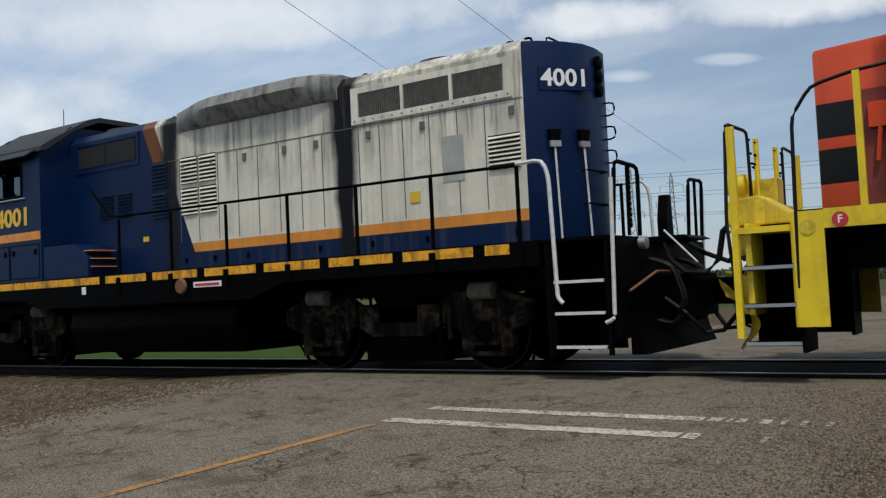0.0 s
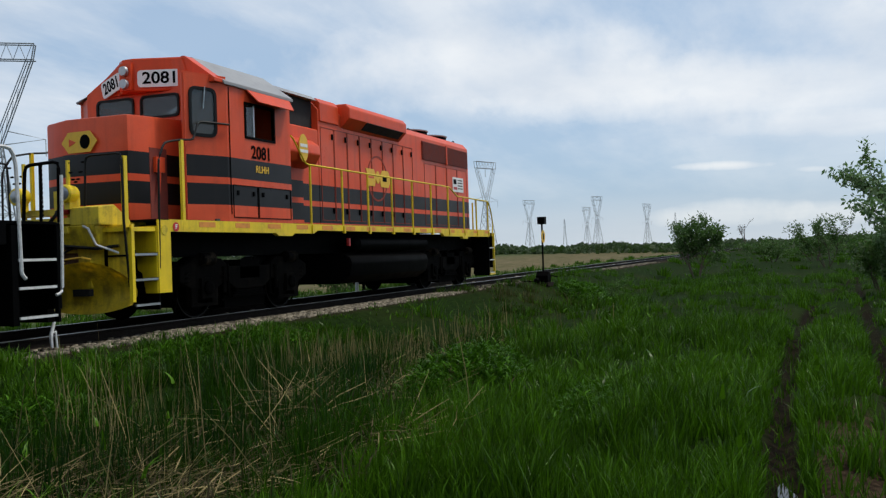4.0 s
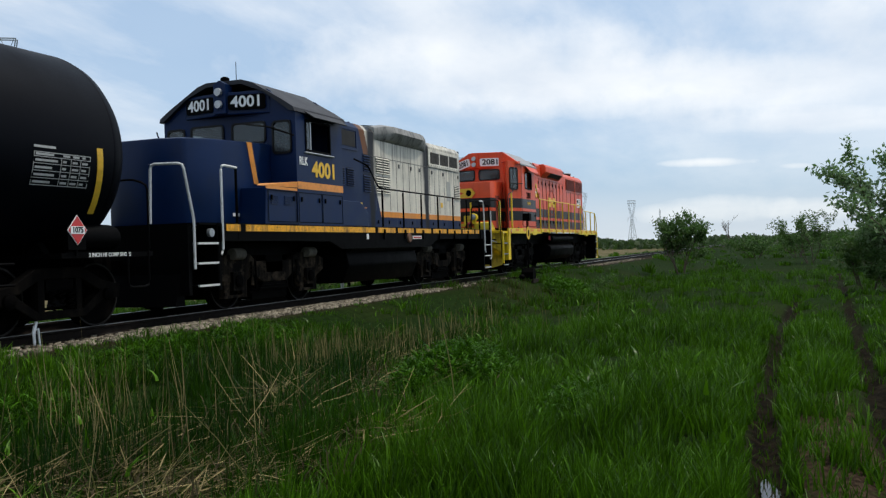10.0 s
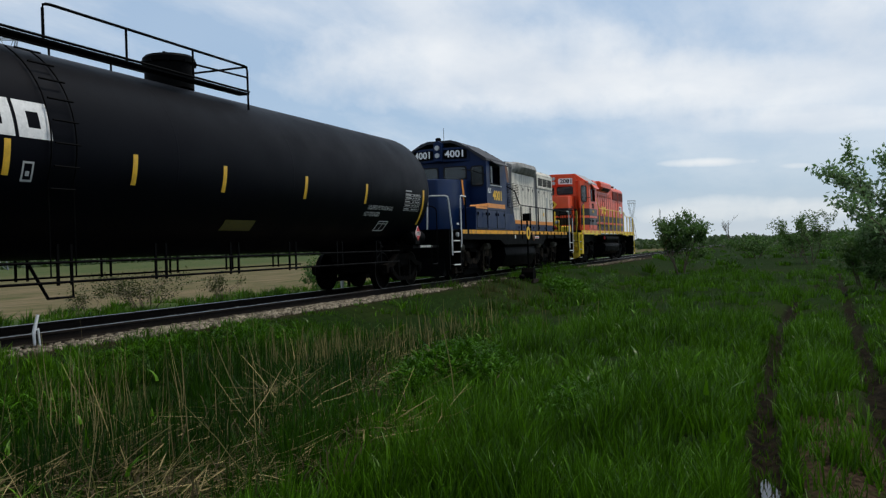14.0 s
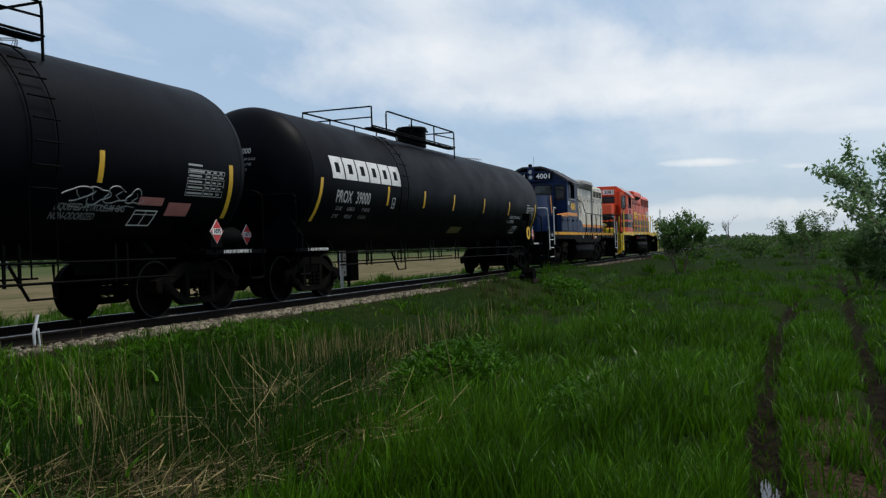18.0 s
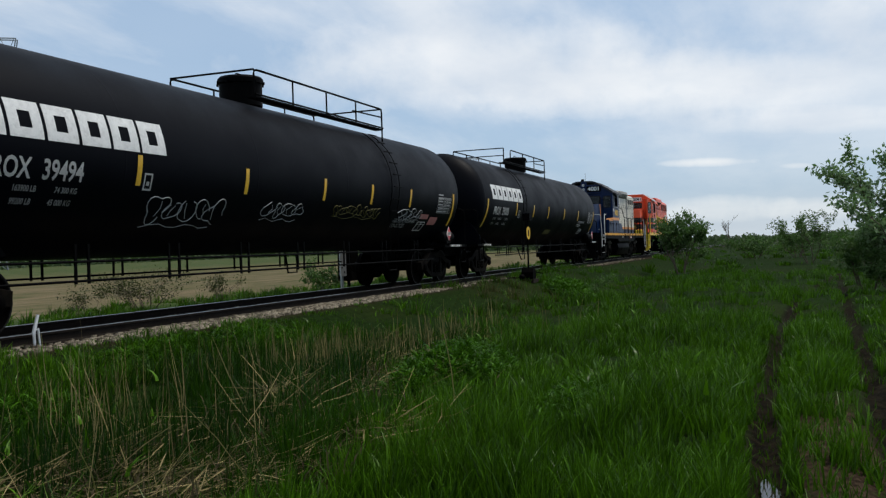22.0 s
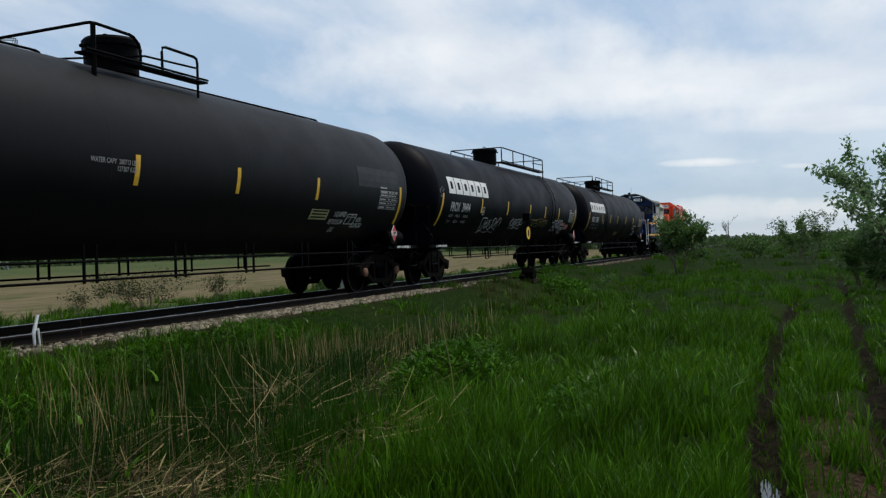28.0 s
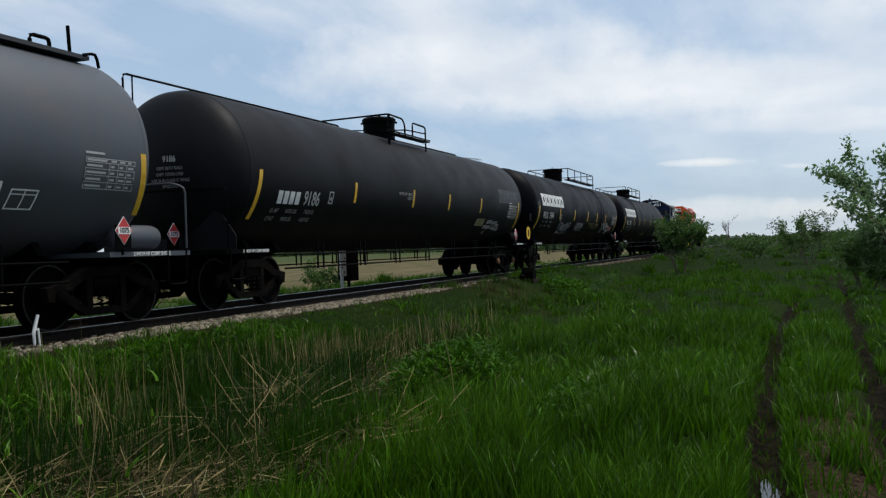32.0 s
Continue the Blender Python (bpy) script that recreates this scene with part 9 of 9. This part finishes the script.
def tree(name, x, y, h, spread, label, seed, leaves, leaf_size, trunks=1, mat="leaf", lean=(0, 0)):
    """Tapered trunk, forking limbs and many small leaves round the twig ends."""
    rng = random.Random(seed)
    T = thing(name, x, label, "bush" if h < 3.2 else "tree", y=y, z=float(ground_z(x, y)) - 0.05)
    bm = bmesh.new()
    tips = []

    def grow(p, d, length, r, depth):
        pts, rad = [p], [r]
        for k in range(3):
            d = (d + Vector((rng.uniform(-0.2, 0.2) + lean[0] * 0.1, rng.uniform(-0.2, 0.2) + lean[1] * 0.1, rng.uniform(-0.05, 0.15)))).normalized()
            p = p + d * length / 3
            pts.append(p)
            rad.append(r * (1 - 0.22 * (k + 1)))
            if depth <= 2:
                tips.append(p)
        rod(pts, rad, bm, 5 if depth > 2 else 4, False)
        if depth > 1:
            for i in range(3 if depth > 2 else 4):
                a = rng.uniform(0, 6.28)
                out = Vector((math.cos(a), math.sin(a), 0)) * rng.uniform(0.5, 1.0) * spread / h * 1.3
                grow(pts[rng.choice((1, 2, 3))], (d * 0.8 + out + Vector((0, 0, 0.15))).normalized(), length * rng.uniform(0.55, 0.8), r * 0.5, depth - 1)
    for k in range(trunks):
        a = rng.uniform(0, 6.28)
        grow(Vector((0.1 * math.cos(a) * (trunks > 1), 0.1 * math.sin(a) * (trunks > 1), 0)), Vector((math.cos(a) * 0.35 * (trunks > 1), math.sin(a) * 0.35 * (trunks > 1), 1)).normalized(), h * 0.42, 0.018 * h / max(1, trunks ** 0.5), 4)
    tp = np.array([tuple(p) for p in tips])
    kz, kx = h / tp[:, 2].max(), spread / np.percentile(np.abs(tp[:, :2]), 97)
    bmesh.ops.scale(bm, vec=(kx, kx, kz), verts=bm.verts)
    part("trunk", bm, "bark", T, smooth=True)
    pr = np.random.default_rng(seed)
    tp = tp * (kx, kx, kz)
    i = pr.integers(0, len(tp), leaves)
    pos = tp[i] + pr.normal(0, min(0.10, 0.06 * h ** 0.5), (leaves, 3))
    pos[:, 2] = np.maximum(pos[:, 2], 0.08)
    a, b = pr.normal(0, 1, (leaves, 3)), pr.normal(0, 1, (leaves, 3))
    a /= np.linalg.norm(a, axis=1)[:, None]
    b -= a * (a * b).sum(1)[:, None]
    b /= np.linalg.norm(b, axis=1)[:, None]
    s = leaf_size * pr.uniform(0.6, 1.4, (leaves, 1))
    V = np.stack([pos - a * s, pos + b * s * 0.45, pos + a * s, pos - b * s * 0.45], 1).reshape(-1, 3)
    me = raw_mesh("crown", V, np.arange(leaves * 4).reshape(-1, 4), mat)
    c = new("crown", me)
    c.parent = T
    return T


tree("bush", 44.0, -5.6, 3.1, 1.45, "young green bush beside the track", 3, 6000, 0.07, 4, "leaf")
tree("tree", 27.2, -12.95, 4.05, 1.75, "young tree with sparse pale leaves", 9, 3600, 0.075, 2, "pale_leaf", lean=(0.2, 0.9))
tree("bush", 27.6, -12.35, 2.1, 1.1, "low green bush under the tree", 14, 4600, 0.055, 4)
tree("bush", 26.2, -12.9, 1.5, 0.9, "low green bush under the tree", 24, 2600, 0.05, 4)
tree("bush", 55.0, -11.5, 3.0, 1.5, "rounded green bush in the meadow", 5, 3600, 0.062, 4)
tree("bush", 66.0, -8.2, 1.9, 1.7, "low scrub beside the line", 6, 2000, 0.08, 4)
tree("bush", 72.0, -11.0, 1.9, 1.9, "low scrub in the meadow", 25, 1800, 0.09, 4)
tree("bush", 62.0, -14.6, 2.2, 2.0, "low scrub in the meadow", 26, 1900, 0.085, 4)
tree("bush", 44.0, -13.6, 2.0, 1.4, "low scrub in the meadow", 27, 1500, 0.07, 4)
tree("bush", 21.8, 7.6, 1.35, 1.5, "low scrubby bush with dark twigs behind the rails", 17, 2600, 0.032, 8, "twig_leaf")
tree("bush", 25.2, 7.2, 1.05, 0.7, "low scrubby bush with dark twigs behind the rails", 18, 800, 0.032, 5, "twig_leaf")
tree("bush", 20.0, 8.2, 0.8, 0.6, "low scrubby bush with dark twigs behind the rails", 28, 500, 0.032, 5, "twig_leaf")
tree("bush", 26.5, 4.4, 1.3, 0.7, "green shrub beside the relay case", 19, 1500, 0.05, 3)
tree("bush", 30.0, -1.0 - 3.0, 0.9, 0.7, "small green shrub by the switch", 20, 900, 0.04, 3)
tree("tree", 160.0, -1.6, 5.4, 2.3, "bare-crowned tree far off by the line", 23, 60, 0.10, 1, "far_leaf")


def treeline():
    """Woods and hedges on the horizon: uneven clumps of leaves."""
    rng = np.random.default_rng(55)
    rows = []
    for pan in np.arange(-75, 116, 0.10):
        d = 330 + 120 * math.sin(pan * 0.13) + rng.uniform(-30, 30)
        if pan > 83:
            d = 230 + 40 * math.sin(pan * 0.5) + rng.uniform(-25, 25)
        top = 0.015 if pan < 42 else 0.0055
        hh = d * (top + 0.2 * top * math.sin(pan * 0.9) + 0.15 * top * math.sin(pan * 2.7 + 1)) + 0.8
        for k in range(26):
            u = rng.uniform(0, 1) ** 0.8
            x, y = bearing(pan + rng.uniform(-0.12, 0.12), d + rng.uniform(-8, 8))
            rows.append((x, y, -0.6 + hh * u * rng.uniform(0.75, 1.1), d))
    P = np.array(rows)
    n = len(P)
    s = P[:, 3:4] * 0.0022 * rng.uniform(0.6, 1.6, (n, 1))
    a, b = rng.normal(0, 1, (n, 3)), rng.normal(0, 1, (n, 3))
    a /= np.linalg.norm(a, axis=1)[:, None]
    b /= np.linalg.norm(b, axis=1)[:, None]
    V = np.stack([P[:, :3] - a * s, P[:, :3] + b * s, P[:, :3] + a * s, P[:, :3] - b * s], 1).reshape(-1, 3)
    tagged(new("far_woods", raw_mesh("far_woods", V, np.arange(n * 4).reshape(-1, 4), "far_leaf")), "dark line of far woods on the horizon", "woods", kind="stuff")


treeline()

# ---- what moves ----
# seconds and metres run along the rails
RUN = [(0.0, -27.95), (1.0, -24.79), (2.0, -21.67), (3.0, -18.54), (4.0, -15.41), (4.5, -13.85), (6.5, -7.68), (7.5, -4.62), (8.5, -1.54), (9.5, 1.52),
       (10.5, 4.52), (11.5, 7.49), (12.5, 10.46), (13.5, 13.37), (14.5, 16.24), (16.5, 21.87), (17.5, 24.60), (18.5, 27.39), (19.5, 30.15), (20.5, 32.86),
       (21.5, 35.55), (22.5, 38.30), (23.5, 41.02), (24.5, 43.70), (25.5, 46.35), (27.5, 51.51), (28.5, 54.04), (29.5, 56.62), (30.5, 59.25), (31.5, 61.86), (32.0, 63.17)]


def motions():
    """The whole train rolls on together; every wheelset turns with it."""
    for ob, x0 in ((loco_o, OX), (loco_b, BX), (w1, WX[0]), (w2, WX[1]), (w3, WX[2]), (w4, WX[3])):
        walk(ob, [(t, pose(x0 + s, 0, 0)) for t, s in RUN])
    ts = np.linspace(0, 32, 151)
    ss = np.interp(ts, [t for t, s in RUN], [s for t, s in RUN])
    for ob, x, r in WHEELS:
        walk(ob, [(float(t), pose(x, 0, r, 0, math.degrees((s - ss[0]) / r), 0)) for t, s in zip(ts, ss)])


motions()
